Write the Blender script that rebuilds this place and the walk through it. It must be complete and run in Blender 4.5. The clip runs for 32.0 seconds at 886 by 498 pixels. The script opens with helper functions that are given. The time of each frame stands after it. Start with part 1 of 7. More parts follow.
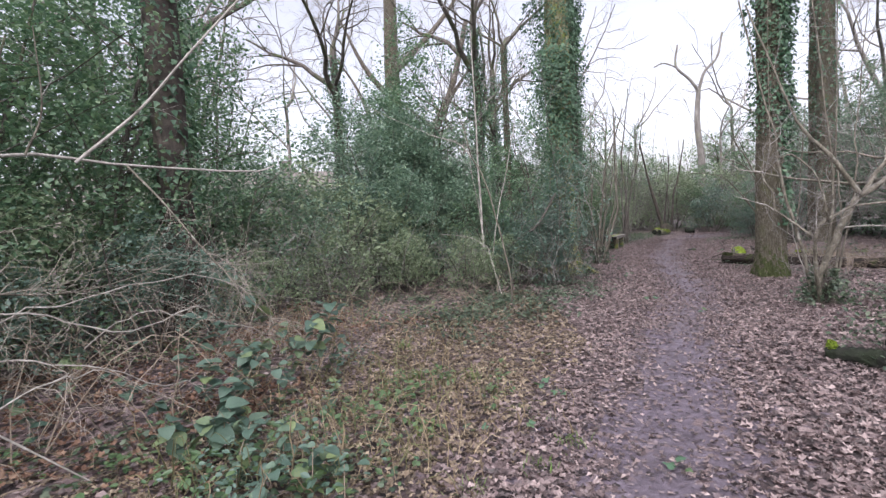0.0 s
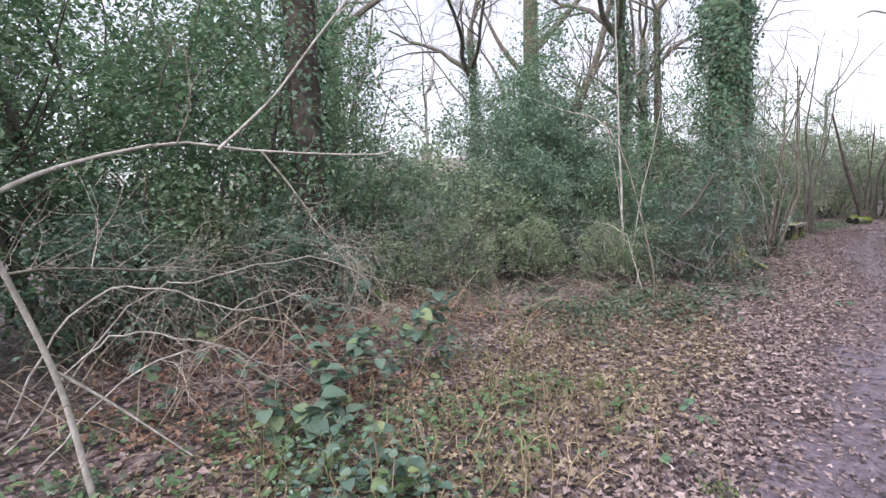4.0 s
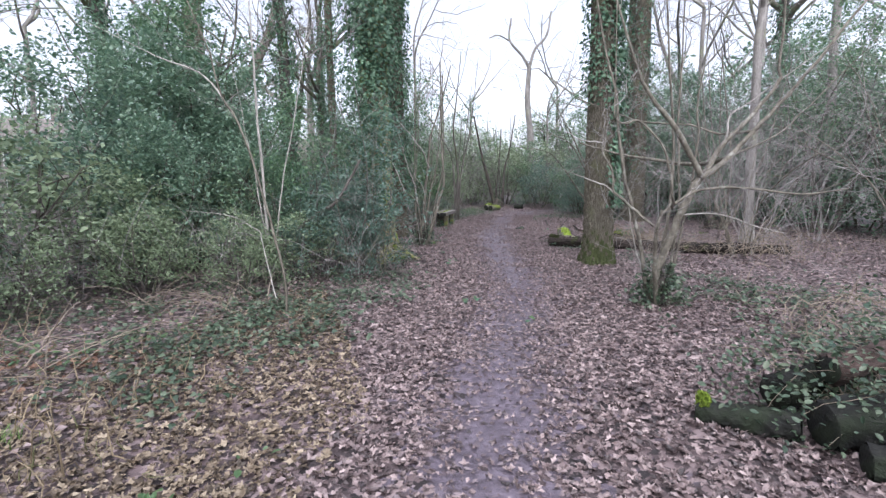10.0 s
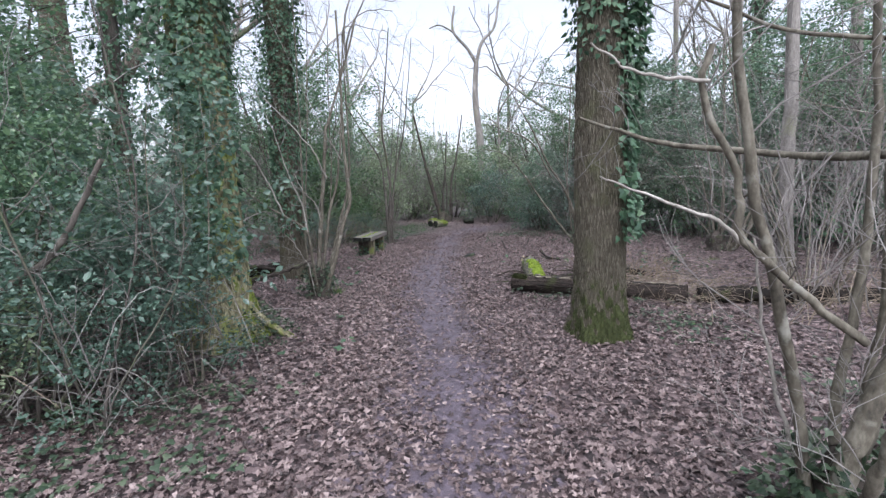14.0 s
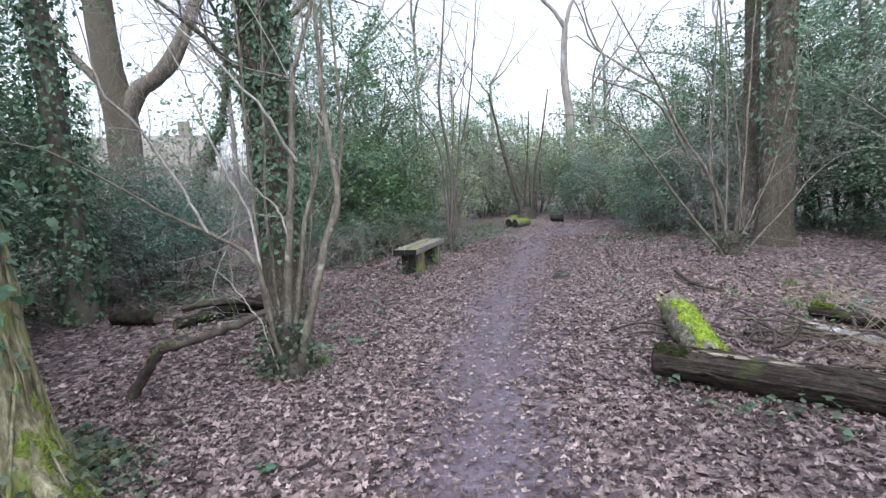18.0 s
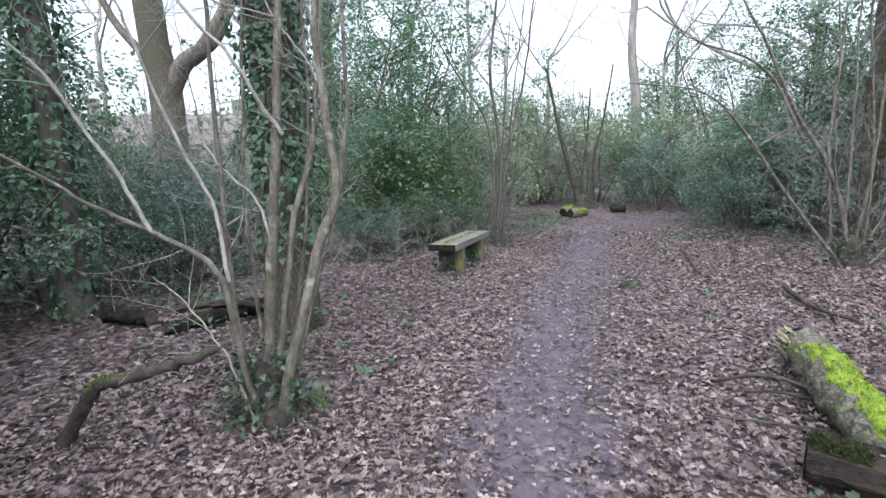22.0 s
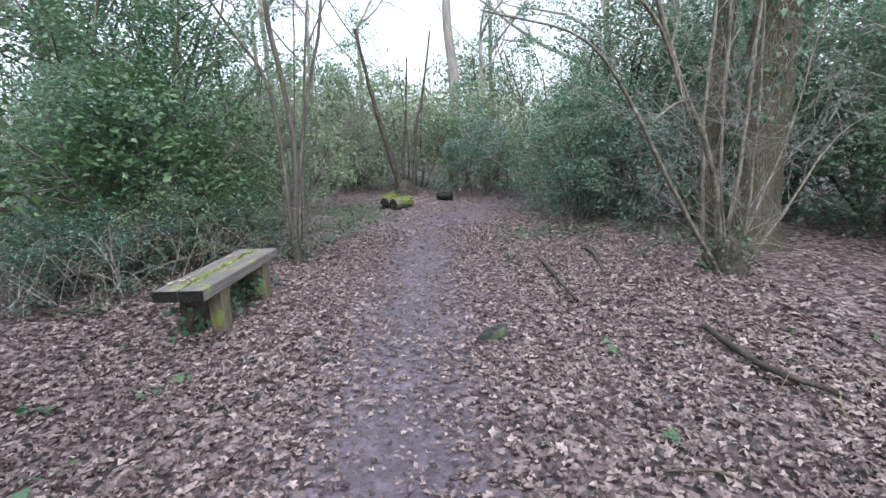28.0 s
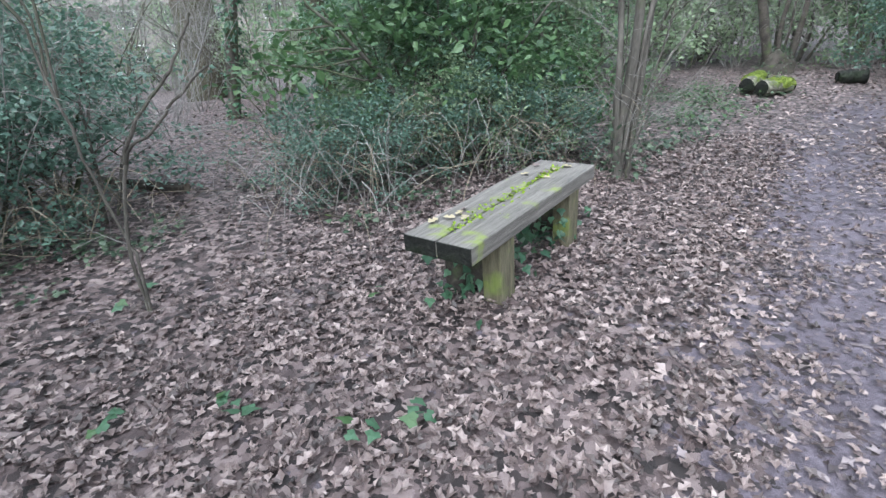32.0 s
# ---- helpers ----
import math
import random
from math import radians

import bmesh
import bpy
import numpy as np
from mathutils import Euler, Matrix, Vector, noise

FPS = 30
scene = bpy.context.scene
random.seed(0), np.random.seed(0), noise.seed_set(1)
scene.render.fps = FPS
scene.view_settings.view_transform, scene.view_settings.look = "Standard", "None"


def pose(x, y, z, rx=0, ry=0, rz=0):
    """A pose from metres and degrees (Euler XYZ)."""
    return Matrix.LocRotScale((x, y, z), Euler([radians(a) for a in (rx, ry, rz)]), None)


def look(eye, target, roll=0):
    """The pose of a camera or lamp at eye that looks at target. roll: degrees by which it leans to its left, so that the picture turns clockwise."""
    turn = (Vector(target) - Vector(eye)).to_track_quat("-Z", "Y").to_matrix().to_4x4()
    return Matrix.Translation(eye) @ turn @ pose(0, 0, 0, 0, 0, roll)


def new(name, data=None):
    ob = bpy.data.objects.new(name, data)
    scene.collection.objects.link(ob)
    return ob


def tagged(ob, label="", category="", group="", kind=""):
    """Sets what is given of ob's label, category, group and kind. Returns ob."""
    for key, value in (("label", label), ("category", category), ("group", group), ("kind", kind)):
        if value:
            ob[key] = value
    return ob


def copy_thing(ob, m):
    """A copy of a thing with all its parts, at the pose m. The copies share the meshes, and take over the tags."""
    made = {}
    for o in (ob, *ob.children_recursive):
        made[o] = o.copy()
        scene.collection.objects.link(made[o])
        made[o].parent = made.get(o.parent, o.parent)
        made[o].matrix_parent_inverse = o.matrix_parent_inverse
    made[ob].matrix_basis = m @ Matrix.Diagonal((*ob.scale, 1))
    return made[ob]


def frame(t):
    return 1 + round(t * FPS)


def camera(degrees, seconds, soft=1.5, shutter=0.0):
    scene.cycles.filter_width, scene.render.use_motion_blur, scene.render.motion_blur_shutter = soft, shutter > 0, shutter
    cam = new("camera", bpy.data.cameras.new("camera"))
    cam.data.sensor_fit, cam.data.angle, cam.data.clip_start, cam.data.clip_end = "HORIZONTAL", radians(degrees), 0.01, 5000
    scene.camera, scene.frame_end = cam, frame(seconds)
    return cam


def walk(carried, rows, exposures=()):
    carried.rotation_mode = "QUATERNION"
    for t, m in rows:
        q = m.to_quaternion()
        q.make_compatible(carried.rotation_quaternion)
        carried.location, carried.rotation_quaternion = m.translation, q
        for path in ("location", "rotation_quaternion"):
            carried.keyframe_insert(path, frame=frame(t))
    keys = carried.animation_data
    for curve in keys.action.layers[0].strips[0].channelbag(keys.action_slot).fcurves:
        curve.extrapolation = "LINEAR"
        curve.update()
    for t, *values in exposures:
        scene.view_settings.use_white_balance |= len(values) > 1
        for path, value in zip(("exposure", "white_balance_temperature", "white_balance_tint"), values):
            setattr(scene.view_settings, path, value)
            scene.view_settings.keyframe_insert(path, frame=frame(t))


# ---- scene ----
cam = camera(85.0, 32.0, 1.4)
METRES, EYE, TILT, LEAN, TURN = 16.1, 1.5, 0.0, 0.0, 0.0
ROWS = [
    (0.0, 0.0, 0.0, 0.0, -0.21, -4.09, 2.95),
    (0.5, 0.005, 0.0033, -0.0001, -4.74, -4.47, 3.21),
    (1.0, 0.0139, 0.009, 0.001, -4.32, -4.89, 1.55),
    (1.5, 0.015, 0.0143, -0.0011, 3.04, -5.73, 2.15),
    (2.0, 0.0102, 0.0232, -0.0022, 13.15, -5.03, 3.27),
    (2.5, 0.007, 0.029, -0.0029, 18.59, -5.85, 3.84),
    (3.0, 0.0088, 0.0293, -0.0028, 19.14, -4.78, 3.88),
    (3.5, 0.0088, 0.0293, -0.0022, 17.27, -4.87, 2.71),
    (5.5, 0.0084, 0.0295, -0.002, 13.99, -5.16, 4.08),
    (6.0, 0.0086, 0.0296, -0.0021, 13.66, -5.61, 4.16),
    (6.5, 0.0105, 0.0303, -0.0017, 9.19, -5.79, 4.44),
    (7.0, 0.0178, 0.0361, -0.0023, 6.86, -5.01, 3.64),
    (7.5, 0.0268, 0.0437, -0.0011, 8.57, -6.71, 2.54),
    (8.0, 0.0316, 0.0527, -0.0025, 9.48, -6.83, 2.64),
    (8.5, 0.036, 0.0723, -0.0028, 4.46, -6.8, 2.28),
    (9.0, 0.0443, 0.0866, -0.0012, -7.78, -10.3, 1.44),
    (9.5, 0.0567, 0.1084, 0.0014, -13.66, -9.19, 1.92),
    (10.0, 0.0683, 0.1322, -0.0005, -18.32, -8.24, 0.77),
    (10.5, 0.081, 0.1576, 0.002, -21.09, -8.87, 1.49),
    (11.0, 0.0986, 0.1807, 0.0023, -21.49, -9.63, 2.09),
    (11.5, 0.1087, 0.2084, 0.0018, -20.46, -7.77, 0.58),
    (12.0, 0.1232, 0.2328, 0.0004, -22.44, -8.19, 1.68),
    (12.5, 0.1386, 0.2604, 0.0014, -22.71, -10.37, 2.21),
    (13.0, 0.1491, 0.291, 0.0019, -23.4, -10.65, 0.7),
    (13.5, 0.1665, 0.3178, 0.0031, -23.65, -7.32, 1.99),
    (15.5, 0.2183, 0.4158, -0.0014, -25.18, -7.55, 0.47),
    (16.0, 0.2289, 0.4399, -0.001, -24.94, -10.35, 1.88),
    (16.5, 0.2437, 0.4631, -0.0018, -21.97, -8.5, 1.6),
    (17.0, 0.2556, 0.4875, -0.0012, -21.36, -7.85, 0.92),
    (17.5, 0.2643, 0.5114, -0.0015, -20.13, -9.07, 1.86),
    (18.0, 0.2775, 0.5347, -0.0025, -13.95, -7.56, 3.52),
    (18.5, 0.2853, 0.5583, -0.0043, -8.03, -8.24, 2.54),
    (19.0, 0.2914, 0.5783, -0.0036, -3.27, -9.01, 3.13),
    (19.5, 0.2972, 0.5932, -0.0042, 9.03, -6.41, 3.62),
    (20.0, 0.2983, 0.5994, -0.0031, 10.95, -6.71, 4.23),
    (20.5, 0.2977, 0.6015, -0.0036, 9.86, -7.33, 4.32),
    (21.0, 0.2997, 0.6007, -0.0022, 5.96, -7.07, 4.04),
    (21.5, 0.2975, 0.601, -0.0018, -1.57, -8.03, 3.27),
    (22.0, 0.2982, 0.6044, -0.0014, -8.04, -9.27, 2.28),
    (22.5, 0.3038, 0.6125, 0.0006, -15.1, -8.28, 1.34),
    (23.0, 0.309, 0.6202, 0.0038, -25.66, -8.74, -0.7),
    (23.5, 0.3071, 0.6291, 0.0058, -34.96, -6.99, -0.34),
    (24.0, 0.3107, 0.6376, 0.0047, -38.96, -9.14, 0.04),
    (24.5, 0.3232, 0.6489, 0.0056, -41.47, -7.21, 0.83),
    (26.5, 0.3485, 0.7034, 0.0047, -44.3, -10.91, -0.16),
    (27.0, 0.3556, 0.7178, 0.0021, -41.11, -12.35, 0.59),
    (27.5, 0.3555, 0.7392, 0.0029, -36.85, -12.14, 0.14),
    (28.0, 0.358, 0.7567, -0.0001, -29.01, -12.35, 1.9),
    (28.5, 0.3645, 0.7765, -0.0016, -18.25, -11.52, 2.21),
    (29.0, 0.3664, 0.7957, -0.0049, -8.97, -12.63, 2.61),
    (29.5, 0.3644, 0.8163, -0.0054, -3.1, -14.27, 3.1),
    (30.0, 0.3666, 0.8339, -0.0081, 1.23, -15.92, 4.21),
    (30.5, 0.3701, 0.8507, -0.0069, 5.05, -19.96, 3.11),
    (31.0, 0.3702, 0.8671, -0.0078, 6.02, -19.0, 2.99),
    (31.5, 0.3695, 0.8803, -0.008, 5.2, -25.51, 3.57),
    (32.0, 0.3706, 0.8825, -0.0078, 5.26, -24.55, 4.19),
]
walk(cam, [(t, pose(0, 0, EYE, TILT, LEAN, TURN) @ pose(METRES * x, METRES * y, METRES * z, 90 + pitch, roll, yaw)) for t, x, y, z, yaw, pitch, roll in ROWS],
     ((0, 1.67, 6320, 19), (3, 1.83, 6320, 19), (6, 1.9, 6170, 20), (9, 1.87, 5950, 17), (13, 1.62, 5990, 15), (16, 1.94, 5950, 14), (17, 2.04, 5920, 14), (20, 2.0, 5970, 11), (23, 2.11, 5820, 11), (27, 2.08, 5920, 12), (28, 2.1, 5900, 10), (30, 2.19, 5870, 6), (32, 2.39, 5720, 3)))


# ---- world and light: a bright overcast winter sky ----
world = bpy.data.worlds.new("overcast_sky")
scene.world = world
world.use_nodes = True
wn, wl = world.node_tree.nodes, world.node_tree.links
sky = wn.new("ShaderNodeTexSky")
sky.sky_type = "NISHITA"
sky.sun_disc = False
sky.sun_elevation = radians(52)
sky.sun_rotation = radians(200)
sky.air_density, sky.dust_density, sky.ozone_density = 1.0, 3.0, 1.0
cloud = wn.new("ShaderNodeHueSaturation")
cloud.inputs["Saturation"].default_value = 0.32
wl.new(sky.outputs[0], cloud.inputs["Color"])
wl.new(cloud.outputs[0], wn["Background"].inputs[0])
wn["Background"].inputs[1].default_value = 0.1
sun = new("sun", bpy.data.lights.new("sun", "SUN"))
sun.data.energy, sun.data.angle, sun.data.color = 1.38, radians(130), (1.0, 0.98, 0.96)
sun.matrix_world = look((0, 0, 0), (0.18, 0.58, -0.79))


# ---- materials ----
def material(name, colours, scale=8.0, rough=0.8, bump=0.3, stretch=(1, 1, 1), island=0.0, object_random=0.0, spec=0.4,
             detail=6.0, fine=60.0, thin=0.0, blotch=None, bump_dist=0.02, metal=0.0):
    """Grain and stains in a ramp of colours; island: how far each loose piece goes its own way."""
    m = bpy.data.materials.new(name)
    m.use_nodes = True
    n, l = m.node_tree.nodes, m.node_tree.links
    b = n["Principled BSDF"]
    tc = n.new("ShaderNodeTexCoord")
    mp = n.new("ShaderNodeMapping")
    mp.inputs["Scale"].default_value = stretch
    l.new(tc.outputs["Object"], mp.inputs[0])
    n1 = n.new("ShaderNodeTexNoise")
    n1.inputs["Scale"].default_value, n1.inputs["Detail"].default_value = scale, detail
    n1.inputs["Roughness"].default_value = 0.65
    l.new(mp.outputs[0], n1.inputs[0])
    n2 = n.new("ShaderNodeTexNoise")
    n2.inputs["Scale"].default_value, n2.inputs["Detail"].default_value = fine, 3.0
    l.new(mp.outputs[0], n2.inputs[0])
    fac = n.new("ShaderNodeMath")
    fac.operation = "MULTIPLY_ADD"
    fac.inputs[1].default_value = 0.45
    l.new(n2.outputs[0], fac.inputs[0])
    off = n.new("ShaderNodeMath")
    off.operation = "MULTIPLY_ADD"
    off.inputs[1].default_value, off.inputs[2].default_value = 1.1, -0.27
    l.new(n1.outputs[0], off.inputs[0])
    l.new(off.outputs[0], fac.inputs[2])
    out = fac.outputs[0]
    for amount, node, socket in ((island, "ShaderNodeNewGeometry", "Random Per Island"), (object_random, "ShaderNodeObjectInfo", "Random")):
        if amount:
            g = n.new(node)
            mx = n.new("ShaderNodeMix")
            mx.inputs[0].default_value = amount
            l.new(out, mx.inputs[2])
            l.new(g.outputs[socket], mx.inputs[3])
            out = mx.outputs[0]
    ramp = n.new("ShaderNodeValToRGB")
    e = ramp.color_ramp.elements
    while len(e) < len(colours):
        e.new(0.5)
    lo, hi = (0.08, 0.92) if island or object_random else (0.25, 0.75)
    for i, c in enumerate(colours):
        e[i].position = lo + (hi - lo) * i / max(1, len(colours) - 1)
        e[i].color = (*c, 1)
    l.new(out, ramp.inputs[0])
    col = ramp.outputs[0]
    if blotch:
        colour, size, low, high = blotch
        n3 = n.new("ShaderNodeTexNoise")
        n3.inputs["Scale"].default_value, n3.inputs["Detail"].default_value = size, 5.0
        l.new(tc.outputs["Object"], n3.inputs[0])
        r3 = n.new("ShaderNodeMapRange")
        r3.inputs[1].default_value, r3.inputs[2].default_value = low, high
        l.new(n3.outputs[0], r3.inputs[0])
        mx = n.new("ShaderNodeMix")
        mx.data_type = "RGBA"
        l.new(r3.outputs[0], mx.inputs[0])
        l.new(col, mx.inputs[6])
        mx.inputs[7].default_value = (*colour, 1)
        col = mx.outputs[2]
    l.new(col, b.inputs["Base Color"])
    b.inputs["Roughness"].default_value = rough
    b.inputs["Metallic"].default_value = metal
    b.inputs["Specular IOR Level"].default_value = spec
    if bump:
        bp = n.new("ShaderNodeBump")
        bp.inputs["Strength"].default_value, bp.inputs["Distance"].default_value = bump, bump_dist
        l.new(fac.outputs[0], bp.inputs["Height"])
        l.new(bp.outputs[0], b.inputs["Normal"])
    if thin:
        tr = n.new("ShaderNodeBsdfTranslucent")
        l.new(col, tr.inputs[0])
        ms = n.new("ShaderNodeMixShader")
        ms.inputs[0].default_value = thin
        l.new(b.outputs[0], ms.inputs[1])
        l.new(tr.outputs[0], ms.inputs[2])
        l.new(ms.outputs[0], n["Material Output"].inputs[0])
    return m


oak_bark = material("oak_bark", [(0.035, 0.03, 0.025), (0.105, 0.092, 0.075), (0.19, 0.17, 0.142)], 16, 0.9, 1.0, (1, 1, 0.3), blotch=((0.11, 0.125, 0.045), 2.5, 0.6, 0.78))
def plated_bark(name, crack, plate, pale, mossy, amount, size=(17, 17, 3.6)):
    """Furrowed bark: long interlaced plates with dark cracks between, lichen and moss in patches."""
    m = bpy.data.materials.new(name)
    m.use_nodes = True
    n, l = m.node_tree.nodes, m.node_tree.links
    b = n["Principled BSDF"]
    tc = n.new("ShaderNodeTexCoord")
    warp = n.new("ShaderNodeTexNoise")
    warp.inputs["Scale"].default_value, warp.inputs["Detail"].default_value = 5, 4
    l.new(tc.outputs["Object"], warp.inputs[0])
    mv = n.new("ShaderNodeMix")
    mv.data_type = "VECTOR"
    mv.inputs[0].default_value = 0.08
    l.new(tc.outputs["Object"], mv.inputs[4])
    l.new(warp.outputs["Color"], mv.inputs[5])
    mp = n.new("ShaderNodeMapping")
    mp.inputs["Scale"].default_value = size
    l.new(mv.outputs[1], mp.inputs[0])
    vo = n.new("ShaderNodeTexVoronoi")
    vo.feature = "DISTANCE_TO_EDGE"
    vo.inputs["Scale"].default_value = 1.6
    l.new(mp.outputs[0], vo.inputs[0])
    fine = n.new("ShaderNodeTexNoise")
    fine.inputs["Scale"].default_value, fine.inputs["Detail"].default_value, fine.inputs["Roughness"].default_value = 3.0, 8, 0.75
    l.new(mp.outputs[0], fine.inputs[0])
    hgt = n.new("ShaderNodeMath")
    hgt.operation = "MULTIPLY_ADD"
    hgt.inputs[1].default_value = 0.7
    l.new(fine.outputs[0], hgt.inputs[0])
    sm = n.new("ShaderNodeMapRange")
    sm.inputs[2].default_value, sm.inputs[4].default_value = 0.3, 0.65
    l.new(vo.outputs["Distance"], sm.inputs[0])
    l.new(sm.outputs[0], hgt.inputs[2])
    ramp = n.new("ShaderNodeValToRGB")
    e = ramp.color_ramp.elements
    e.new(0.5)
    for i, (p, c) in enumerate(((0.3, crack), (0.62, plate), (0.98, pale))):
        e[i].position, e[i].color = p, (*c, 1)
    l.new(hgt.outputs[0], ramp.inputs[0])
    big = n.new("ShaderNodeTexNoise")
    big.inputs["Scale"].default_value, big.inputs["Detail"].default_value = 3.5, 7
    l.new(tc.outputs["Object"], big.inputs[0])
    mr = n.new("ShaderNodeMapRange")
    mr.inputs[1].default_value, mr.inputs[2].default_value, mr.inputs[4].default_value = 0.52, 0.72, amount
    l.new(big.outputs[0], mr.inputs[0])
    mx = n.new("ShaderNodeMix")
    mx.data_type = "RGBA"
    l.new(mr.outputs[0], mx.inputs[0])
    l.new(ramp.outputs[0], mx.inputs[6])
    mx.inputs[7].default_value = (*mossy, 1)
    l.new(mx.outputs[2], b.inputs["Base Color"])
    b.inputs["Roughness"].default_value, b.inputs["Specular IOR Level"].default_value = 0.92, 0.25
    bp = n.new("ShaderNodeBump")
    bp.inputs["Strength"].default_value, bp.inputs["Distance"].default_value = 1.0, 0.03
    l.new(hgt.outputs[0], bp.inputs["Height"])
    l.new(bp.outputs[0], b.inputs["Normal"])
    return m


trunk_bark = plated_bark("trunk_bark", (0.066, 0.058, 0.043), (0.118, 0.106, 0.08), (0.175, 0.158, 0.122), (0.1, 0.11, 0.055), 0.75, (40, 40, 3.0))
root_bark = material("root_bark", [(0.07, 0.062, 0.036), (0.2, 0.186, 0.112), (0.42, 0.395, 0.265)], 24, 0.92, 1.0, (1, 1, 0.3), blotch=((0.24, 0.285, 0.08), 6.0, 0.5, 0.66))
dark_bark = material("dark_bark", [(0.035, 0.031, 0.027), (0.09, 0.08, 0.07), (0.16, 0.145, 0.128)], 7, 0.92, 0.6, (1, 1, 0.25), blotch=((0.07, 0.09, 0.035), 1.5, 0.5, 0.7))
hazel_bark = material("hazel_bark", [(0.042, 0.037, 0.029), (0.11, 0.099, 0.076), (0.215, 0.2, 0.162)], 14, 0.75, 0.4, (1, 1, 0.5), blotch=((0.27, 0.265, 0.23), 9, 0.6, 0.72))
pale_bark = material("pale_bark", [(0.16, 0.148, 0.13), (0.29, 0.272, 0.245), (0.44, 0.42, 0.385)], 12, 0.7, 0.25, (1, 1, 0.6))
twig_bark = material("twig_bark", [(0.11, 0.1, 0.094), (0.2, 0.187, 0.178), (0.31, 0.297, 0.287)], 5, 0.8, 0.0, island=0.5)
dry_twig = material("dry_twig", [(0.1, 0.08, 0.058), (0.19, 0.155, 0.118), (0.3, 0.255, 0.2)], 6, 0.85, 0.0, island=0.6)
grey_bark = material("grey_bark", [(0.1, 0.092, 0.083), (0.19, 0.177, 0.162), (0.3, 0.283, 0.263)], 7, 0.9, 0.5, (1, 1, 0.25), blotch=((0.2, 0.22, 0.13), 1.5, 0.55, 0.75))
pale_twig = material("pale_twig", [(0.17, 0.15, 0.125), (0.29, 0.26, 0.22), (0.42, 0.385, 0.335)], 6, 0.85, 0.0, island=0.6)
holly_leaf = material("holly_leaf", [(0.044, 0.098, 0.058), (0.08, 0.158, 0.088), (0.125, 0.215, 0.112), (0.195, 0.285, 0.14)], 2.2, 0.36, 0.0, island=0.6, spec=0.75, thin=0.4)
blue_holly_leaf = material("blue_holly_leaf", [(0.055, 0.105, 0.08), (0.095, 0.165, 0.124), (0.145, 0.225, 0.17)], 2.2, 0.33, 0.0, island=0.6, spec=0.8, thin=0.35)
# holly leaf made paler: distance haze and sky sheen are in the colour
hazed_holly_leaf = material("hazed_holly_leaf", [(0.062, 0.118, 0.082), (0.11, 0.19, 0.128), (0.165, 0.256, 0.17), (0.235, 0.325, 0.215)], 2.2, 0.36, 0.0, island=0.6, spec=0.75, thin=0.4)
light_leaf = material("light_leaf", [(0.038, 0.08, 0.034), (0.072, 0.132, 0.055), (0.12, 0.19, 0.08)], 2.2, 0.36, 0.0, island=0.6, spec=0.5, thin=0.3)
yew_leaf = material("yew_leaf", [(0.12, 0.165, 0.1), (0.2, 0.262, 0.157), (0.29, 0.355, 0.215)], 1.5, 0.5, 0.0, island=0.55, thin=0.4)
ivy_leaf = material("ivy_leaf", [(0.026, 0.062, 0.038), (0.048, 0.104, 0.06), (0.08, 0.152, 0.088), (0.13, 0.2, 0.118)], 2.5, 0.46, 0.0, island=0.65, spec=0.4, thin=0.22)
ground_ivy_leaf = material("ground_ivy_leaf", [(0.016, 0.033, 0.019), (0.034, 0.06, 0.034), (0.064, 0.098, 0.056), (0.125, 0.155, 0.1)], 2.5, 0.42, 0.0, island=0.75, spec=0.5, thin=0.18)
weed_leaf = material("weed_leaf", [(0.035, 0.07, 0.052), (0.062, 0.11, 0.082), (0.1, 0.155, 0.11), (0.17, 0.21, 0.05)], 12, 0.5, 0.15, object_random=0.6, thin=0.2)
moss = material("moss", [(0.09, 0.15, 0.018), (0.21, 0.3, 0.03), (0.36, 0.46, 0.055)], 14, 0.95, 0.9, fine=120, bump_dist=0.03)
grass_blade = material("grass_blade", [(0.05, 0.095, 0.025), (0.09, 0.16, 0.038), (0.16, 0.22, 0.07)], 5, 0.6, 0.0, island=0.6, thin=0.2)
straw = material("straw", [(0.11, 0.083, 0.05), (0.2, 0.155, 0.095), (0.31, 0.255, 0.17)], 4, 0.8, 0.0, island=0.7)
litter_leaf = material("litter_leaf", [(0.02, 0.0148, 0.0148), (0.07, 0.05, 0.0485), (0.14, 0.103, 0.099), (0.226, 0.172, 0.164), (0.37, 0.298, 0.282)], 30, 0.45, 0.5, island=0.72, spec=0.55, thin=0.08, bump_dist=0.004)
dry_leaf = material("dry_leaf", [(0.022, 0.016, 0.011), (0.072, 0.053, 0.036), (0.14, 0.106, 0.072), (0.22, 0.175, 0.122), (0.36, 0.3, 0.215)], 30, 0.55, 0.5, island=0.72, spec=0.4, thin=0.08, bump_dist=0.004)
wet_leaf = material("wet_leaf", [(0.03, 0.024, 0.025), (0.075, 0.056, 0.062), (0.14, 0.11, 0.115), (0.26, 0.215, 0.22)], 22, 0.45, 0.2, island=0.8, bump_dist=0.004)
pale_leaf = material("pale_leaf", [(0.24, 0.2, 0.13), (0.38, 0.33, 0.22)], 20, 0.6, 0.1, island=0.6)
plank_wood = material("plank_wood", [(0.075, 0.068, 0.063), (0.145, 0.132, 0.122), (0.23, 0.21, 0.195)], 7, 0.7, 0.35, (8, 0.5, 8), fine=40, blotch=((0.2, 0.25, 0.05), 5.5, 0.6, 0.72))
post_wood = material("post_wood", [(0.05, 0.044, 0.03), (0.11, 0.097, 0.062), (0.18, 0.158, 0.11)], 8, 0.85, 0.4, (5, 5, 0.6), fine=40, blotch=((0.17, 0.22, 0.045), 4.0, 0.54, 0.7))
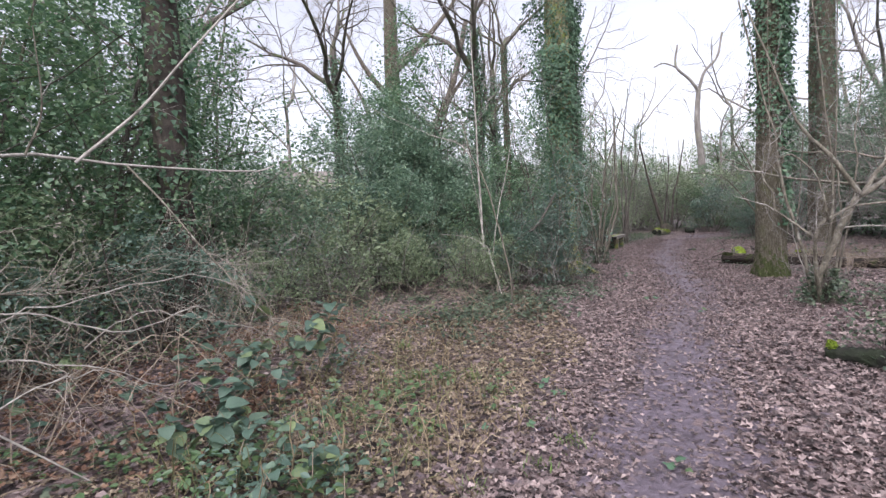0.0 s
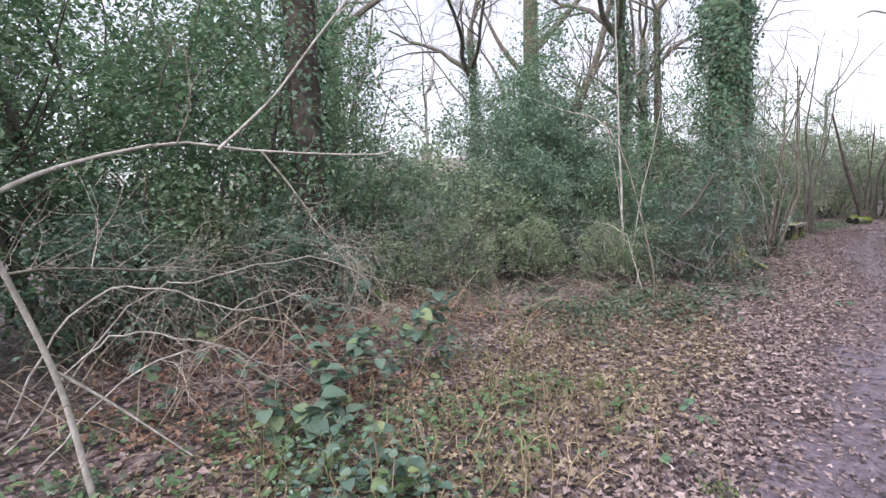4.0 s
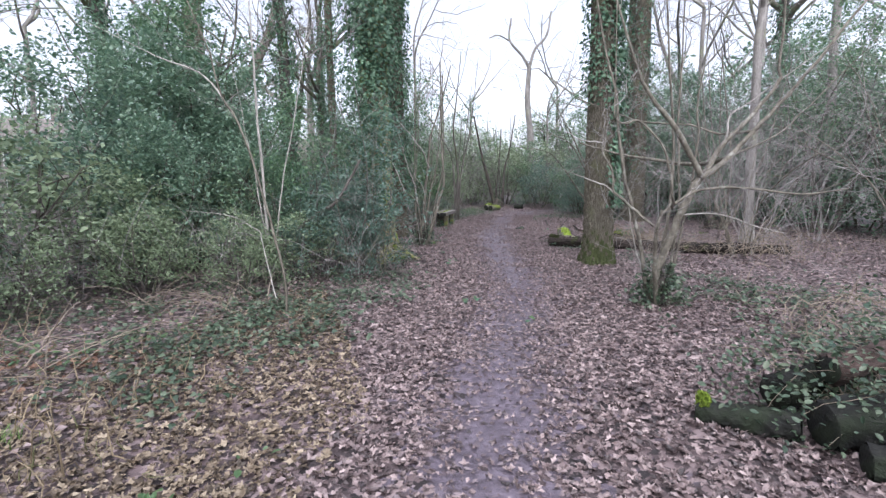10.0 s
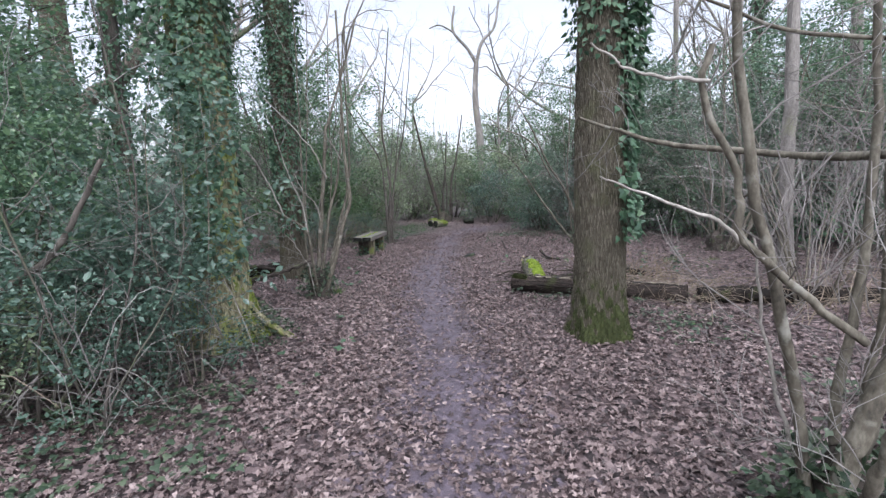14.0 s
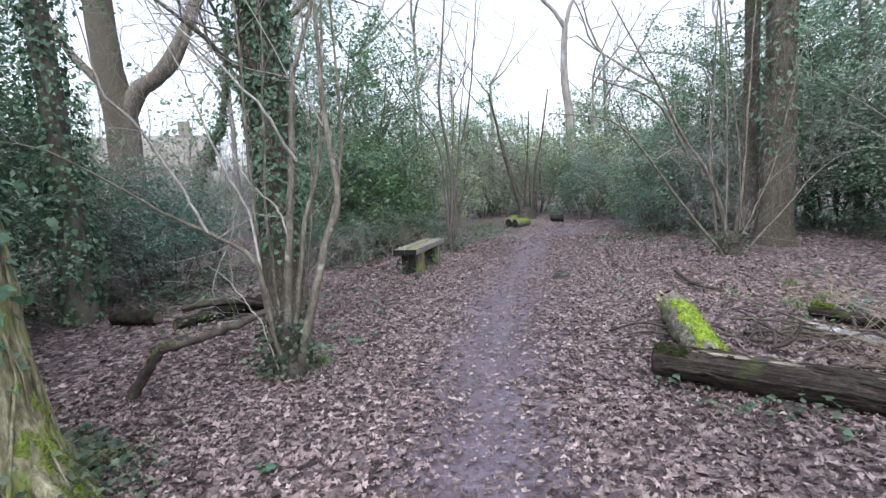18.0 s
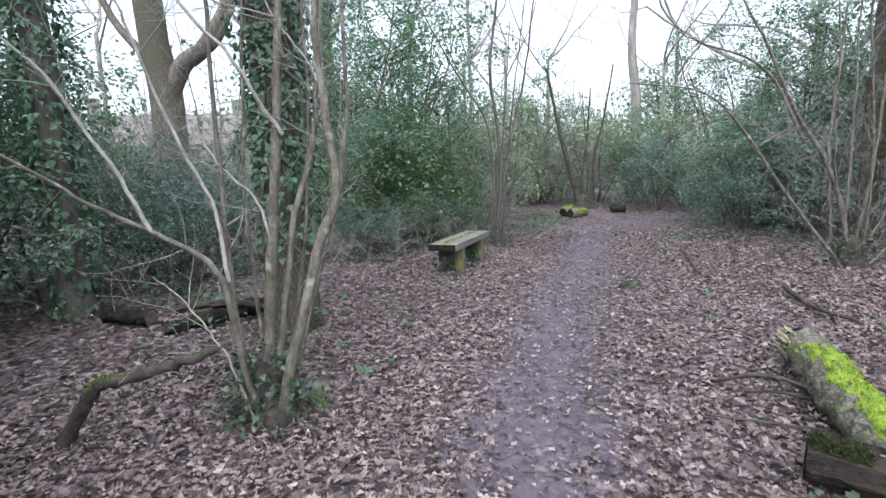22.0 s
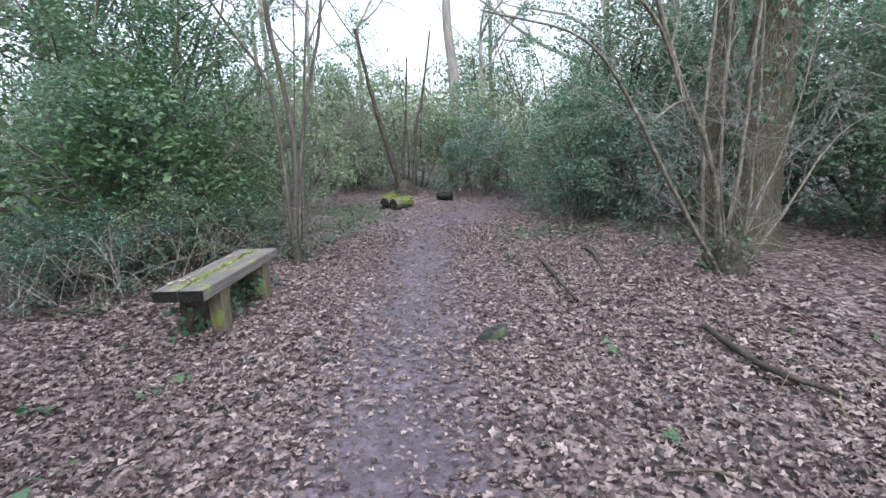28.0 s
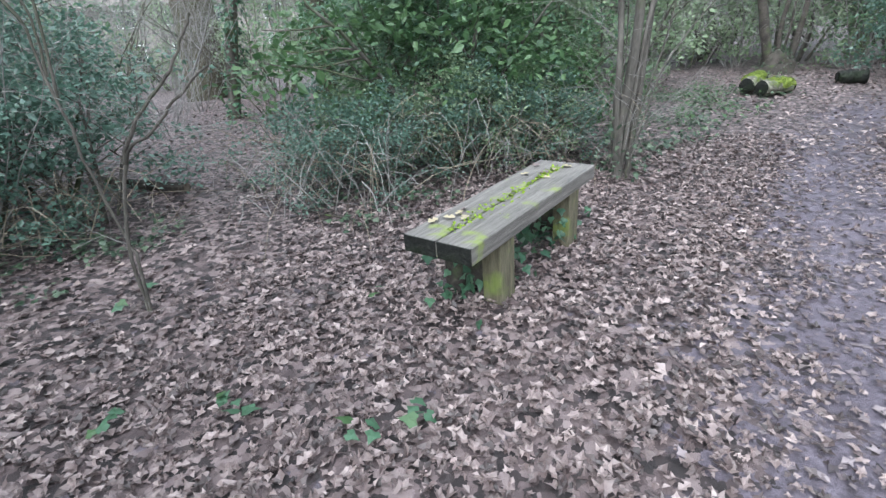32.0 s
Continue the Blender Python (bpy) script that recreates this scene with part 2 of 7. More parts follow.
rotten_wood = material("rotten_wood", [(0.008, 0.006, 0.006), (0.02, 0.016, 0.014), (0.045, 0.035, 0.03), (0.11, 0.088, 0.072)], 5, 0.85, 0.9, (0.5, 9, 9), fine=30, spec=0.25, blotch=((0.06, 0.075, 0.025), 2.6, 0.66, 0.8))
weathered_wood = material("weathered_wood", [(0.03, 0.026, 0.022), (0.13, 0.115, 0.09), (0.28, 0.25, 0.19), (0.45, 0.41, 0.31)], 5, 0.85, 0.8, (0.6, 8, 8), fine=30, blotch=((0.04, 0.038, 0.04), 5, 0.52, 0.66))
splinter_wood = material("splinter_wood", [(0.2, 0.17, 0.1), (0.42, 0.38, 0.22), (0.62, 0.58, 0.4)], 12, 0.85, 0.4, object_random=0.3)
dark_moss = material("dark_moss", [(0.02, 0.026, 0.011), (0.045, 0.056, 0.019), (0.085, 0.1, 0.03)], 40, 0.95, 0.9, island=0.35)
green_moss = material("green_moss", [(0.06, 0.085, 0.018), (0.14, 0.185, 0.032), (0.26, 0.32, 0.06)], 40, 0.95, 0.9, island=0.35)
rust_leaf = material("rust_leaf", [(0.05, 0.026, 0.018), (0.11, 0.06, 0.04), (0.18, 0.105, 0.07), (0.26, 0.18, 0.125)], 14, 0.75, 0.1, island=0.7, thin=0.1)
olive_grass = material("olive_grass", [(0.1, 0.09, 0.045), (0.13, 0.135, 0.06), (0.2, 0.19, 0.1)], 5, 0.7, 0.0, island=0.7, thin=0.15)
charred_wood = material("charred_wood", [(0.007, 0.006, 0.006), (0.02, 0.017, 0.015), (0.05, 0.042, 0.036)], 8, 0.95, 0.9, spec=0.2, blotch=((0.05, 0.065, 0.02), 5, 0.6, 0.75))
# near-black wood; on the bramble heap the shade is included in this colour
near_black_wood = material("near_black_wood", [(0.004, 0.004, 0.004), (0.01, 0.0105, 0.009), (0.026, 0.026, 0.021)], 14, 0.8, 0.9, spec=0.3, blotch=((0.013, 0.019, 0.009), 5, 0.5, 0.66))
rust_log = material("rust_log", [(0.02, 0.014, 0.012), (0.055, 0.036, 0.03), (0.1, 0.07, 0.058)], 9, 0.9, 0.7, (0.6, 8, 8))
lichen_bark = material("lichen_bark", [(0.028, 0.026, 0.02), (0.1, 0.094, 0.072), (0.29, 0.275, 0.22)], 20, 0.9, 0.9, blotch=((0.13, 0.17, 0.05), 7, 0.55, 0.7))
silver_bark = material("silver_bark", [(0.04, 0.034, 0.032), (0.2, 0.19, 0.185), (0.5, 0.485, 0.475)], 14, 0.8, 0.4)
cut_wood = material("cut_wood", [(0.045, 0.035, 0.028), (0.1, 0.08, 0.062), (0.18, 0.15, 0.12)], 10, 0.9, 0.5)
slab_stone = material("slab_stone", [(0.012, 0.014, 0.012), (0.026, 0.03, 0.027), (0.06, 0.066, 0.058)], 10, 0.85, 0.5, blotch=((0.07, 0.09, 0.045), 5, 0.52, 0.7))
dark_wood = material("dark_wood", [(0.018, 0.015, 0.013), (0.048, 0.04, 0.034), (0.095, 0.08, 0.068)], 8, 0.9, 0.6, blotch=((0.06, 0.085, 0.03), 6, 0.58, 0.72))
render_wall = material("render_wall", [(0.24, 0.215, 0.19), (0.32, 0.29, 0.26)], 3, 0.85, 0.1)
roof_tile = material("roof_tile", [(0.14, 0.122, 0.11), (0.22, 0.195, 0.178)], 6, 0.85, 0.3, (1, 6, 6))
white_paint = material("white_paint", [(0.7, 0.7, 0.68), (0.8, 0.8, 0.78)], 5, 0.5, 0.05)
window_glass = material("window_glass", [(0.03, 0.035, 0.04), (0.06, 0.07, 0.08)], 2, 0.08, 0.0, spec=0.6)


def ground_material():
    """Leaf litter in overlapping flakes, trodden mud on the path."""
    m = bpy.data.materials.new("woodland_floor")
    m.use_nodes = True
    n, l = m.node_tree.nodes, m.node_tree.links
    b = n["Principled BSDF"]
    tc = n.new("ShaderNodeTexCoord")
    warp = n.new("ShaderNodeTexNoise")
    warp.inputs["Scale"].default_value, warp.inputs["Detail"].default_value = 30, 3
    l.new(tc.outputs["Object"], warp.inputs[0])
    mixv = n.new("ShaderNodeMix")
    mixv.data_type = "VECTOR"
    mixv.inputs[0].default_value = 0.06
    l.new(tc.outputs["Object"], mixv.inputs[4])
    l.new(warp.outputs["Color"], mixv.inputs[5])
    vo = n.new("ShaderNodeTexVoronoi")
    vo.inputs["Scale"].default_value = 24
    l.new(mixv.outputs[1], vo.inputs[0])
    sep = n.new("ShaderNodeSeparateColor")
    l.new(vo.outputs["Color"], sep.inputs[0])
    ramp = n.new("ShaderNodeValToRGB")
    e = ramp.color_ramp.elements
    cols = [(0.016, 0.0115, 0.012), (0.04, 0.0285, 0.029), (0.085, 0.06, 0.06), (0.15, 0.11, 0.11), (0.25, 0.195, 0.19)]
    while len(e) < 5:
        e.new(0.5)
    for i, c in enumerate(cols):
        e[i].position, e[i].color = (0.05, 0.3, 0.5, 0.72, 0.95)[i], (*c, 1)
    l.new(sep.outputs[0], ramp.inputs[0])
    mud = n.new("ShaderNodeTexNoise")
    mud.inputs["Scale"].default_value, mud.inputs["Detail"].default_value, mud.inputs["Roughness"].default_value = 14, 9, 0.75
    l.new(tc.outputs["Object"], mud.inputs[0])
    mr = n.new("ShaderNodeValToRGB")
    e = mr.color_ramp.elements
    e.new(0.5)
    for i, (p, c) in enumerate(((0.3, (0.038, 0.03, 0.038)), (0.5, (0.1, 0.081, 0.102)), (0.7, (0.195, 0.165, 0.201)))):
        e[i].position, e[i].color = p, (*c, 1)
    l.new(mud.outputs[0], mr.inputs[0])
    at = n.new("ShaderNodeAttribute")
    at.attribute_name = "trodden"
    big = n.new("ShaderNodeTexNoise")
    big.inputs["Scale"].default_value, big.inputs["Detail"].default_value = 7, 6
    l.new(tc.outputs["Object"], big.inputs[0])
    add = n.new("ShaderNodeMath")
    add.operation = "ADD"
    l.new(at.outputs["Fac"], add.inputs[0])
    l.new(big.outputs[0], add.inputs[1])
    flake = n.new("ShaderNodeMath")
    flake.operation = "MULTIPLY_ADD"
    flake.inputs[1].default_value = 0.7
    l.new(sep.outputs[2], flake.inputs[0])
    l.new(add.outputs[0], flake.inputs[2])
    mk = n.new("ShaderNodeMapRange")
    mk.inputs[1].default_value, mk.inputs[2].default_value = 1.22, 1.34
    l.new(flake.outputs[0], mk.inputs[0])
    mx = n.new("ShaderNodeMix")
    mx.data_type = "RGBA"
    l.new(mk.outputs[0], mx.inputs[0])
    l.new(ramp.outputs[0], mx.inputs[6])
    l.new(mr.outputs[0], mx.inputs[7])
    l.new(mx.outputs[2], b.inputs["Base Color"])
    rr = n.new("ShaderNodeMapRange")
    rr.inputs[3].default_value, rr.inputs[4].default_value = 0.6, 0.46
    l.new(mk.outputs[0], rr.inputs[0])
    l.new(rr.outputs[0], b.inputs["Roughness"])
    hs = n.new("ShaderNodeMath")
    hs.operation = "ADD"
    l.new(sep.outputs[1], hs.inputs[0])
    l.new(mud.outputs[0], hs.inputs[1])
    bp = n.new("ShaderNodeBump")
    bp.inputs["Strength"].default_value, bp.inputs["Distance"].default_value = 0.9, 0.02
    l.new(hs.outputs[0], bp.inputs["Height"])
    l.new(bp.outputs[0], b.inputs["Normal"])
    return m


woodland_floor = ground_material()


# ---- mesh tools ----
rng = np.random.default_rng(7)


class Bag:
    """Collects four-cornered faces for one mesh."""

    def __init__(self):
        self.v, self.f, self.n = [], [], 0

    def add(self, v, f):
        self.v.append(np.asarray(v, float))
        self.f.append(np.asarray(f, int) + self.n)
        self.n += len(v)

    def tube(self, pts, radii, sides=6, knob=0.0):
        pts = np.asarray(pts, float)
        r = np.broadcast_to(np.asarray(radii, float), (len(pts),))
        t = np.gradient(pts, axis=0)
        t /= np.linalg.norm(t, axis=1)[:, None] + 1e-9
        ref = np.array([0.31, 0.95, 0.05]) if abs(t[:, 2]).mean() > 0.6 else np.array([0.05, 0.1, 1.0])
        a = np.cross(t, ref)
        a /= np.linalg.norm(a, axis=1)[:, None] + 1e-9
        b = np.cross(t, a)
        ang = np.arange(sides) * 2 * np.pi / sides
        rr = r[:, None] * (1 + knob * (rng.random((len(pts), sides)) - 0.5))
        v = pts[:, None] + rr[..., None] * (np.cos(ang)[None, :, None] * a[:, None] + np.sin(ang)[None, :, None] * b[:, None])
        i, j = np.meshgrid(np.arange(len(pts) - 1), np.arange(sides), indexing="ij")
        k = (j + 1) % sides
        f = np.stack([i * sides + j, i * sides + k, (i + 1) * sides + k, (i + 1) * sides + j], -1).reshape(-1, 4)
        self.add(v.reshape(-1, 3), f)

    def scatter(self, shape, pos, turn, size):
        """Copies of a small shape (corners, faces) at places, with turns and sizes."""
        tv, tf = shape
        if not len(pos):
            return
        v = np.einsum("nij,kj->nki", turn, tv) * np.asarray(size)[:, None, None] + np.asarray(pos)[:, None]
        f = tf[None] + (np.arange(len(pos)) * len(tv))[:, None, None]
        self.add(v.reshape(-1, 3), f.reshape(-1, 4))

    def mesh(self, name, smooth=False):
        v, f = np.concatenate(self.v), np.concatenate(self.f)
        me = bpy.data.meshes.new(name)
        me.vertices.add(len(v))
        me.vertices.foreach_set("co", v.astype(np.float32).ravel())
        me.loops.add(len(f) * 4)
        me.loops.foreach_set("vertex_index", f.astype(np.int32).ravel())
        me.polygons.add(len(f))
        me.polygons.foreach_set("loop_start", np.arange(0, len(f) * 4, 4, dtype=np.int32))
        me.polygons.foreach_set("use_smooth", np.full(len(f), smooth))
        me.update(calc_edges=True)
        return me


def thing(name, at=(0, 0, 0), label="", category="", group="", kind=""):
    ob = new(name)
    ob.location = at
    return tagged(ob, label, category, group, kind)


def part(name, bag, mat, parent=None, label="", smooth=True):
    """One mesh as a part of a thing; the bag's corners count from the thing's base."""
    me = bag.mesh(name, smooth) if isinstance(bag, Bag) else bag
    if not me.materials:
        me.materials.append(mat)
    ob = new(name, me)
    ob.parent = parent
    return tagged(ob, label)


def curve(points, n=12):
    """A smooth line through a few points."""
    p = np.asarray(points, float)
    if len(p) == 2:
        return p[0] + (p[1] - p[0]) * np.linspace(0, 1, n)[:, None]
    p = np.vstack([2 * p[0] - p[1], p, 2 * p[-1] - p[-2]])
    out = []
    for u in np.linspace(0, len(p) - 3 - 1e-6, n):
        i = int(u)
        s = u - i
        a, b, c, d = p[i:i + 4]
        out.append(0.5 * (2 * b + (c - a) * s + (2 * a - 5 * b + 4 * c - d) * s * s + (3 * b - a - 3 * c + d) * s ** 3))
    return np.array(out)


def unit(v):
    return v / (np.linalg.norm(v, axis=-1, keepdims=True) + 1e-9)


def turns(direction, normal):
    """Rotations that lay a shape's y along direction and its z near normal."""
    y = unit(np.asarray(direction, float))
    x = unit(np.cross(y, normal))
    return np.stack([x, y, np.cross(x, y)], -1)


def grow(out, p, d, length, r, level, last, wander=0.25, up=0.1, kids=(6, 6, 5), spread=0.8, shrink=0.55, segs=6):
    """A branching line; out[level] gets (points, radii)."""
    pts = [np.array(p, float)]
    d = unit(np.array(d, float))
    dirs = [d]
    k = max(3, segs - level) if level < last else 2
    for _ in range(k):
        d = unit(d + rng.normal(0, wander, 3) / math.sqrt(k) + np.array([0, 0, up / k]))
        pts.append(pts[-1] + d * length / k)
        dirs.append(d)
    pts = np.array(pts)
    out[level].append((pts, r * np.linspace(1, 0.35, len(pts))))
    if level == last:
        return
    n = kids[min(level, len(kids) - 1)]
    for i in range(n):
        f = 0.25 + 0.75 * (i + rng.random()) / n
        x = f * k
        j = min(int(x), k - 1)
        q = pts[j] + (pts[j + 1] - pts[j]) * (x - j)
        side = unit(np.cross(dirs[j], rng.normal(0, 1, 3)))
        nd = unit(dirs[j] * (1.15 - spread * 0.6) + side * spread)
        grow(out, q, nd, length * shrink * (1.15 - 0.5 * f) * rng.uniform(0.7, 1.25), r * 0.5 * (1.1 - 0.5 * f), level + 1, last, wander * 1.15, up, kids, spread, shrink, segs)


def line_bag(lines, sides, thick=1.0):
    bag = Bag()
    for pts, r in lines:
        bag.tube(pts, np.maximum(r * thick, 0.0014), sides)
    return bag


FOLDED = (np.array([(0, 0, 0), (0, 1, 0), (-0.27, 0.3, 0.07), (-0.25, 0.68, 0.06), (0.27, 0.3, 0.07), (0.25, 0.68, 0.06)]),
          np.array([(0, 1, 3, 2), (0, 4, 5, 1)]))
KITE = (np.array([(0, 0, 0), (0.3, 0.45, 0.07), (0, 1, 0), (-0.3, 0.45, 0.07)]), np.array([(0, 1, 2, 3)]))
IVY = (np.array([(0, 0, 0), (0, 1, -0.05), (-0.46, 0.16, 0.05), (-0.27, 0.55, 0.04), (0.46, 0.16, 0.05), (0.27, 0.55, 0.04)]),
       np.array([(0, 1, 3, 2), (0, 4, 5, 1)]))


IVY_LOBES = (np.array([(0, 0.36, 0.05), (0, 0.02, 0), (-0.24, -0.12, 0), (-0.5, 0.24, 0), (-0.24, 0.5, 0.02), (0, 1, -0.08), (0.24, 0.5, 0.02), (0.5, 0.24, 0), (0.24, -0.12, 0)]),
             np.array([(0, 3, 2, 1), (0, 5, 4, 3), (0, 7, 6, 5), (0, 1, 8, 7)]))


def lobed(curl, droop):
    """A dead oak leaf: lobes on both sides of the midrib, curled."""
    ys = np.array([0.0, 0.3, 0.45, 0.7, 1.0])
    xs = np.array([0.02, 0.3, 0.14, 0.38, 0.07])
    v, f = [], []
    for x, y in zip(xs, ys):
        z = droop * (y - 0.5) ** 2
        v += [(-x, y - 0.5 - 0.05 * (x > 0.2), z + curl * x), (0, y - 0.5, z), (x, y - 0.5 - 0.05 * (x > 0.2), z + curl * x * 1.3)]
    for i in range(len(ys) - 1):
        a = 3 * i
        f += [(a, a + 1, a + 4, a + 3), (a + 1, a + 2, a + 5, a + 4)]
    return np.array(v), np.array(f)


def star_leaf(curl, seed):
    """A crumpled oak leaf: lobes round its middle."""
    g = np.random.default_rng(seed)
    a = np.arange(12) * np.pi / 6 + g.normal(0, 0.09, 12)
    r = np.where(np.arange(12) % 2, 0.29, 0.5) * g.uniform(0.8, 1.15, 12)
    v = np.vstack([[(0, 0, 0)], np.stack([0.66 * r * np.sin(a), r * np.cos(a), curl * r * g.uniform(-0.5, 1.3, 12)], -1)])
    return v, np.array([(0, 12, 1, 2)] + [(0, k, k + 1, k + 2) for k in (2, 4, 6, 8, 10)])


def scrap_leaf(curl, seed):
    """A smaller, torn dead leaf of four lobes."""
    g = np.random.default_rng(seed)
    a = np.arange(8) * np.pi / 4 + g.normal(0, 0.12, 8)
    r = np.where(np.arange(8) % 2, 0.3, 0.52) * g.uniform(0.75, 1.2, 8)
    v = np.vstack([[(0, 0, 0)], np.stack([0.68 * r * np.sin(a), r * np.cos(a), curl * r * g.uniform(-0.6, 1.2, 8)], -1)])
    return v, np.array([(0, 8, 1, 2)] + [(0, k, k + 1, k + 2) for k in (2, 4, 6)])


def loose_turns(n, tilt):
    """Random headings, lying nearly flat."""
    a = rng.random(n) * 2 * np.pi
    y = np.stack([np.cos(a), np.sin(a), rng.normal(0, tilt, n)], -1)
    nz = np.stack([rng.normal(0, tilt, n), rng.normal(0, tilt, n), np.ones(n)], -1)
    return turns(y, nz)


# ---- the ground ----
PATH = np.array([(-2.6, -7.0), (-1.2, -3.2), (0.2, 0.6), (1.45, 3.2), (2.8, 5.6), (4.15, 8.2), (5.3, 11.2), (6.3, 13.6), (7.45, 15.9), (8.55, 17.95), (9.85, 19.95), (11.25, 21.35), (13.2, 22.3), (17, 23.2), (24, 24.5)])
LINE = curve([(x, y, 0) for x, y in PATH], 160)[:, :2]


def off_path(x, y):
    p = np.stack([np.ravel(x), np.ravel(y)], -1)
    best = np.full(len(p), 1e9)
    for a, b in zip(LINE[:-1], LINE[1:]):
        ab = b - a
        s = np.clip(((p - a) @ ab) / (ab @ ab), 0, 1)
        best = np.minimum(best, np.linalg.norm(p - a - s[:, None] * ab, axis=1))
    return best.reshape(np.shape(x))


def ragged(x, y):
    """Uneven wear at the edges of the trodden strip; fewer leaves are kicked off it early in the walk."""
    w = 0.16 * np.sin(2.3 * x + 1.1 * y) * np.sin(1.9 * y - 1.3 * x + 1) + 0.13 * np.sin(5.7 * x - 2.1 * y) * np.sin(4.9 * y + 3.1 * x + 2) + 0.08 * np.sin(13 * x + 7 * y) * np.sin(11 * y - 9 * x)
    return w + 0.14 * np.clip((13 - y) / 4, 0, 1) * np.clip((y - 3) / 2, 0, 1)


def height(x, y):
    x, y = np.asarray(x, float), np.asarray(y, float)
    z = 0.02 * np.sin(1.7 * x + 0.6 * y) + 0.018 * np.sin(-1.1 * x + 2.1 * y + 1) + 0.01 * np.sin(3.9 * x + 2.7 * y + 2) + 0.008 * np.sin(5.3 * y - 4.1 * x)
    return z - 0.01


def stretch_axis(lo, hi, step):
    a = list(np.arange(lo, hi + 1e-6, step))
    s = step
    while a[-1] < 420:
        s *= 1.3
        a.append(a[-1] + s)
    s = step
    while a[0] > -420:
        s *= 1.3
        a.insert(0, a[0] - s)
    return np.array(a)


gx, gy = stretch_axis(-6, 15, 0.18), stretch_axis(-2, 24, 0.18)
X, Y = np.meshgrid(gx, gy, indexing="ij")
near = off_path(X, Y)
rut = np.clip(1 - near / 0.9, 0, 1)
Z = height(X, Y) * np.where(near < 20, 1, 2.0) - 0.03 * rut + rut * 0.012 * np.sin(7.1 * X + 3 * Y) * np.sin(6.3 * Y - 2.2 * X)
bag = Bag()
i, j = np.meshgrid(np.arange(len(gx) - 1), np.arange(len(gy) - 1), indexing="ij")
q = i * len(gy) + j
bag.add(np.stack([X, Y, Z], -1).reshape(-1, 3), np.stack([q, q + len(gy), q + len(gy) + 1, q + 1], -1).reshape(-1, 4))
ground = part("ground", bag, woodland_floor)
tagged(ground, "woodland floor of mud and brown fallen leaves", "ground", kind="structure")
at = ground.data.attributes.new("trodden", "FLOAT", "POINT")
at.data.foreach_set("value", np.clip(1 - np.maximum(near + 0.8 * ragged(X, Y), 0) / 0.85, 0, 1).astype(np.float32).ravel() * 0.9)


def lie(x, y):
    return height(x, y) - 0.03 * np.clip(1 - off_path(x, y) / 0.9, 0, 1)


def litter(bank):
    """Dead leaves; bank: those on the dry bank at the start of the walk, or all the others."""
    bag = Bag()
    rng = np.random.default_rng(11)

    def here(x, y, o):
        dry = (x < 1.6) & (y < 9) & (o > 0.75 + 0.5 * rng.random(len(x)))
        return dry if bank else ~dry

    kinds = [star_leaf(0.6, k) for k in range(8)] + [scrap_leaf(0.6, 20 + k) for k in range(4)] + [lobed(0.35, 0.3)]
    n = 118000
    x, y = rng.uniform(-4, 12, n), rng.uniform(-0.5, 20, n)
    o = off_path(x, y)
    w = o + ragged(x, y)
    keep = rng.random(n) < np.where(w < 0.2, 0.34, np.where(w < 0.42, 0.68, np.where(o < 2.6, 1.0, np.where(o < 3.6, 0.6, 0.06))))
    keep &= here(x, y, o)
    x, y, o = x[keep], y[keep], o[keep]
    z = lie(x, y) + rng.uniform(0.004, 0.022, len(x))
    pick = rng.integers(0, len(kinds), len(x))
    for k, shape in enumerate(kinds):
        s = pick == k
        m = s.sum()
        bag.scatter(shape, np.stack([x[s], y[s], z[s]], -1), loose_turns(m, 0.2), rng.uniform(0.033, 0.08, m) * np.where(o[s] < 0.45, 0.8, 1))
    n = 110000
    x, y = rng.uniform(-4, 12, n), rng.uniform(-0.5, 20, n)
    o = off_path(x, y)
    w = o + ragged(x, y)
    keep = rng.random(n) < np.where(w < 0.2, 0.1, np.where(w < 0.42, 0.4, np.where(o < 3.2, 0.85, 0.12)))
    keep &= here(x, y, o)
    x, y, o = x[keep], y[keep], o[keep]
    kinds = [scrap_leaf(0.5, 40 + k) for k in range(8)]
    pick = rng.integers(0, 8, len(x))
    for k, shape in enumerate(kinds):
        s = pick == k
        m = s.sum()
        bag.scatter(shape, np.stack([x[s], y[s], lie(x[s], y[s]) + rng.uniform(0.003, 0.014, m)], -1), loose_turns(m, 0.22), rng.uniform(0.04, 0.08, m) * np.where(o[s] < 0.45, 0.75, 1))
    n = 110000
    x, y = rng.uniform(-4, 12, n), rng.uniform(-0.5, 20, n)
    o = off_path(x, y)
    keep = rng.random(n) < np.where(o + ragged(x, y) < 0.3, 0.3, np.where(o < 3.0, 0.9, 0.1))
    keep &= here(x, y, o)
    x, y = x[keep], y[keep]
    crumb = (KITE[0] * np.array([1.2, 1, 3.5]) - np.array([0, 0.5, 0]), KITE[1])
    bag.scatter(crumb, np.stack([x, y, lie(x, y) + rng.uniform(0.006, 0.03, len(x))], -1), loose_turns(len(x), 0.4), rng.uniform(0.014, 0.045, len(x)))
    return bag


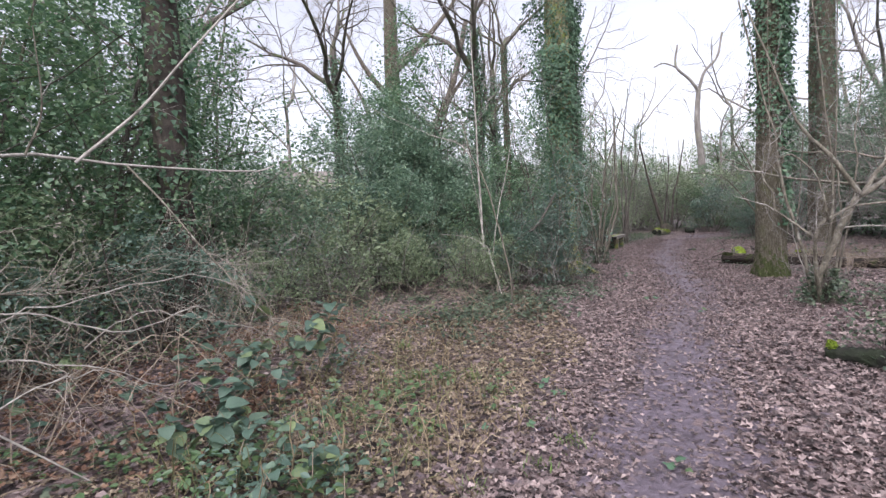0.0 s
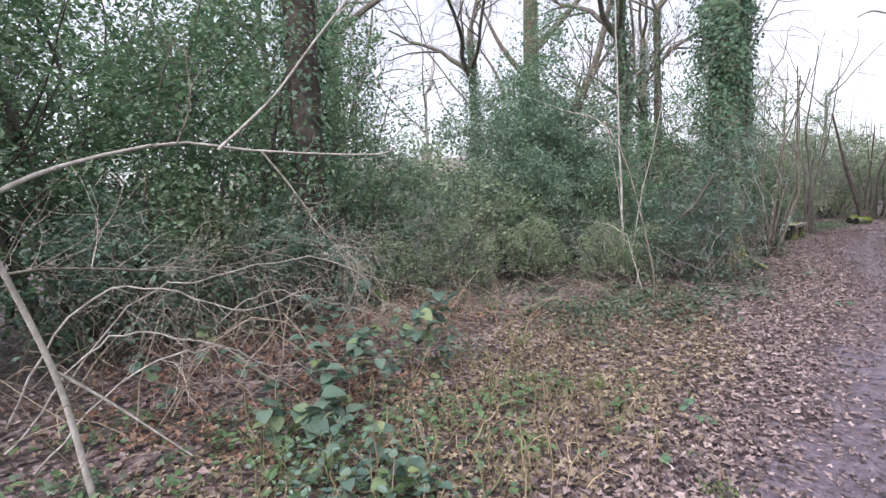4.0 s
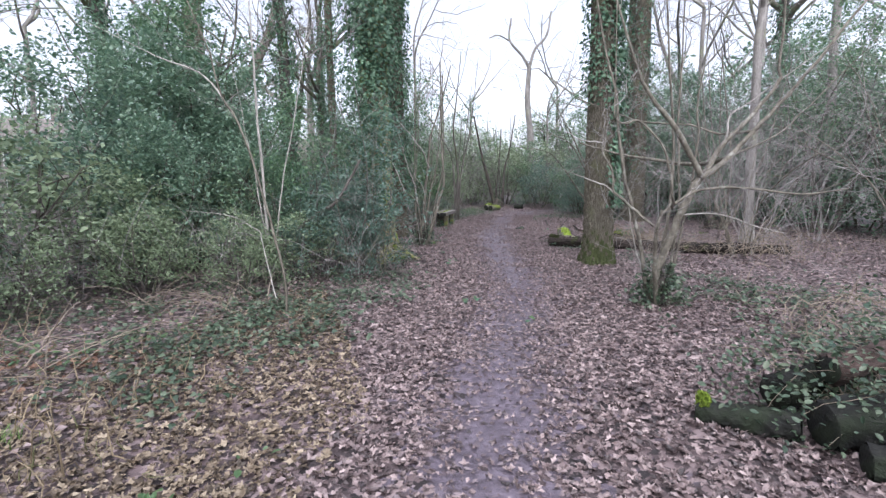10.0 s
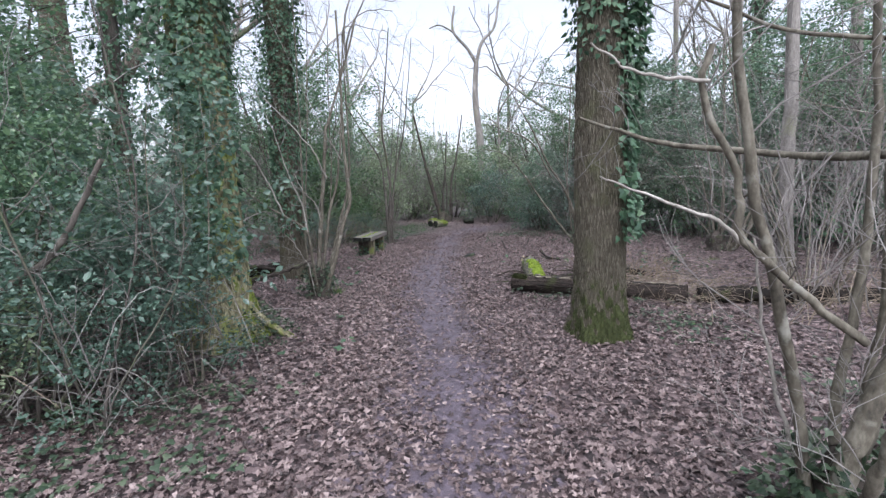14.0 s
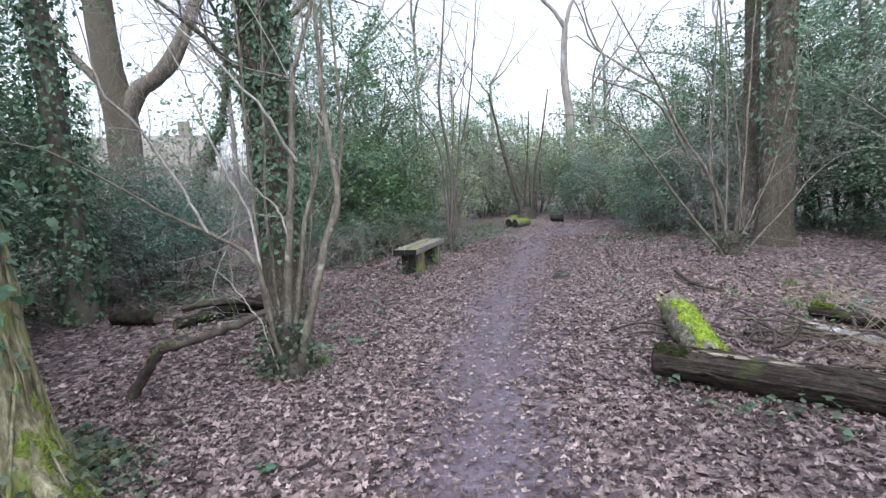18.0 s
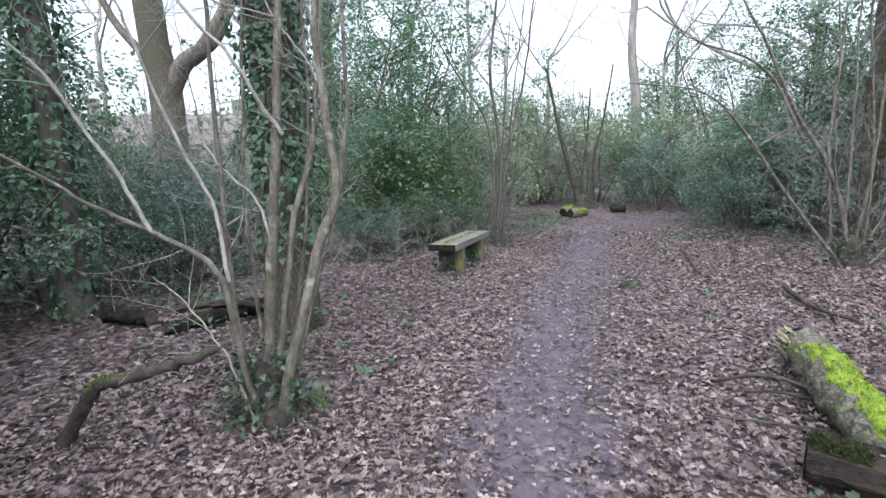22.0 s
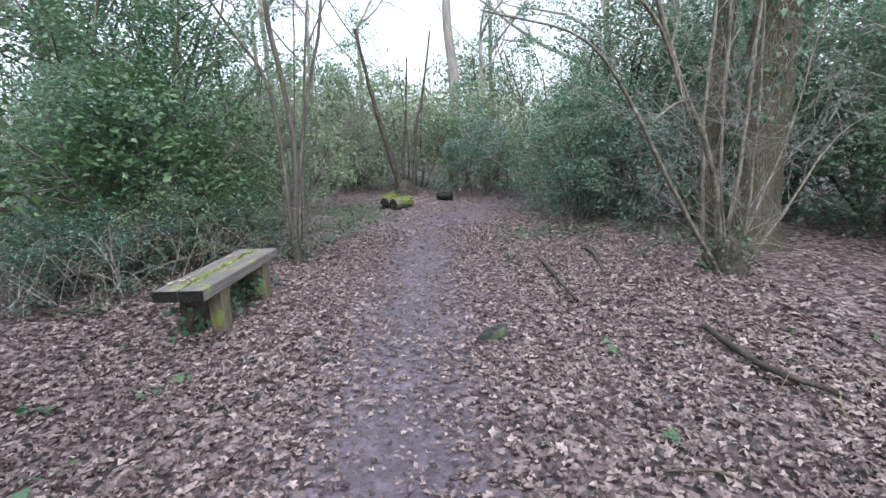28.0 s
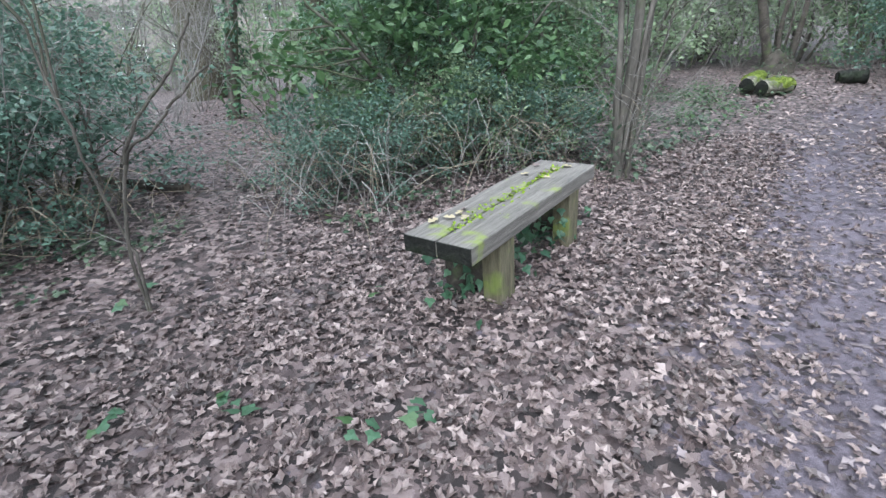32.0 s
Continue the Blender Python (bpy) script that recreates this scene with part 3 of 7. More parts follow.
dry = part("dry_fallen_leaves", litter(True), dry_leaf, smooth=False)
tagged(dry, "dry tan and brown oak leaves on the bank beside the path", "leaf litter", kind="stuff")
fallen = part("fallen_leaves", litter(False), litter_leaf, smooth=False)
tagged(fallen, "dead brown and pale oak leaves strewn over the ground", "leaf litter", kind="stuff")
bag = Bag()
n = 76000
x, y = rng.uniform(-8, 17, n), rng.uniform(-1, 27, n)
keep = (off_path(x, y) > 2.4) | (y > 19)
x, y = x[keep], y[keep]
flat = (KITE[0] * np.array([1.3, 1, 2.2]) - np.array([0, 0.5, 0]), KITE[1])
bag.scatter(flat, np.stack([x, y, height(x, y) + rng.uniform(0.006, 0.03, len(x))], -1), loose_turns(len(x), 0.3), rng.uniform(0.032, 0.075, len(x)))
tagged(part("far_fallen_leaves", bag, litter_leaf, smooth=False), "dead leaves under the trees off the path", "leaf litter", kind="stuff")
bag = Bag()
n = 17000
s = rng.integers(0, len(LINE) - 1, n)
p = LINE[s] + rng.normal(0, 0.4, (n, 2)) + (LINE[s + 1] - LINE[s]) * rng.random((n, 1))
pick = rng.integers(0, 6, n)
for k in range(6):
    q = p[pick == k]
    bag.scatter(scrap_leaf(0.15, 60 + k), np.column_stack([q, lie(q[:, 0], q[:, 1]) + 0.006]), loose_turns(len(q), 0.07), 0.012 + 0.05 * rng.random(len(q)) ** 2)
tagged(part("trodden_leaf_bits", bag, wet_leaf, smooth=False), "wet trodden leaf bits on the muddy path", "leaf litter", kind="stuff")


# ---- kinds of plants ----
def leaf_cloud(bag, centres, per, spread, size, shape=FOLDED, flat=0.5, droop=-0.25):
    """Leaves in sprays round the centres."""
    c = np.repeat(np.asarray(centres), per, axis=0)
    n = len(c)
    p = c + rng.normal(0, 1, (n, 3)) * np.array([spread, spread, spread * 0.6])
    y = rng.normal(0, 1, (n, 3))
    y[:, 2] = y[:, 2] * 0.5 + droop
    nz = rng.normal(0, flat, (n, 3)) + np.array([0, 0, 1.0])
    bag.scatter(shape, p, turns(y, nz), size * rng.uniform(0.6, 1.3, n))


def evergreen(name, label, category, width, tall, leaf_mat, clumps, per, leaf, stems=6, low=0.15, trunk_r=0.04, pointed=0.5, bark=dark_bark):
    """A holly or laurel: stems, boughs and a crown of sprays with gaps and an uneven outline."""
    t = thing(name, label=label, category=category)
    levels = {0: [], 1: [], 2: []}
    for k in range(stems):
        a = 2 * np.pi * (k + rng.random()) / stems
        out = 0.08 * width
        grow(levels, (out * math.cos(a), out * math.sin(a), -0.05), (0.45 * math.cos(a) * width / tall, 0.45 * math.sin(a) * width / tall, 1),
             tall * rng.uniform(0.6, 0.95), trunk_r * rng.uniform(0.6, 1.1), 0, 2, 0.25, 0.15, (8, 4), 0.9, 0.42)
    for pts, r in levels[0]:
        one = Bag()
        one.tube(pts, r, 5)
        part("stem", one, bark, t)
    tagged(part("bough_spray", line_bag(levels[1], 3), bark, t), kind="stuff")
    tips = np.array([pts[k] for pts, r in levels[1] + levels[2] for k in (-1, -2)])
    c = []
    while len(c) < clumps:
        if rng.random() < 0.45:
            q = tips[rng.integers(len(tips))] + rng.normal(0, 0.12, 3)
        else:
            z = low + (1 - low) * rng.random()
            prof = math.sin(math.pi * min(1, (z * 0.8 + 0.2))) ** 0.6 * (1 - pointed * z)
            a = rng.random() * 2 * np.pi
            lump = 1 + 0.28 * math.sin(3 * a + 9 * z) + 0.2 * math.sin(5 * a - 13 * z)
            rad = 0.5 * width * prof * lump * math.sqrt(rng.uniform(0.25, 1.05))
            q = np.array([rad * math.cos(a), rad * math.sin(a), z * tall])
        if q[2] > low * tall * 0.7:
            c.append(q)
    bag = Bag()
    leaf_cloud(bag, c, per, 0.045 * width / 1.6 + 0.065, leaf, KITE)
    part("foliage", bag, leaf_mat, t, smooth=False)
    return t


def bare_tree(name, label, tall, r, fork, limbs, bark=oak_bark, twig_levels=3, lean=(0, 0), ivy=0, ivy_r=0.3, ivy_top=0.8, kids=(4, 5, 5), ivy_leaf_size=0.09, flare=1.5):
    """A leafless tree: trunk with a flared foot, limbs, twigs, and ivy where asked."""
    t = thing(name, label=label, category="tree")
    z = np.linspace(0, 1, 22)
    top = tall * fork
    wob = np.cumsum(rng.normal(0, 0.012 * tall / 10, (22, 2)), axis=0)
    pts = np.stack([lean[0] * z * top + wob[:, 0] - wob[0, 0], lean[1] * z * top + wob[:, 1] - wob[0, 1], z * top - 0.08], -1)
    rad = r * (1 - 0.35 * z) * (1 + (flare - 1) * np.exp(-z * top / 0.22))
    bag = Bag()
    bag.tube(pts, rad, 18, 0.1)
    part("trunk", bag, bark, t)
    levels = {k: [] for k in range(twig_levels + 1)}
    for k in range(limbs):
        a = 2 * np.pi * (k + rng.random() * 0.7) / limbs
        up = rng.uniform(0.5, 1.3) if k else 2.2
        f = 21 if k < 2 else rng.integers(12, 21)
        grow(levels, pts[f], (math.cos(a), math.sin(a), up), (tall - pts[f][2]) * rng.uniform(0.75, 1.1), r * rng.uniform(0.32, 0.6), 0, twig_levels, 0.45, 0.25, kids, 0.85, 0.55, 8)
    for pts_r in levels[0]:
        one = Bag()
        one.tube(pts_r[0], pts_r[1], 8, 0.08)
        part("limb", one, bark, t)
    if twig_levels > 0:
        tagged(part("branch_spray", line_bag(levels[1], 4), bark, t), kind="stuff")
    if twig_levels > 1:
        tagged(part("twig_spray", line_bag([q for k in range(2, twig_levels + 1) for q in levels[k]], 3), twig_bark, t), kind="stuff")
    if ivy:
        part("ivy", ivy_sleeve(pts, rad, ivy, ivy_r, ivy_top, ivy_leaf_size), ivy_leaf, t, "dark green ivy round the trunk", smooth=False)
    return t


def ivy_sleeve(pts, rad, count, depth, top, leaf, side=None, shape=IVY):
    """Ivy leaves that hang outward round a trunk, in lumps."""
    bag = Bag()
    u = rng.random(count) ** 0.8 * top
    x = u * (len(pts) - 1)
    j = np.minimum(x.astype(int), len(pts) - 2)
    s = (x - j)[:, None]
    axis = pts[j] * (1 - s) + pts[j + 1] * s
    rr = rad[j] * (1 - s[:, 0]) + rad[j + 1] * s[:, 0]
    a = rng.random(count) * 2 * np.pi
    if side is not None:
        a = side[0] + rng.normal(0, side[1], count)
    lump = 0.55 + 0.45 * np.sin(2 * a + 7 * u * top) * np.sin(11 * u + a)
    out = np.stack([np.cos(a), np.sin(a), np.zeros(count)], -1)
    p = axis + out * (rr + depth * lump * rng.random(count) ** 0.7 * (0.5 + u / top))[:, None]
    y = out * 0.5 + np.array([0, 0, -0.8]) + rng.normal(0, 0.45, (count, 3))
    nz = out + np.array([0, 0, 0.4]) + rng.normal(0, 0.35, (count, 3))
    bag.scatter(shape, p, turns(y, nz), leaf * rng.uniform(0.55, 1.3, count))
    return bag


def bare_shrub(name, label, tall, stems, spread, bark=hazel_bark, kids=(6, 4), r=0.022, last=2):
    t = thing(name, label=label, category="shrub")
    levels = {k: [] for k in range(last + 1)}
    for k in range(stems):
        a = 2 * np.pi * (k + rng.random()) / stems
        grow(levels, (0.14 * math.cos(a), 0.14 * math.sin(a), -0.05), (spread * math.cos(a) * rng.uniform(0.4, 1.2), spread * math.sin(a) * rng.uniform(0.4, 1.2), 1),
             tall * rng.uniform(0.65, 1.1), r * rng.uniform(0.6, 1.3), 0, last, 0.35, 0.0, kids, 0.75, 0.5, 8)
    for pts_r in levels[0]:
        one = Bag()
        one.tube(pts_r[0], pts_r[1], 6, 0.1)
        part("stem", one, bark, t)
    tagged(part("twig_spray", line_bag([q for k in range(1, last + 1) for q in levels[k]], 3), twig_bark, t), kind="stuff")
    return t


def at_pose(x, y, turn=0.0, size=1.0, tall=None):
    return pose(x, y, float(height(x, y)), 0, 0, turn) @ Matrix.Diagonal((size, size, tall or size, 1))


def place(ob, x, y, turn=0.0, size=1.0):
    ob.matrix_basis = at_pose(x, y, turn, size)
    return ob


def tapered(points, r0, r1, n=14, sides=8, knob=0.12):
    bag = Bag()
    pts = curve(points, n)
    bag.tube(pts, np.linspace(r0, r1, n), sides, knob)
    return bag, pts


def twiggy(lines, count, length, r=0.004, last=1, up=0.2, keep_off=None):
    """Side twigs along given lines."""
    levels = {k: [] for k in range(last + 1)}
    for pts in lines:
        for _ in range(count):
            k = rng.integers(len(pts) // 4, len(pts) - 1)
            d = unit(pts[k + 1] - pts[k])
            side = unit(np.cross(d, rng.normal(0, 1, 3)))
            grow(levels, pts[k], d * 0.6 + side * 0.8, length * rng.uniform(0.4, 1.2), r * rng.uniform(0.6, 1.2), 0, last, 0.4, up, (5, 3), 0.8, 0.5, 5)
    all_lines = [q for k in levels for q in levels[k]]
    if keep_off is not None:
        all_lines = [q for q in all_lines if off_path(q[0][:, 0] + keep_off[0], q[0][:, 1] + keep_off[1]).min() > 0.9]
    return line_bag(all_lines, 3)


# ---- woodland round the path: a few grown plants, repeated with other turns and sizes ----
holly_a = evergreen("holly_tree", "dark glossy evergreen holly under the trees", "holly", 3.4, 4.2, holly_leaf, 210, 26, 0.09, 5, 0.05)
holly_b = evergreen("holly_tree", "blue-green glossy holly with sprays of leaves", "holly", 3.0, 3.2, blue_holly_leaf, 160, 28, 0.098, 5, 0.05, pointed=0.35)
holly_c = evergreen("holly_tree", "tall dark holly tree leafy to the ground", "holly", 4.0, 7.8, holly_leaf, 290, 26, 0.104, 4, 0.03, 0.07, 0.45)
yew = evergreen("yew_bush", "yellowish green feathery evergreen bush", "bush", 3.0, 2.6, yew_leaf, 160, 26, 0.094, pointed=0.2, low=0.04)
laurel = evergreen("laurel_bush", "fresh green broad-leaved laurel bush", "bush", 3.0, 2.5, light_leaf, 170, 34, 0.1, pointed=0.2, low=0.1)
thicket = evergreen("holly_bush", "dense holly thicket leafy down to the ground, paled grey-green as if hazy", "holly", 3.4, 3.5, hazed_holly_leaf, 430, 28, 0.082, 5, 0.03, 0.03, 0.3)
tree_a = bare_tree("bare_tree", "tall leafless oak with spreading limbs", 14, 0.26, 0.45, 5, grey_bark)
tree_b = bare_tree("bare_tree", "slim leafless woodland tree", 12, 0.11, 0.6, 4, grey_bark)
tree_c = bare_tree("ivy_clad_tree", "leafless tree wrapped in dark ivy", 13, 0.22, 0.7, 5, dark_bark, ivy=3600, ivy_r=0.42, ivy_top=0.95, kids=(4, 5, 4))
shrub_a = bare_shrub("bare_shrub", "leafless grey hazel shrub of many stems", 4.2, 11, 0.45, kids=(6, 4), r=0.013)
shrub_b = bare_shrub("bare_shrub", "leafless brown thicket of thin stems", 3.2, 15, 0.7, twig_bark, kids=(6, 4), r=0.0085)
for ob, x, y in ((holly_a, -5.2, 6.6), (holly_b, -1.7, 12.6), (holly_c, -6.6, 8.6), (yew, -2.6, 9.4), (laurel, 5.3, 19.9), (tree_a, 26.0, 31.0), (tree_b, 11.2, 10.4),
                 (tree_c, -4.35, 21.6), (shrub_a, 9.2, 8.9), (shrub_b, 12.0, 9.5), (thicket, -0.5, 14.1)):
    place(ob, x, y)


def repeat(ob, spots, group):
    tagged(ob, group=group)
    for x, y, size in spots:
        copy_thing(ob, at_pose(x, y, rng.uniform(0, 360), size, size * rng.uniform(0.9, 1.15)))


repeat(holly_c, ((5.2, 24.6, 1.0), (17.6, 29.4, 0.8), (-0.8, 14.7, 0.85), (-0.9, 17.2, 0.9), (-7.4, 10.2, 1.1), (-8.6, 5.4, 1.0), (-10.5, 8.2, 1.0), (-9.6, 3.0, 1.0), (5.0, 22.4, 0.95), (-5.6, 1.0, 0.8), (-6.0, 11.8, 0.9), (-9.5, 11.5, 1.1), (-11.5, 3.0, 1.0), (-7.0, 14.0, 1.0), (-7.6, 1.5, 0.95), (14.4, 20.0, 0.78), (15.2, 18.4, 0.8), (6.2, 22.0, 0.8), (-1.4, 17.4, 0.8), (-9.0, 14.4, 1.0),
                 (17.0, 19.2, 0.85), (20.0, 14.0, 0.95), (19.0, 8.0, 0.95), (4.4, 25.0, 0.7), (8.2, 28.0, 0.75), (18.5, 27.0, 0.9), (23.0, 18.0, 1.0), (16.8, 12.6, 0.8), (14.6, 19.6, 0.62),
                 (20.5, 22.0, 0.9), (15.5, 5.0, 0.9), (12.0, 29.5, 0.8), (-5.6, 4.6, 0.75), (-6.2, 5.6, 0.9), (14.4, 11.0, 0.75)), "tall hollies")
repeat(holly_a, ((-3.6, 7.8, 0.75), (-6.2, 3.6, 0.9), (-5.6, 2.4, 0.8), (-4.9, 4.9, 0.7), (-8.0, 3.6, 0.9), (-7.2, 7.0, 0.9), (1.3, 10.6, 0.62), (-0.4, 19.5, 0.9), 
                 (12.95, 20.0, 0.62), (15.4, 17.2, 0.8), (18.4, 11.0, 0.9), (15.6, 9.8, 0.7), (16.6, 7.0, 0.9), (14.2, 14.4, 0.6),
                 (14.2, 26.2, 0.75), (16.0, 22.6, 0.8), (11.6, 31.5, 1.0), (8.8, 30.6, 0.9), (4, 29, 1.1), (13.8, 3.4, 0.9), (5.6, 21.6, 0.8)), "hollies along the path")
repeat(thicket, ((-0.9, 12.9, 1.15), (-1.7, 15.6, 1.35), (0.0, 15.5, 0.9), (0.3, 16.9, 0.72), (0.4, 12.4, 0.7), (-0.9, 11.1, 0.7), 
                 (12.9, 19.3, 0.72), (14.3, 17.5, 0.95), (15.5, 15.3, 1.1), (15.8, 13.2, 1.15), (15.8, 10.9, 1.2), (15.4, 8.4, 1.1), (17.4, 14.4, 1.5), (16.6, 17.8, 1.4), (4.9, 20.7, 0.8), (-3.3, 8.9, 0.8)), "holly thickets")
repeat(yew, ((8.2, 24.6, 1.1), (13.4, 27.9, 1.3), (6.6, 25.4, 1.1), (15.2, 26.6, 1.3), (10.2, 29.0, 1.6), (13.4, 32.0, 1.8), (11.2, 28.4, 1.0), (7.4, 30.0, 1.6), (17.4, 31.0, 1.9), (4.0, 31.5, 1.8)), "olive thicket at the bend")
repeat(holly_b, ((1.6, 9.6, 0.42), (5.0, 18.5, 0.34), (5.8, 19.0, 0.36), (4.4, 18.4, 0.36), (6.6, 19.4, 0.36), (1.9, 10.2, 0.55), (2.35, 9.85, 0.42), (-4.4, 4.2, 0.55), (-3.6, 6.0, 0.6), (12.3, 18.8, 0.5), (12.9, 18.1, 0.68), (1.5, 17.6, 0.6), (2.1, 16.7, 0.5), (14.6, 21.4, 0.9), (-0.6, 13.2, 0.8), (2.3, 18.1, 0.62), (1.3, 18.7, 0.7), (13.4, 23.9, 0.75)), "blue-green hollies")
repeat(yew, ((-1.9, 8.5, 0.45), (-0.7, 9.5, 0.45), (-2.9, 7.5, 0.45), (0.5, 9.3, 0.38), (-4.6, 5.4, 0.7), (-1.2, 10.6, 0.7), (-0.3, 11.9, 0.6), (4.7, 19.3, 0.42), (5.6, 19.2, 0.42), (6.3, 19.5, 0.4), (-7.0, 11.0, 1.1), (-0.2, 28.6, 1.1), (-6.0, 32.5, 1.3), (-9.5, 31.0, 1.3), (2.8, 32.0, 1.2), (1.3, 9.6, 0.42)), "yellowish bushes")
repeat(laurel, ((6.3, 20.6, 0.75), (14.9, 24.4, 0.7)), "laurels")
repeat(shrub_a, ((13.4, 16.9, 1.1), (15.0, 13.6, 1.0), (10.5, 6.4, 1.0), (8.2, 3.4, 0.9), (13.2, 6.6, 1.1), (7.4, 24.6, 1.0),
                 (1.4, 24.2, 1.1), (16.2, 20.8, 1.0), (11.8, 7.4, 1.2), (15.2, 9.8, 1.3), (-1.2, 23.0, 1.2), (-5.0, 22.5, 1.2)), "bare shrubs")
repeat(shrub_b, ((12.9, 19.6, 0.9), (2.0, 17.2, 0.7), (0.9, 19.4, 0.9), (10.4, 9.6, 1.0), (14.2, 12.0, 1.2), (15.6, 16.0, 1.2), (9.6, 4.0, 1.0), (11.4, 3.0, 1.2), (17.2, 9.0, 1.3), 
                 (3.9, 22.4, 0.9), (-1.0, 25.6, 1.1), (1.6, 27.2, 1.1), (-4.0, 25.0, 1.1), (-6.4, 27.6, 1.2), (-8.4, 24.4, 1.2), (-3.6, 31.0, 1.3), (0.6, 30.6, 1.2), (-10.5, 28.5, 1.3), (0.2, 22.4, 1.1), (5.0, 26.0, 1.3), (9.4, 27.0, 1.1), (11.8, 27.4, 1.1), (13.4, 25.8, 1.0), (10.4, 29.0, 1.3), (7.8, 27.0, 1.1), (13.6, 30, 1.6), (18.4, 30.0, 1.6), (8.8, 31, 1.6)), "thickets")
repeat(tree_a, ((23.0, 25.0, 1.0), (-13.0, 19.0, 1.1), (3.0, 34.0, 1.1), (27.0, 12.0, 1.1), (-16, 32, 1.2)), "large bare trees")
repeat(tree_b, ((15.4, 11.6, 1.2), (16.8, 17.4, 1.0), (6.2, 28.0, 1.0), (9.6, 33, 1.1), (1.4, 28.0, 1.0),
                (-5.4, 26.0, 1.1), (10.9, 32.0, 0.9), (8.4, 29.0, 0.8), (18.2, 30.0, 0.95), (16.0, 27.6, 0.75), (13.6, 34.0, 1.0), (-7.4, 24.0, 1.0), (24.0, 21.0, 1.1), (-7, 34, 1.2), (16, 3, 1.1), (20.0, 17.6, 1.2)), "slim bare trees")
repeat(tree_c, ((1.3, 15.7, 0.75), (3.4, 29.0, 1.0), (2.8, 23.6, 0.7), (-8.4, 16.5, 1.0), (21.5, 18.0, 1.0)), "ivy-clad trees")

# ---- trees that stand by the path ----
def trunk_radius(zz, A, tall, r, ridges, deep, flare, roots):
    fl = np.exp(-np.maximum(zz, 0) / 0.28)
    R = r * (1 - 0.16 * (zz + 0.06) / tall) * (1 + (flare - 1) * fl * (0.75 + 0.5 * np.maximum(0, np.cos(roots * A + 0.6))))
    ph = ridges * A + 2.2 * np.sin(3.1 * zz + 2 * A) + 1.1 * np.sin(7.3 * zz - 3 * A)
    return R + deep * (np.abs(np.sin(ph / 2)) ** 0.7 - 0.5) + deep * 0.5 * np.sin(23 * zz + 5 * A + 2 * np.sin(9 * A)) + 0.012 * np.sin(2 * A + 1.7 * zz)


def barked_trunk(bag, base, tall, r, ridges, deep, flare, roots, rows=150, sides=96, lean=(0, 0)):
    """A thick trunk with furrowed bark and root flare."""
    a = np.arange(sides) * 2 * np.pi / sides
    zz, A = np.meshgrid(np.linspace(0, 1, rows) ** 1.3 * tall - 0.06, a, indexing="ij")
    R = trunk_radius(zz, A, tall, r, ridges, deep, flare, roots)
    v = np.stack([base[0] + lean[0] * zz + R * np.cos(A), base[1] + lean[1] * zz + R * np.sin(A), zz], -1).reshape(-1, 3)
    i, j = np.meshgrid(np.arange(rows - 1), np.arange(sides), indexing="ij")
    k = (j + 1) % sides
    bag.add(v, np.stack([i * sides + j, i * sides + k, (i + 1) * sides + k, (i + 1) * sides + j], -1).reshape(-1, 4))


def foot_moss(shape, count, top, heading, width):
    """Moss over the foot of a trunk: a lumpy coat that comes through the bark in patches, with short tufts."""
    def rise(z, a):
        f = 0.45 * np.sin(7 * a + 23 * z) + 0.35 * np.sin(13 * a - 31 * z + 1) + 0.3 * np.sin(29 * a + 47 * z) + 0.2 * np.sin(61 * a - 83 * z)
        fade = 1 - (np.abs(a - heading) / (1.7 * width)) ** 2
        return 0.013 * (1.5 * (1 - np.maximum(z, 0) / top) * fade - 0.45 + 0.65 * f)

    z, a = np.meshgrid(np.linspace(-0.05, top, 60), heading + np.linspace(-1.7, 1.7, 120) * width, indexing="ij")
    R = trunk_radius(z, a, *shape) + np.clip(rise(z, a), -0.02, 0.02) - 0.004
    bag = Bag()
    i, j = np.meshgrid(np.arange(59), np.arange(119), indexing="ij")
    q = i * 120 + j
    bag.add(np.stack([R * np.cos(a), R * np.sin(a), z], -1).reshape(-1, 3), np.stack([q, q + 1, q + 121, q + 120], -1).reshape(-1, 4))
    a = heading + rng.uniform(-1.6, 1.6, count) * width
    z = top * rng.random(count) ** 1.3 - 0.02
    h = rise(z, a)
    a, z, h = a[h > 0.002], z[h > 0.002], h[h > 0.002]
    count = len(a)
    R = trunk_radius(z, a, *shape) + np.clip(h, -0.02, 0.02) - 0.006
    out = np.stack([np.cos(a), np.sin(a), np.full(count, 0.5)], -1)
    bag.scatter(KITE, np.stack([R * np.cos(a), R * np.sin(a), z], -1), turns(out + rng.normal(0, 0.7, (count, 3)), rng.normal(0, 1, (count, 3))), rng.uniform(0.006, 0.017, count))
    return bag


def crown(t, top, r, limbs, reach, bark, levels_n=2, kids=(6, 5, 4)):
    levels = {k: [] for k in range(levels_n + 1)}
    for k in range(limbs):
        a = 2 * np.pi * (k + rng.random() * 0.6) / limbs
        grow(levels, top, (math.cos(a), math.sin(a), rng.uniform(0.6, 1.5)), reach * rng.uniform(0.7, 1.1), r * rng.uniform(0.4, 0.65), 0, levels_n, 0.45, 0.2, kids, 0.85, 0.55, 8)
    for pts, rad in levels[0]:
        one = Bag()
        one.tube(pts, rad, 8, 0.08)
        part("limb", one, bark, t)
    tagged(part("twig_spray", line_bag([q for k in range(1, levels_n + 1) for q in levels[k]], 3), twig_bark, t), kind="stuff")


def straight(top, r, n=24, lean=(0, 0)):
    z = np.linspace(0, top, n)
    return np.stack([lean[0] * z, lean[1] * z, z], -1), np.full(n, r)


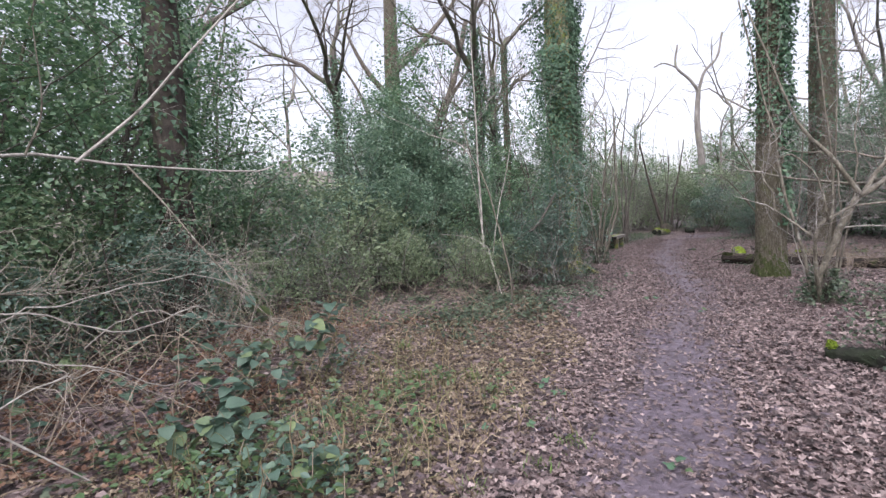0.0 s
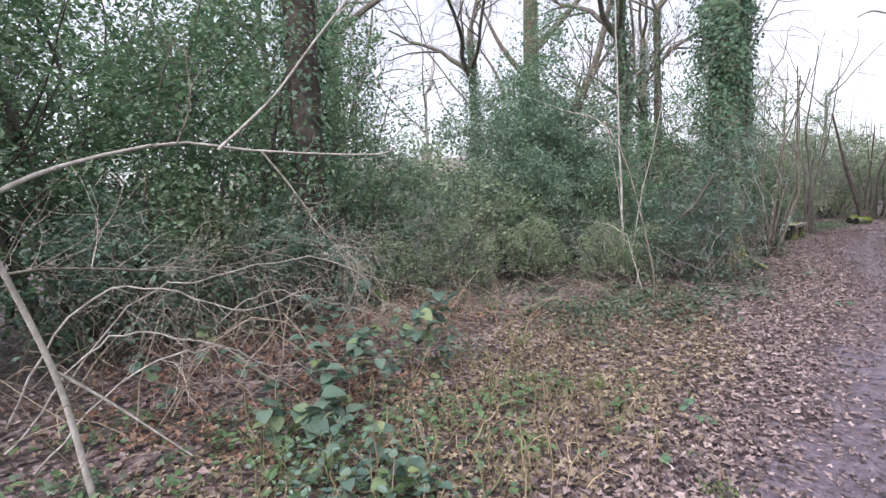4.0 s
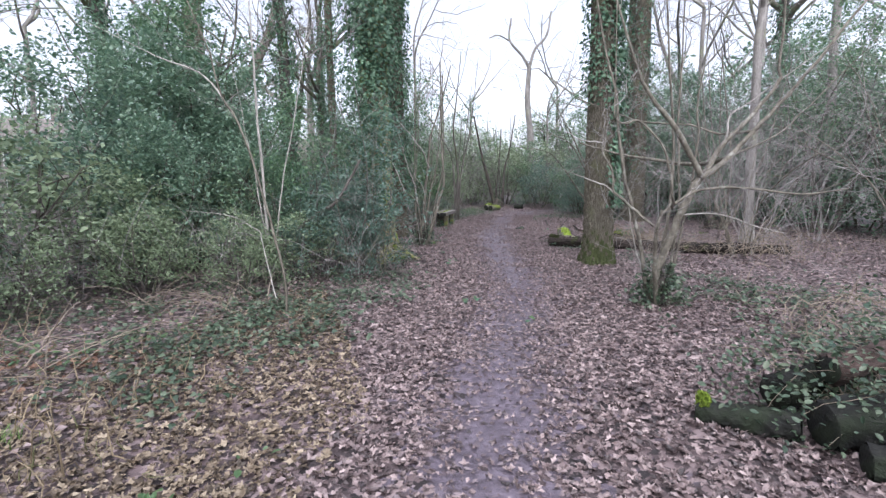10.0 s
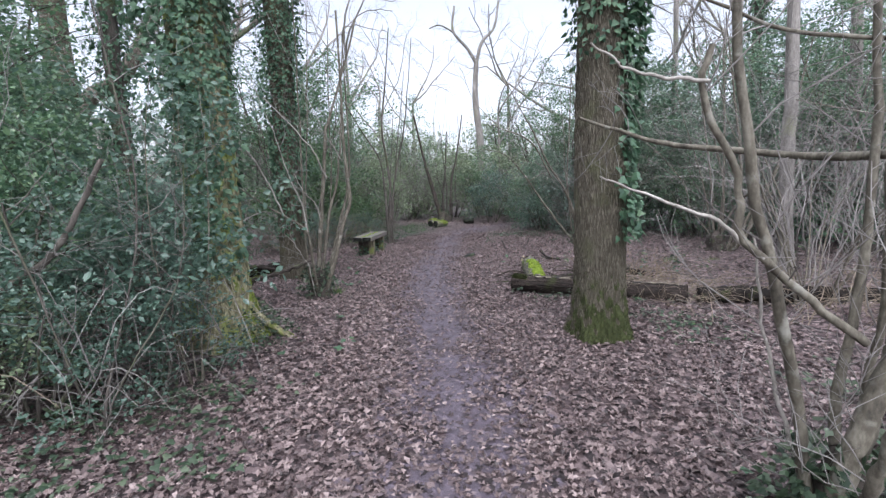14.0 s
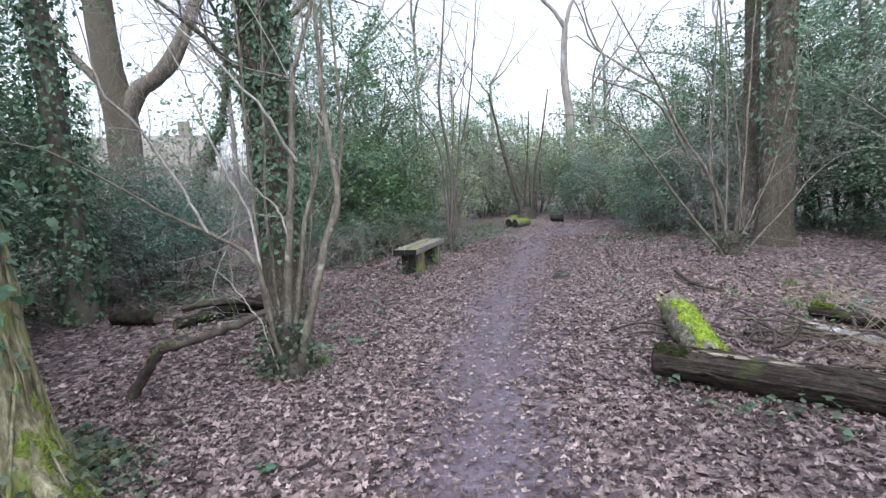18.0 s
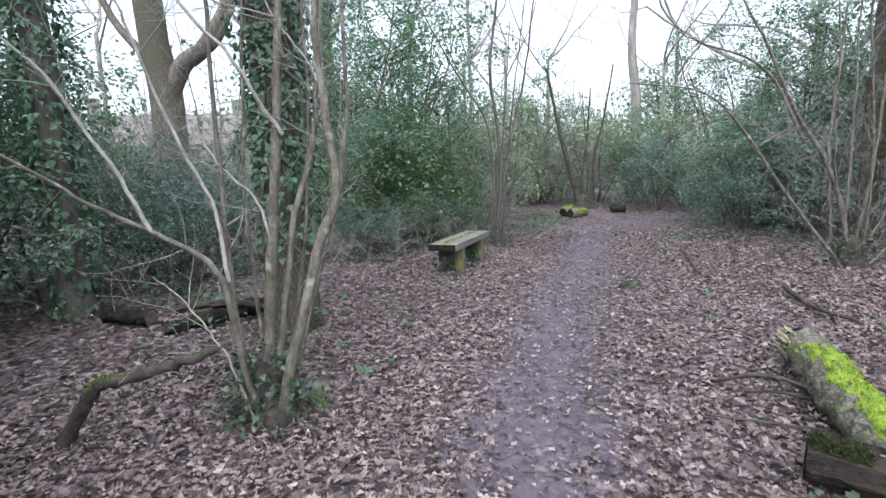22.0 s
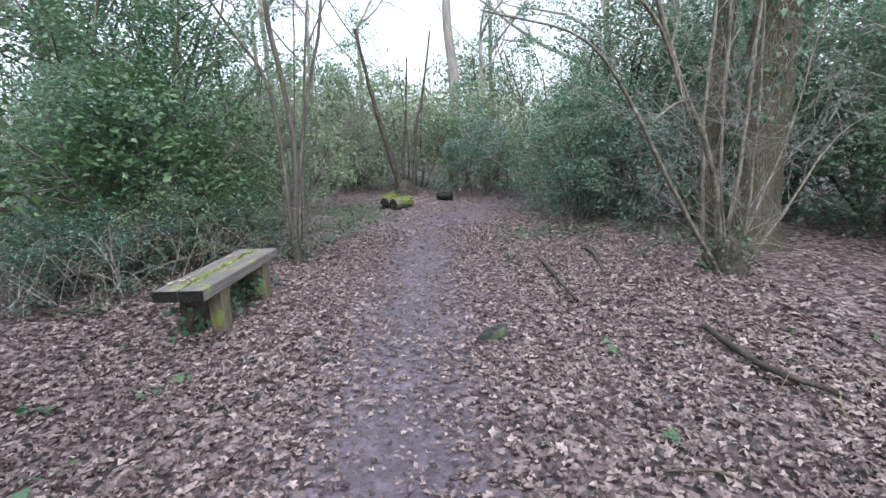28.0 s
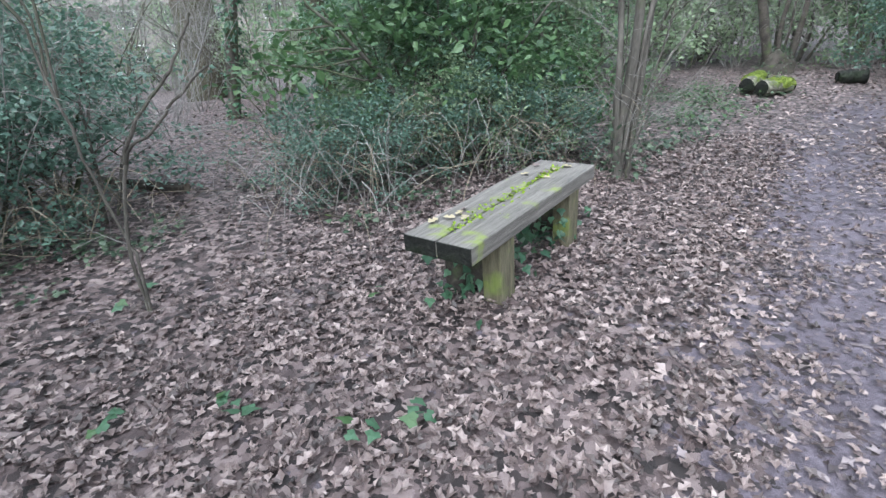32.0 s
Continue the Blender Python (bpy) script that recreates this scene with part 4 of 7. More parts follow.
oak = thing("oak_tree", (6.33, 9.3, 0), "thick oak with furrowed brown bark and moss at its foot", "tree")
bag = Bag()
barked_trunk(bag, (0, 0), 8.0, 0.24, 40, 0.015, 1.45, 5, 130, 160)
part("trunk", bag, trunk_bark, oak)
tagged(part("moss", foot_moss((8.0, 0.24, 40, 0.015, 1.45, 5), 14000, 0.7, -1.9, 1.3), dark_moss, oak, "dull green moss over the roots", smooth=False), kind="stuff")
crown(oak, (0, 0, 7.9), 0.22, 5, 6.0, oak_bark)
ax, rad = straight(7.5, 0.235)
part("ivy", ivy_sleeve(ax[3:], rad[3:], 2600, 0.36, 1.0, 0.074, (-0.95, 0.32), IVY_LOBES), ivy_leaf, oak, "ivy trailing down one side", smooth=False)
part("upper_ivy", ivy_sleeve(ax[8:], rad[8:], 3800, 0.3, 1.0, 0.064), ivy_leaf, oak, smooth=False)

old = thing("ivy_clad_tree", (2.78, 11.12, 0), "old tree smothered in ivy, mossy roots at its foot", "tree")
bag = Bag()
barked_trunk(bag, (0, 0), 9.0, 0.27, 26, 0.024, 1.9, 4, 120, 110)
part("trunk", bag, root_bark, old)
tagged(part("moss", foot_moss((9.0, 0.27, 26, 0.024, 1.9, 4), 12000, 0.8, 0.55, 1.0), green_moss, old, "green moss over the roots", smooth=False), kind="stuff")
for pts, r0 in ((((0.16, 0.12, 0.4), (0.28, 0.32, 0.14), (0.36, 0.48, 0.04), (0.46, 0.64, -0.04)), 0.07), (((0.2, -0.04, 0.42), (0.4, -0.15, 0.2), (0.58, -0.28, 0.06), (0.76, -0.4, -0.04)), 0.05)):
    b0, l0 = tapered(pts, r0, 0.024, 16, 12, 0.3)
    part("root", b0, root_bark, old)
    b1 = Bag()
    k = rng.integers(0, 15, 4200)
    up = rng.normal(0, 1, (4200, 3))
    up[:, 2] = np.abs(up[:, 2])
    up = unit(up)
    fits = np.sin(1.1 * k + 3 * up[:, 0]) + 0.7 * np.sin(2.3 * k + 5 * up[:, 1]) > 0.1
    k, up = k[fits], up[fits]
    rr = np.linspace(r0, 0.024, 16)[k] * 1.02
    b1.scatter(KITE, l0[k] + (l0[k + 1] - l0[k]) * rng.random((len(k), 1)) + up * rr[:, None], turns(up + rng.normal(0, 0.5, (len(k), 3)), rng.normal(0, 1, (len(k), 3))), rng.uniform(0.004, 0.011, len(k)))
    tagged(part("root_moss", b1, green_moss, old, "yellow-green moss in patches on the root", smooth=False), kind="stuff")
b1 = Bag()
a, d = rng.uniform(-1.6, 2.0, 900), 0.4 + np.abs(rng.normal(0, 0.2, 900))
p = np.stack([d * np.cos(a), d * np.sin(a), 0.02 + 0.38 * rng.random(900) * np.exp(-((d - 0.4) / 0.22) ** 2)], -1)
b1.scatter(IVY_LOBES, p, turns(np.stack([np.cos(a), np.sin(a), rng.normal(-0.2, 0.4, 900)], -1) + rng.normal(0, 0.4, (900, 3)), rng.normal(0, 0.5, (900, 3)) + np.array([0, 0, 0.8])), rng.uniform(0.022, 0.05, 900))
part("foot_ivy", b1, ground_ivy_leaf, old, "dark ivy round the foot", smooth=False)
crown(old, (0, 0, 8.9), 0.2, 4, 4.5, dark_bark)
ax, rad = straight(8.8, 0.27)
part("ivy", ivy_sleeve(ax[9:], rad[9:], 7600, 0.64, 1.0, 0.064), ivy_leaf, old, smooth=False)
part("hanging_ivy", ivy_sleeve(ax[2:14], rad[2:14], 4200, 0.5, 1.0, 0.062, (-2.1, 0.7), IVY_LOBES), ivy_leaf, old, smooth=False)
part("climbing_ivy", ivy_sleeve(ax[1:11], rad[1:11], 520, 0.08, 1.0, 0.055, (-0.4, 0.6), IVY_LOBES), ivy_leaf, old, smooth=False)
lines = []
for k in range(26):
    a0 = 6.28 * k / 26 + rng.normal(0, 0.1)
    z = np.linspace(0, 3.5, 20)
    a = a0 + 0.2 * np.sin(2.2 * z + k) + 0.12 * np.sin(5.1 * z + 2 * k)
    rr = trunk_radius(z, a, 9.0, 0.27, 26, 0.024, 1.9, 4) + 0.004
    lines.append((np.stack([rr * np.cos(a), rr * np.sin(a), z], -1), np.linspace(1, 0.5, 20) * rng.choice([0.006, 0.009, 0.013, 0.02])))
part("ivy_stem", line_bag(lines, 6), root_bark, old, "woody ivy stems creeping up the trunk")

behind = thing("ivy_clad_tree", (3.95, 14.45, 0), "dark straight tree wrapped in ivy", "tree")
bag = Bag()
barked_trunk(bag, (0, 0), 8.5, 0.21, 18, 0.014, 1.35, 5, 110, 64)
part("trunk", bag, trunk_bark, behind)
crown(behind, (0, 0, 8.4), 0.18, 5, 5.0, dark_bark)
ax, rad = straight(8.4, 0.21)
part("ivy", ivy_sleeve(ax[2:], rad[2:], 8500, 0.32, 1.0, 0.06), ivy_leaf, behind, smooth=False)

for x, y, r, tall, name, label, leaves in ((12.55, 15.8, 0.26, 9, "bare_tree", "furrowed brown tree with a little ivy behind a hazel", 1500), (12.75, 16.6, 0.14, 9, "bare_tree", "slimmer trunk close behind a furrowed tree", 200), (-3.85, 7.1, 0.235, 9, "ivy_clad_tree", "dark thick trunk among the hollies", 2400),
                                           (3.2, 22.5, 0.15, 9, "ivy_clad_tree", "ivy-clad trunk behind the laurel", 1500)):
    t = thing(name, (x, y, 0), label, "tree")
    bag = Bag()
    barked_trunk(bag, (0, 0), tall, r, 18, 0.014, 1.4, 5, 90, 48)
    part("trunk", bag, dark_wood if r == 0.235 else trunk_bark, t)
    crown(t, (0, 0, tall - 0.1), r * 0.8, 5, 5, dark_bark)
    if leaves:
        ax, rad = straight(tall, r)
        part("ivy", ivy_sleeve(ax[4:], rad[4:], leaves, 0.3, 1.0, 0.085), ivy_leaf, t, smooth=False)


t = thing("oak_tree", (-2.5, 28.4, 0), "great bare oak forked low, with heavy rising limbs", "tree")
lines = []
for name, r0, r1, pts in (("trunk", 0.62, 0.36, ((0.1, 0, -0.1), (0.25, 0, 1.6), (0.3, 0, 4.4), (0.1, 0, 6.6), (0.1, 0, 10.0), (0.2, 0, 14.0))), ("limb", 0.34, 0.13, ((0.35, 0, 4.3), (1.05, -0.2, 5.4), (1.9, -0.5, 5.9), (2.95, -0.7, 7.4), (3.6, -0.8, 9.0), (4.4, -1.0, 12.0))),
                          ("limb", 0.2, 0.06, ((1.4, -0.3, 5.6), (2.4, -0.6, 6.2), (3.4, -0.9, 8.0), (4.6, -1.2, 9.6))), ("limb", 0.24, 0.08, ((0.35, 0, 9.9), (1.5, 0.2, 11.0), (2.9, 0.4, 12.5), (4.4, 0.7, 14.5))),
                          ("limb", 0.16, 0.04, ((-0.1, 0, 5.6), (-1.2, 0.3, 7.0), (-2.0, 0.4, 9.0), (-3.2, 0.6, 11.0))), ("limb", 0.2, 0.05, ((0.0, 0, 8.2), (-1.4, -0.4, 10.0), (-2.6, -0.6, 12.6)))):
    b0, l0 = tapered(pts, r0, r1, 22, 18, 0.08)
    part(name, b0, trunk_bark if name == "trunk" else oak_bark, t)
    lines.append(l0)
tagged(part("twig_spray", twiggy(lines[1:], 10, 2.2, 0.028, 2, 0.3), twig_bark, t), kind="stuff")
t = thing("ivy_clad_tree", (0.6, 24.0, 0), "leaning slim tree wrapped in ivy", "tree")
b0, l0 = tapered(((0, 0, -0.1), (0.5, 0, 2.1), (0.9, 0, 3.0), (1.3, 0, 3.9), (1.7, 0, 6.5)), 0.13, 0.07, 24, 12)
part("trunk", b0, dark_bark, t)
part("ivy", ivy_sleeve(l0, np.linspace(0.13, 0.07, 24), 1500, 0.22, 1.0, 0.085), ivy_leaf, t, smooth=False)


# ---- hazels with stems of their own shape ----
def hazel(name, label, base, stems, twigs, length, bark=hazel_bark, tuft=0, group="", stool=0.0):
    t = thing(name, (base[0], base[1], 0), label, "shrub", group)
    lines = []
    for r0, r1, pts in stems:
        p = np.array(pts, float) - np.array([base[0], base[1], 0])
        if p[-1][2] > 2.2 and p[-1][2] - p[-2][2] > 0.4 * np.linalg.norm(p[-1] - p[-2]):
            p = np.vstack([p, p[-1] + unit(p[-1] - p[-2]) * np.array([0.9, 0.9, 1.0]) * 1.5])
            r1 = 0.55 * r1
        if p[0][2] < 0.75:
            foot = np.array([p[0][0] * 0.35, p[0][1] * 0.35, -0.06])
            p = np.vstack([foot, p])
        line = curve(p, 26)
        wob = rng.normal(0, 0.0055, (26, 3)) * np.array([1, 1, 0.3])
        wob[:2] = 0
        line = line + wob + 0.5 * np.vstack([np.zeros((1, 3)), wob[:-1]])
        b = Bag()
        b.tube(line, 0.74 * np.linspace(r0, r1, 26) * (1 + 0.07 * rng.random(26)), 8, 0.14)
        lines.append(line)
        part("stem", b, pale_bark if r0 < 0.017 and bark is hazel_bark else bark, t)
    tagged(part("twig_spray", twiggy(lines, twigs, length, keep_off=base), twig_bark, t), kind="stuff")
    if stool:
        b = Bag()
        b.tube(np.stack([0.02 * np.sin(np.arange(7)), 0.02 * np.cos(2 * np.arange(7)), np.linspace(-0.08, 0.42, 7)], -1), stool * np.array([1.35, 1.2, 1.05, 1.0, 0.9, 0.7, 0.25]), 22, 0.35)
        part("stool", b, dark_wood, t, "dark knobbly foot of the hazel")
    if tuft:
        b = Bag()
        a = rng.random(tuft) * 6.28
        d = 0.1 + np.abs(rng.normal(0, 0.11, tuft))
        p = np.stack([d * np.cos(a), d * np.sin(a), 0.55 * rng.random(tuft) * np.exp(-(d / 0.32) ** 2) + 0.03], -1)
        y = np.stack([np.cos(a), np.sin(a), rng.normal(-0.2, 0.4, tuft)], -1) + rng.normal(0, 0.4, (tuft, 3))
        b.scatter(IVY_LOBES, p, turns(y, rng.normal(0, 0.6, (tuft, 3)) + np.array([0, 0, 0.7])), rng.uniform(0.025, 0.058, tuft))
        part("ivy", b, ground_ivy_leaf, t, "dark ivy tuft round the foot", smooth=False)
    return t


hazel("hazel", "hazel of several pale stems with ivy at its foot", (4.08, 12.66), (
    (0.052, 0.034, ((4.1, 12.7, 0.4), (4.18, 12.72, 1.23), (4.27, 12.73, 1.94), (4.33, 12.75, 2.42), (4.4, 12.76, 2.61))),
    (0.05, 0.032, ((4.24, 12.52, 0.35), (4.46, 12.55, 1.06), (4.58, 12.58, 1.39), (4.56, 12.57, 1.79), (4.54, 12.57, 2.28), (4.54, 12.57, 2.52))),
    (0.034, 0.02, ((4.17, 12.72, 0.45), (4.3, 12.74, 1.15), (4.44, 12.77, 1.65), (4.5, 12.78, 2.0), (4.54, 12.79, 2.4))),
    (0.036, 0.02, ((4.28, 12.78, 0.45), (4.54, 12.82, 1.28), (4.61, 12.83, 1.6), (4.66, 12.84, 1.81), (4.66, 12.84, 2.3))),
    (0.03, 0.005, ((4.01, 12.5, 0.35), (3.92, 12.48, 0.95), (3.63, 12.43, 1.22), (3.41, 12.38, 1.36), (3.22, 12.34, 1.51), (2.83, 12.26, 1.81), (2.44, 12.19, 1.92))),
    (0.0165, 0.006, ((3.63, 12.43, 1.22), (3.48, 12.4, 1.58), (3.31, 12.36, 1.94), (3.13, 12.32, 2.23), (3.06, 12.31, 2.65))),
    (0.0165, 0.007, ((3.95, 12.55, 0.9), (3.89, 12.58, 1.37), (3.75, 12.55, 1.73), (3.62, 12.52, 2.22), (3.49, 12.5, 2.59))),
    (0.026, 0.016, ((3.94, 12.67, 0.45), (3.93, 12.67, 1.11), (3.94, 12.67, 1.79), (3.96, 12.67, 2.45), (3.96, 12.67, 2.64))),
    (0.0168, 0.012, ((4.29, 12.7, 1.72), (4.13, 12.56, 2.03), (3.98, 12.53, 2.24), (3.78, 12.48, 2.48), (3.64, 12.46, 2.61))),
    (0.013, 0.006, ((4.17, 12.71, 1.1), (4.1, 12.7, 1.35), (3.92, 12.66, 1.58), (3.83, 12.65, 1.8))),
    (0.012, 0.006, ((4.55, 12.79, 1.96), (4.45, 12.77, 2.14), (4.33, 12.75, 2.32), (4.21, 12.72, 2.56))),
    (0.022, 0.012, ((4.02, 12.85, 0.4), (4.0, 12.9, 1.3), (4.06, 12.9, 2.1), (4.1, 12.9, 2.7))),
    (0.02, 0.012, ((4.2, 12.9, 0.4), (4.36, 12.95, 1.3), (4.42, 12.95, 2.1), (4.44, 12.95, 2.7))),
    (0.01, 0.004, ((3.92, 12.47, 0.5), (3.85, 12.47, 0.62), (3.75, 12.45, 0.82), (3.61, 12.42, 0.98)))), 7, 0.6, tuft=520, stool=0.13)
hazel("hazel", "spreading grey hazel with crooked bare branches, ivy at its foot", (5.2, 6.58), (
    (0.036, 0.022, ((5.02, 6.65, 0.5), (4.88, 6.71, 1.18), (4.74, 6.76, 1.76), (4.67, 6.79, 2.39), (4.58, 6.83, 2.8))),
    (0.062, 0.05, ((5.09, 6.53, 0.3), (5.25, 6.46, 0.87), (5.45, 6.38, 1.39), (5.53, 6.35, 1.5))),
    (0.046, 0.026, ((5.5, 6.35, 1.46), (5.74, 6.24, 1.67), (6.03, 6.12, 2.03), (6.4, 5.98, 2.5))),
    (0.042, 0.022, ((5.55, 6.35, 1.5), (5.72, 6.32, 1.81), (5.97, 6.21, 2.1), (6.21, 6.11, 2.47), (6.22, 6.11, 2.73))),
    (0.042, 0.026, ((5.5, 6.34, 1.47), (5.13, 6.35, 1.97), (4.96, 6.42, 2.19), (4.8, 6.49, 2.44), (4.7, 6.53, 2.71))),
    (0.034, 0.026, ((4.98, 6.4, 0.35), (4.86, 6.28, 0.7), (4.8, 6.2, 1.0), (4.84, 6.16, 1.13))),
    (0.024, 0.012, ((4.82, 6.17, 1.1), (4.9, 6.14, 1.18), (5.06, 6.08, 1.29), (5.2, 6.02, 1.35), (5.59, 5.86, 1.36), (6.06, 5.67, 1.29), (6.5, 5.5, 1.34))),
    (0.021, 0.009, ((4.88, 6.1, 1.17), (4.73, 5.95, 1.25), (4.69, 5.91, 1.42), (4.64, 5.92, 1.59), (4.57, 5.95, 1.81), (4.37, 6.04, 2.02), (4.24, 6.09, 1.99), (4.15, 6.12, 2.11), (4.15, 6.12, 2.52))),
    (0.022, 0.014, ((4.95, 6.42, 0.95), (4.78, 6.55, 1.13), (4.59, 6.63, 1.32), (4.55, 6.64, 1.54), (4.43, 6.69, 1.82), (4.46, 6.68, 1.98))),
    (0.013, 0.004, ((4.78, 6.55, 1.13), (4.5, 6.66, 1.38), (4.3, 6.74, 1.47), (4.1, 6.82, 1.56))),
    (0.01, 0.004, ((4.45, 6.68, 1.86), (4.22, 6.78, 1.9), (4.08, 6.83, 1.99))),
    (0.02, 0.005, ((6.07, 6.2, 1.97), (5.8, 6.42, 1.95), (5.54, 6.58, 2.06), (5.04, 6.79, 2.11), (4.66, 6.94, 2.26), (4.33, 7.08, 2.39))),
    (0.016, 0.008, ((5.8, 6.35, 1.85), (5.93, 6.4, 2.17), (6.12, 6.32, 2.31))),
    (0.034, 0.02, ((5.29, 6.66, 0.45), (5.36, 6.64, 1.16), (5.35, 6.64, 1.97), (5.26, 6.67, 2.82))),
    (0.026, 0.014, ((5.4, 6.62, 0.45), (5.46, 6.6, 1.16), (5.4, 6.62, 2.06), (5.4, 6.62, 2.82))),
    (0.022, 0.01, ((5.44, 6.6, 0.5), (5.6, 6.54, 1.74), (5.59, 6.54, 2.31), (5.63, 6.53, 2.81))),
    (0.012, 0.004, ((5.3, 6.5, 1.05), (5.87, 6.43, 1.05), (6.27, 6.26, 0.9), (6.58, 6.14, 0.82))),
    (0.018, 0.006, ((5.9, 6.3, 1.72), (6.4, 6.21, 1.94), (6.73, 6.07, 2.29))),
    (0.016, 0.006, ((5.1, 6.7, 0.3), (4.95, 6.75, 0.8), (4.9, 6.8, 1.3))),
    (0.036, 0.014, ((5.74, 6.24, 1.67), (6.1, 7.1, 1.64), (5.95, 8.05, 1.78), (5.62, 8.2, 1.87), (5.2, 8.25, 1.98)))), 11, 0.7, tuft=800, stool=0.12)
hazel("hazel", "wide bare hazel with many grey stems", (10.95, 15.2), (
    (0.042, 0.008, ((10.67, 15.2, 0.18), (9.92, 15.2, 1.02), (9.27, 15.2, 1.82), (8.74, 15.2, 2.26), (7.77, 15.2, 2.39))),
    (0.056, 0.019, ((11.0, 15.3, 0.15), (10.7, 15.3, 1.18), (10.12, 15.3, 1.95), (9.62, 15.3, 2.83), (9.37, 15.3, 3.18))),
    (0.042, 0.024, ((11.2, 15.4, 0.15), (11.39, 15.4, 1.39), (11.49, 15.4, 2.92))),
    (0.028, 0.008, ((11.19, 15.1, 0.11), (11.94, 15.1, 0.73), (12.7, 15.1, 1.37), (13.6, 15.1, 1.7))),
    (0.039, 0.022, ((11.0, 15.5, 0.14), (10.81, 15.5, 1.55), (10.87, 15.5, 2.85))),
    (0.034, 0.019, ((11.05, 15.4, 0.12), (11.15, 15.5, 1.4), (11.1, 15.5, 2.8))),
    (0.028, 0.007, ((10.11, 15.2, 1.68), (9.53, 15.2, 2.51), (8.68, 15.2, 2.82), (8.36, 15.2, 2.95))),
    (0.028, 0.014, ((11.0, 15.1, 0.2), (10.9, 15.0, 1.5), (10.6, 14.9, 2.9))),
    (0.022, 0.011, ((10.9, 15.2, 0.2), (10.5, 15.1, 1.3), (10.3, 15.0, 2.6))),
    (0.022, 0.011, ((11.1, 15.2, 0.2), (11.6, 15.1, 1.3), (11.9, 15.0, 2.6))),
    (0.017, 0.011, ((9.33, 15, 1.6), (9.6, 15, 1.75), (9.79, 15, 1.8)))), 14, 1.3, tuft=260, group="hazels off the path", stool=0.15)
hazel("hazel", "bare hazel with crooked pale stems", (12.5, 12.6), (
    (0.028, 0.008, ((12.5, 12.77, 0.32), (12.5, 13.3, 0.91), (12.5, 13.5, 1.48), (12.5, 14.29, 2.24), (12.5, 15.19, 2.87))),
    (0.031, 0.011, ((12.5, 12.74, 0.33), (12.5, 12.93, 1.22), (12.5, 13.23, 2.11), (12.5, 13.49, 2.8))),
    (0.042, 0.020, ((12.5, 12.68, 0.34), (12.5, 12.84, 1.76), (12.5, 13.13, 3.38))),
    (0.042, 0.022, ((12.5, 12.5, 0.3), (12.5, 12.51, 1.75), (12.5, 12.58, 3.26))),
    (0.070, 0.027, ((12.62, 12.1, 0.3), (12.9, 11.95, 1.1), (13.2, 11.8, 1.9), (13.4, 11.7, 2.9))),
    (0.063, 0.027, ((12.55, 12.15, 0.3), (12.7, 12.05, 0.8), (13.1, 11.85, 1.25), (13.6, 11.6, 1.9))),
    (0.056, 0.027, ((12.55, 12.3, 0.35), (12.6, 12.2, 1.4), (12.55, 12.25, 2.4), (12.4, 12.3, 3.3))),
    (0.042, 0.014, ((12.5, 12.49, 0.44), (12.5, 12.12, 1.07), (12.4, 11.54, 1.4), (12.2, 10.9, 1.6))),
    (0.042, 0.019, ((12.5, 12.59, 0.28), (12.6, 12.58, 1.43), (12.6, 12.85, 2.4), (12.5, 12.9, 3.33)))), 14, 1.2, tuft=120, group="hazels off the path", stool=0.2)
hazel("hazel", "thin bare stems of a shrub beside the bench", (7.13, 18.75), (
    (0.05, 0.02, ((7.07, 18.8, 0.25), (7.04, 18.8, 1.38), (6.93, 18.8, 2.35), (6.4, 18.8, 3.21))),
    (0.034, 0.016, ((7.15, 18.8, 0.24), (7.35, 18.8, 1.95), (7.55, 18.8, 3.33))),
    (0.014, 0.006, ((7.18, 18.6, 0.27), (7.39, 18.6, 1), (7.82, 18.6, 1.57))),
    (0.026, 0.014, ((7.12, 19, 0.29), (7.35, 19, 2.67))),
    (0.014, 0.007, ((7.2, 18.9, 0.2), (7.5, 18.9, 1.4), (7.6, 18.9, 2.8))),
    (0.012, 0.006, ((7.05, 18.9, 0.2), (7.15, 19.0, 1.4), (7.1, 19.0, 2.9))),
    (0.07, 0.03, ((7.1, 18.8, 0.2), (7.2, 18.8, 1.7), (7.0, 18.7, 3.2), (7.15, 18.7, 4.4))),
    (0.044, 0.022, ((7.2, 18.8, 0.2), (7.35, 18.9, 1.7), (7.75, 19.0, 3.2), (7.9, 19.0, 4.3)))), 13, 1.0, dark_bark, 160)
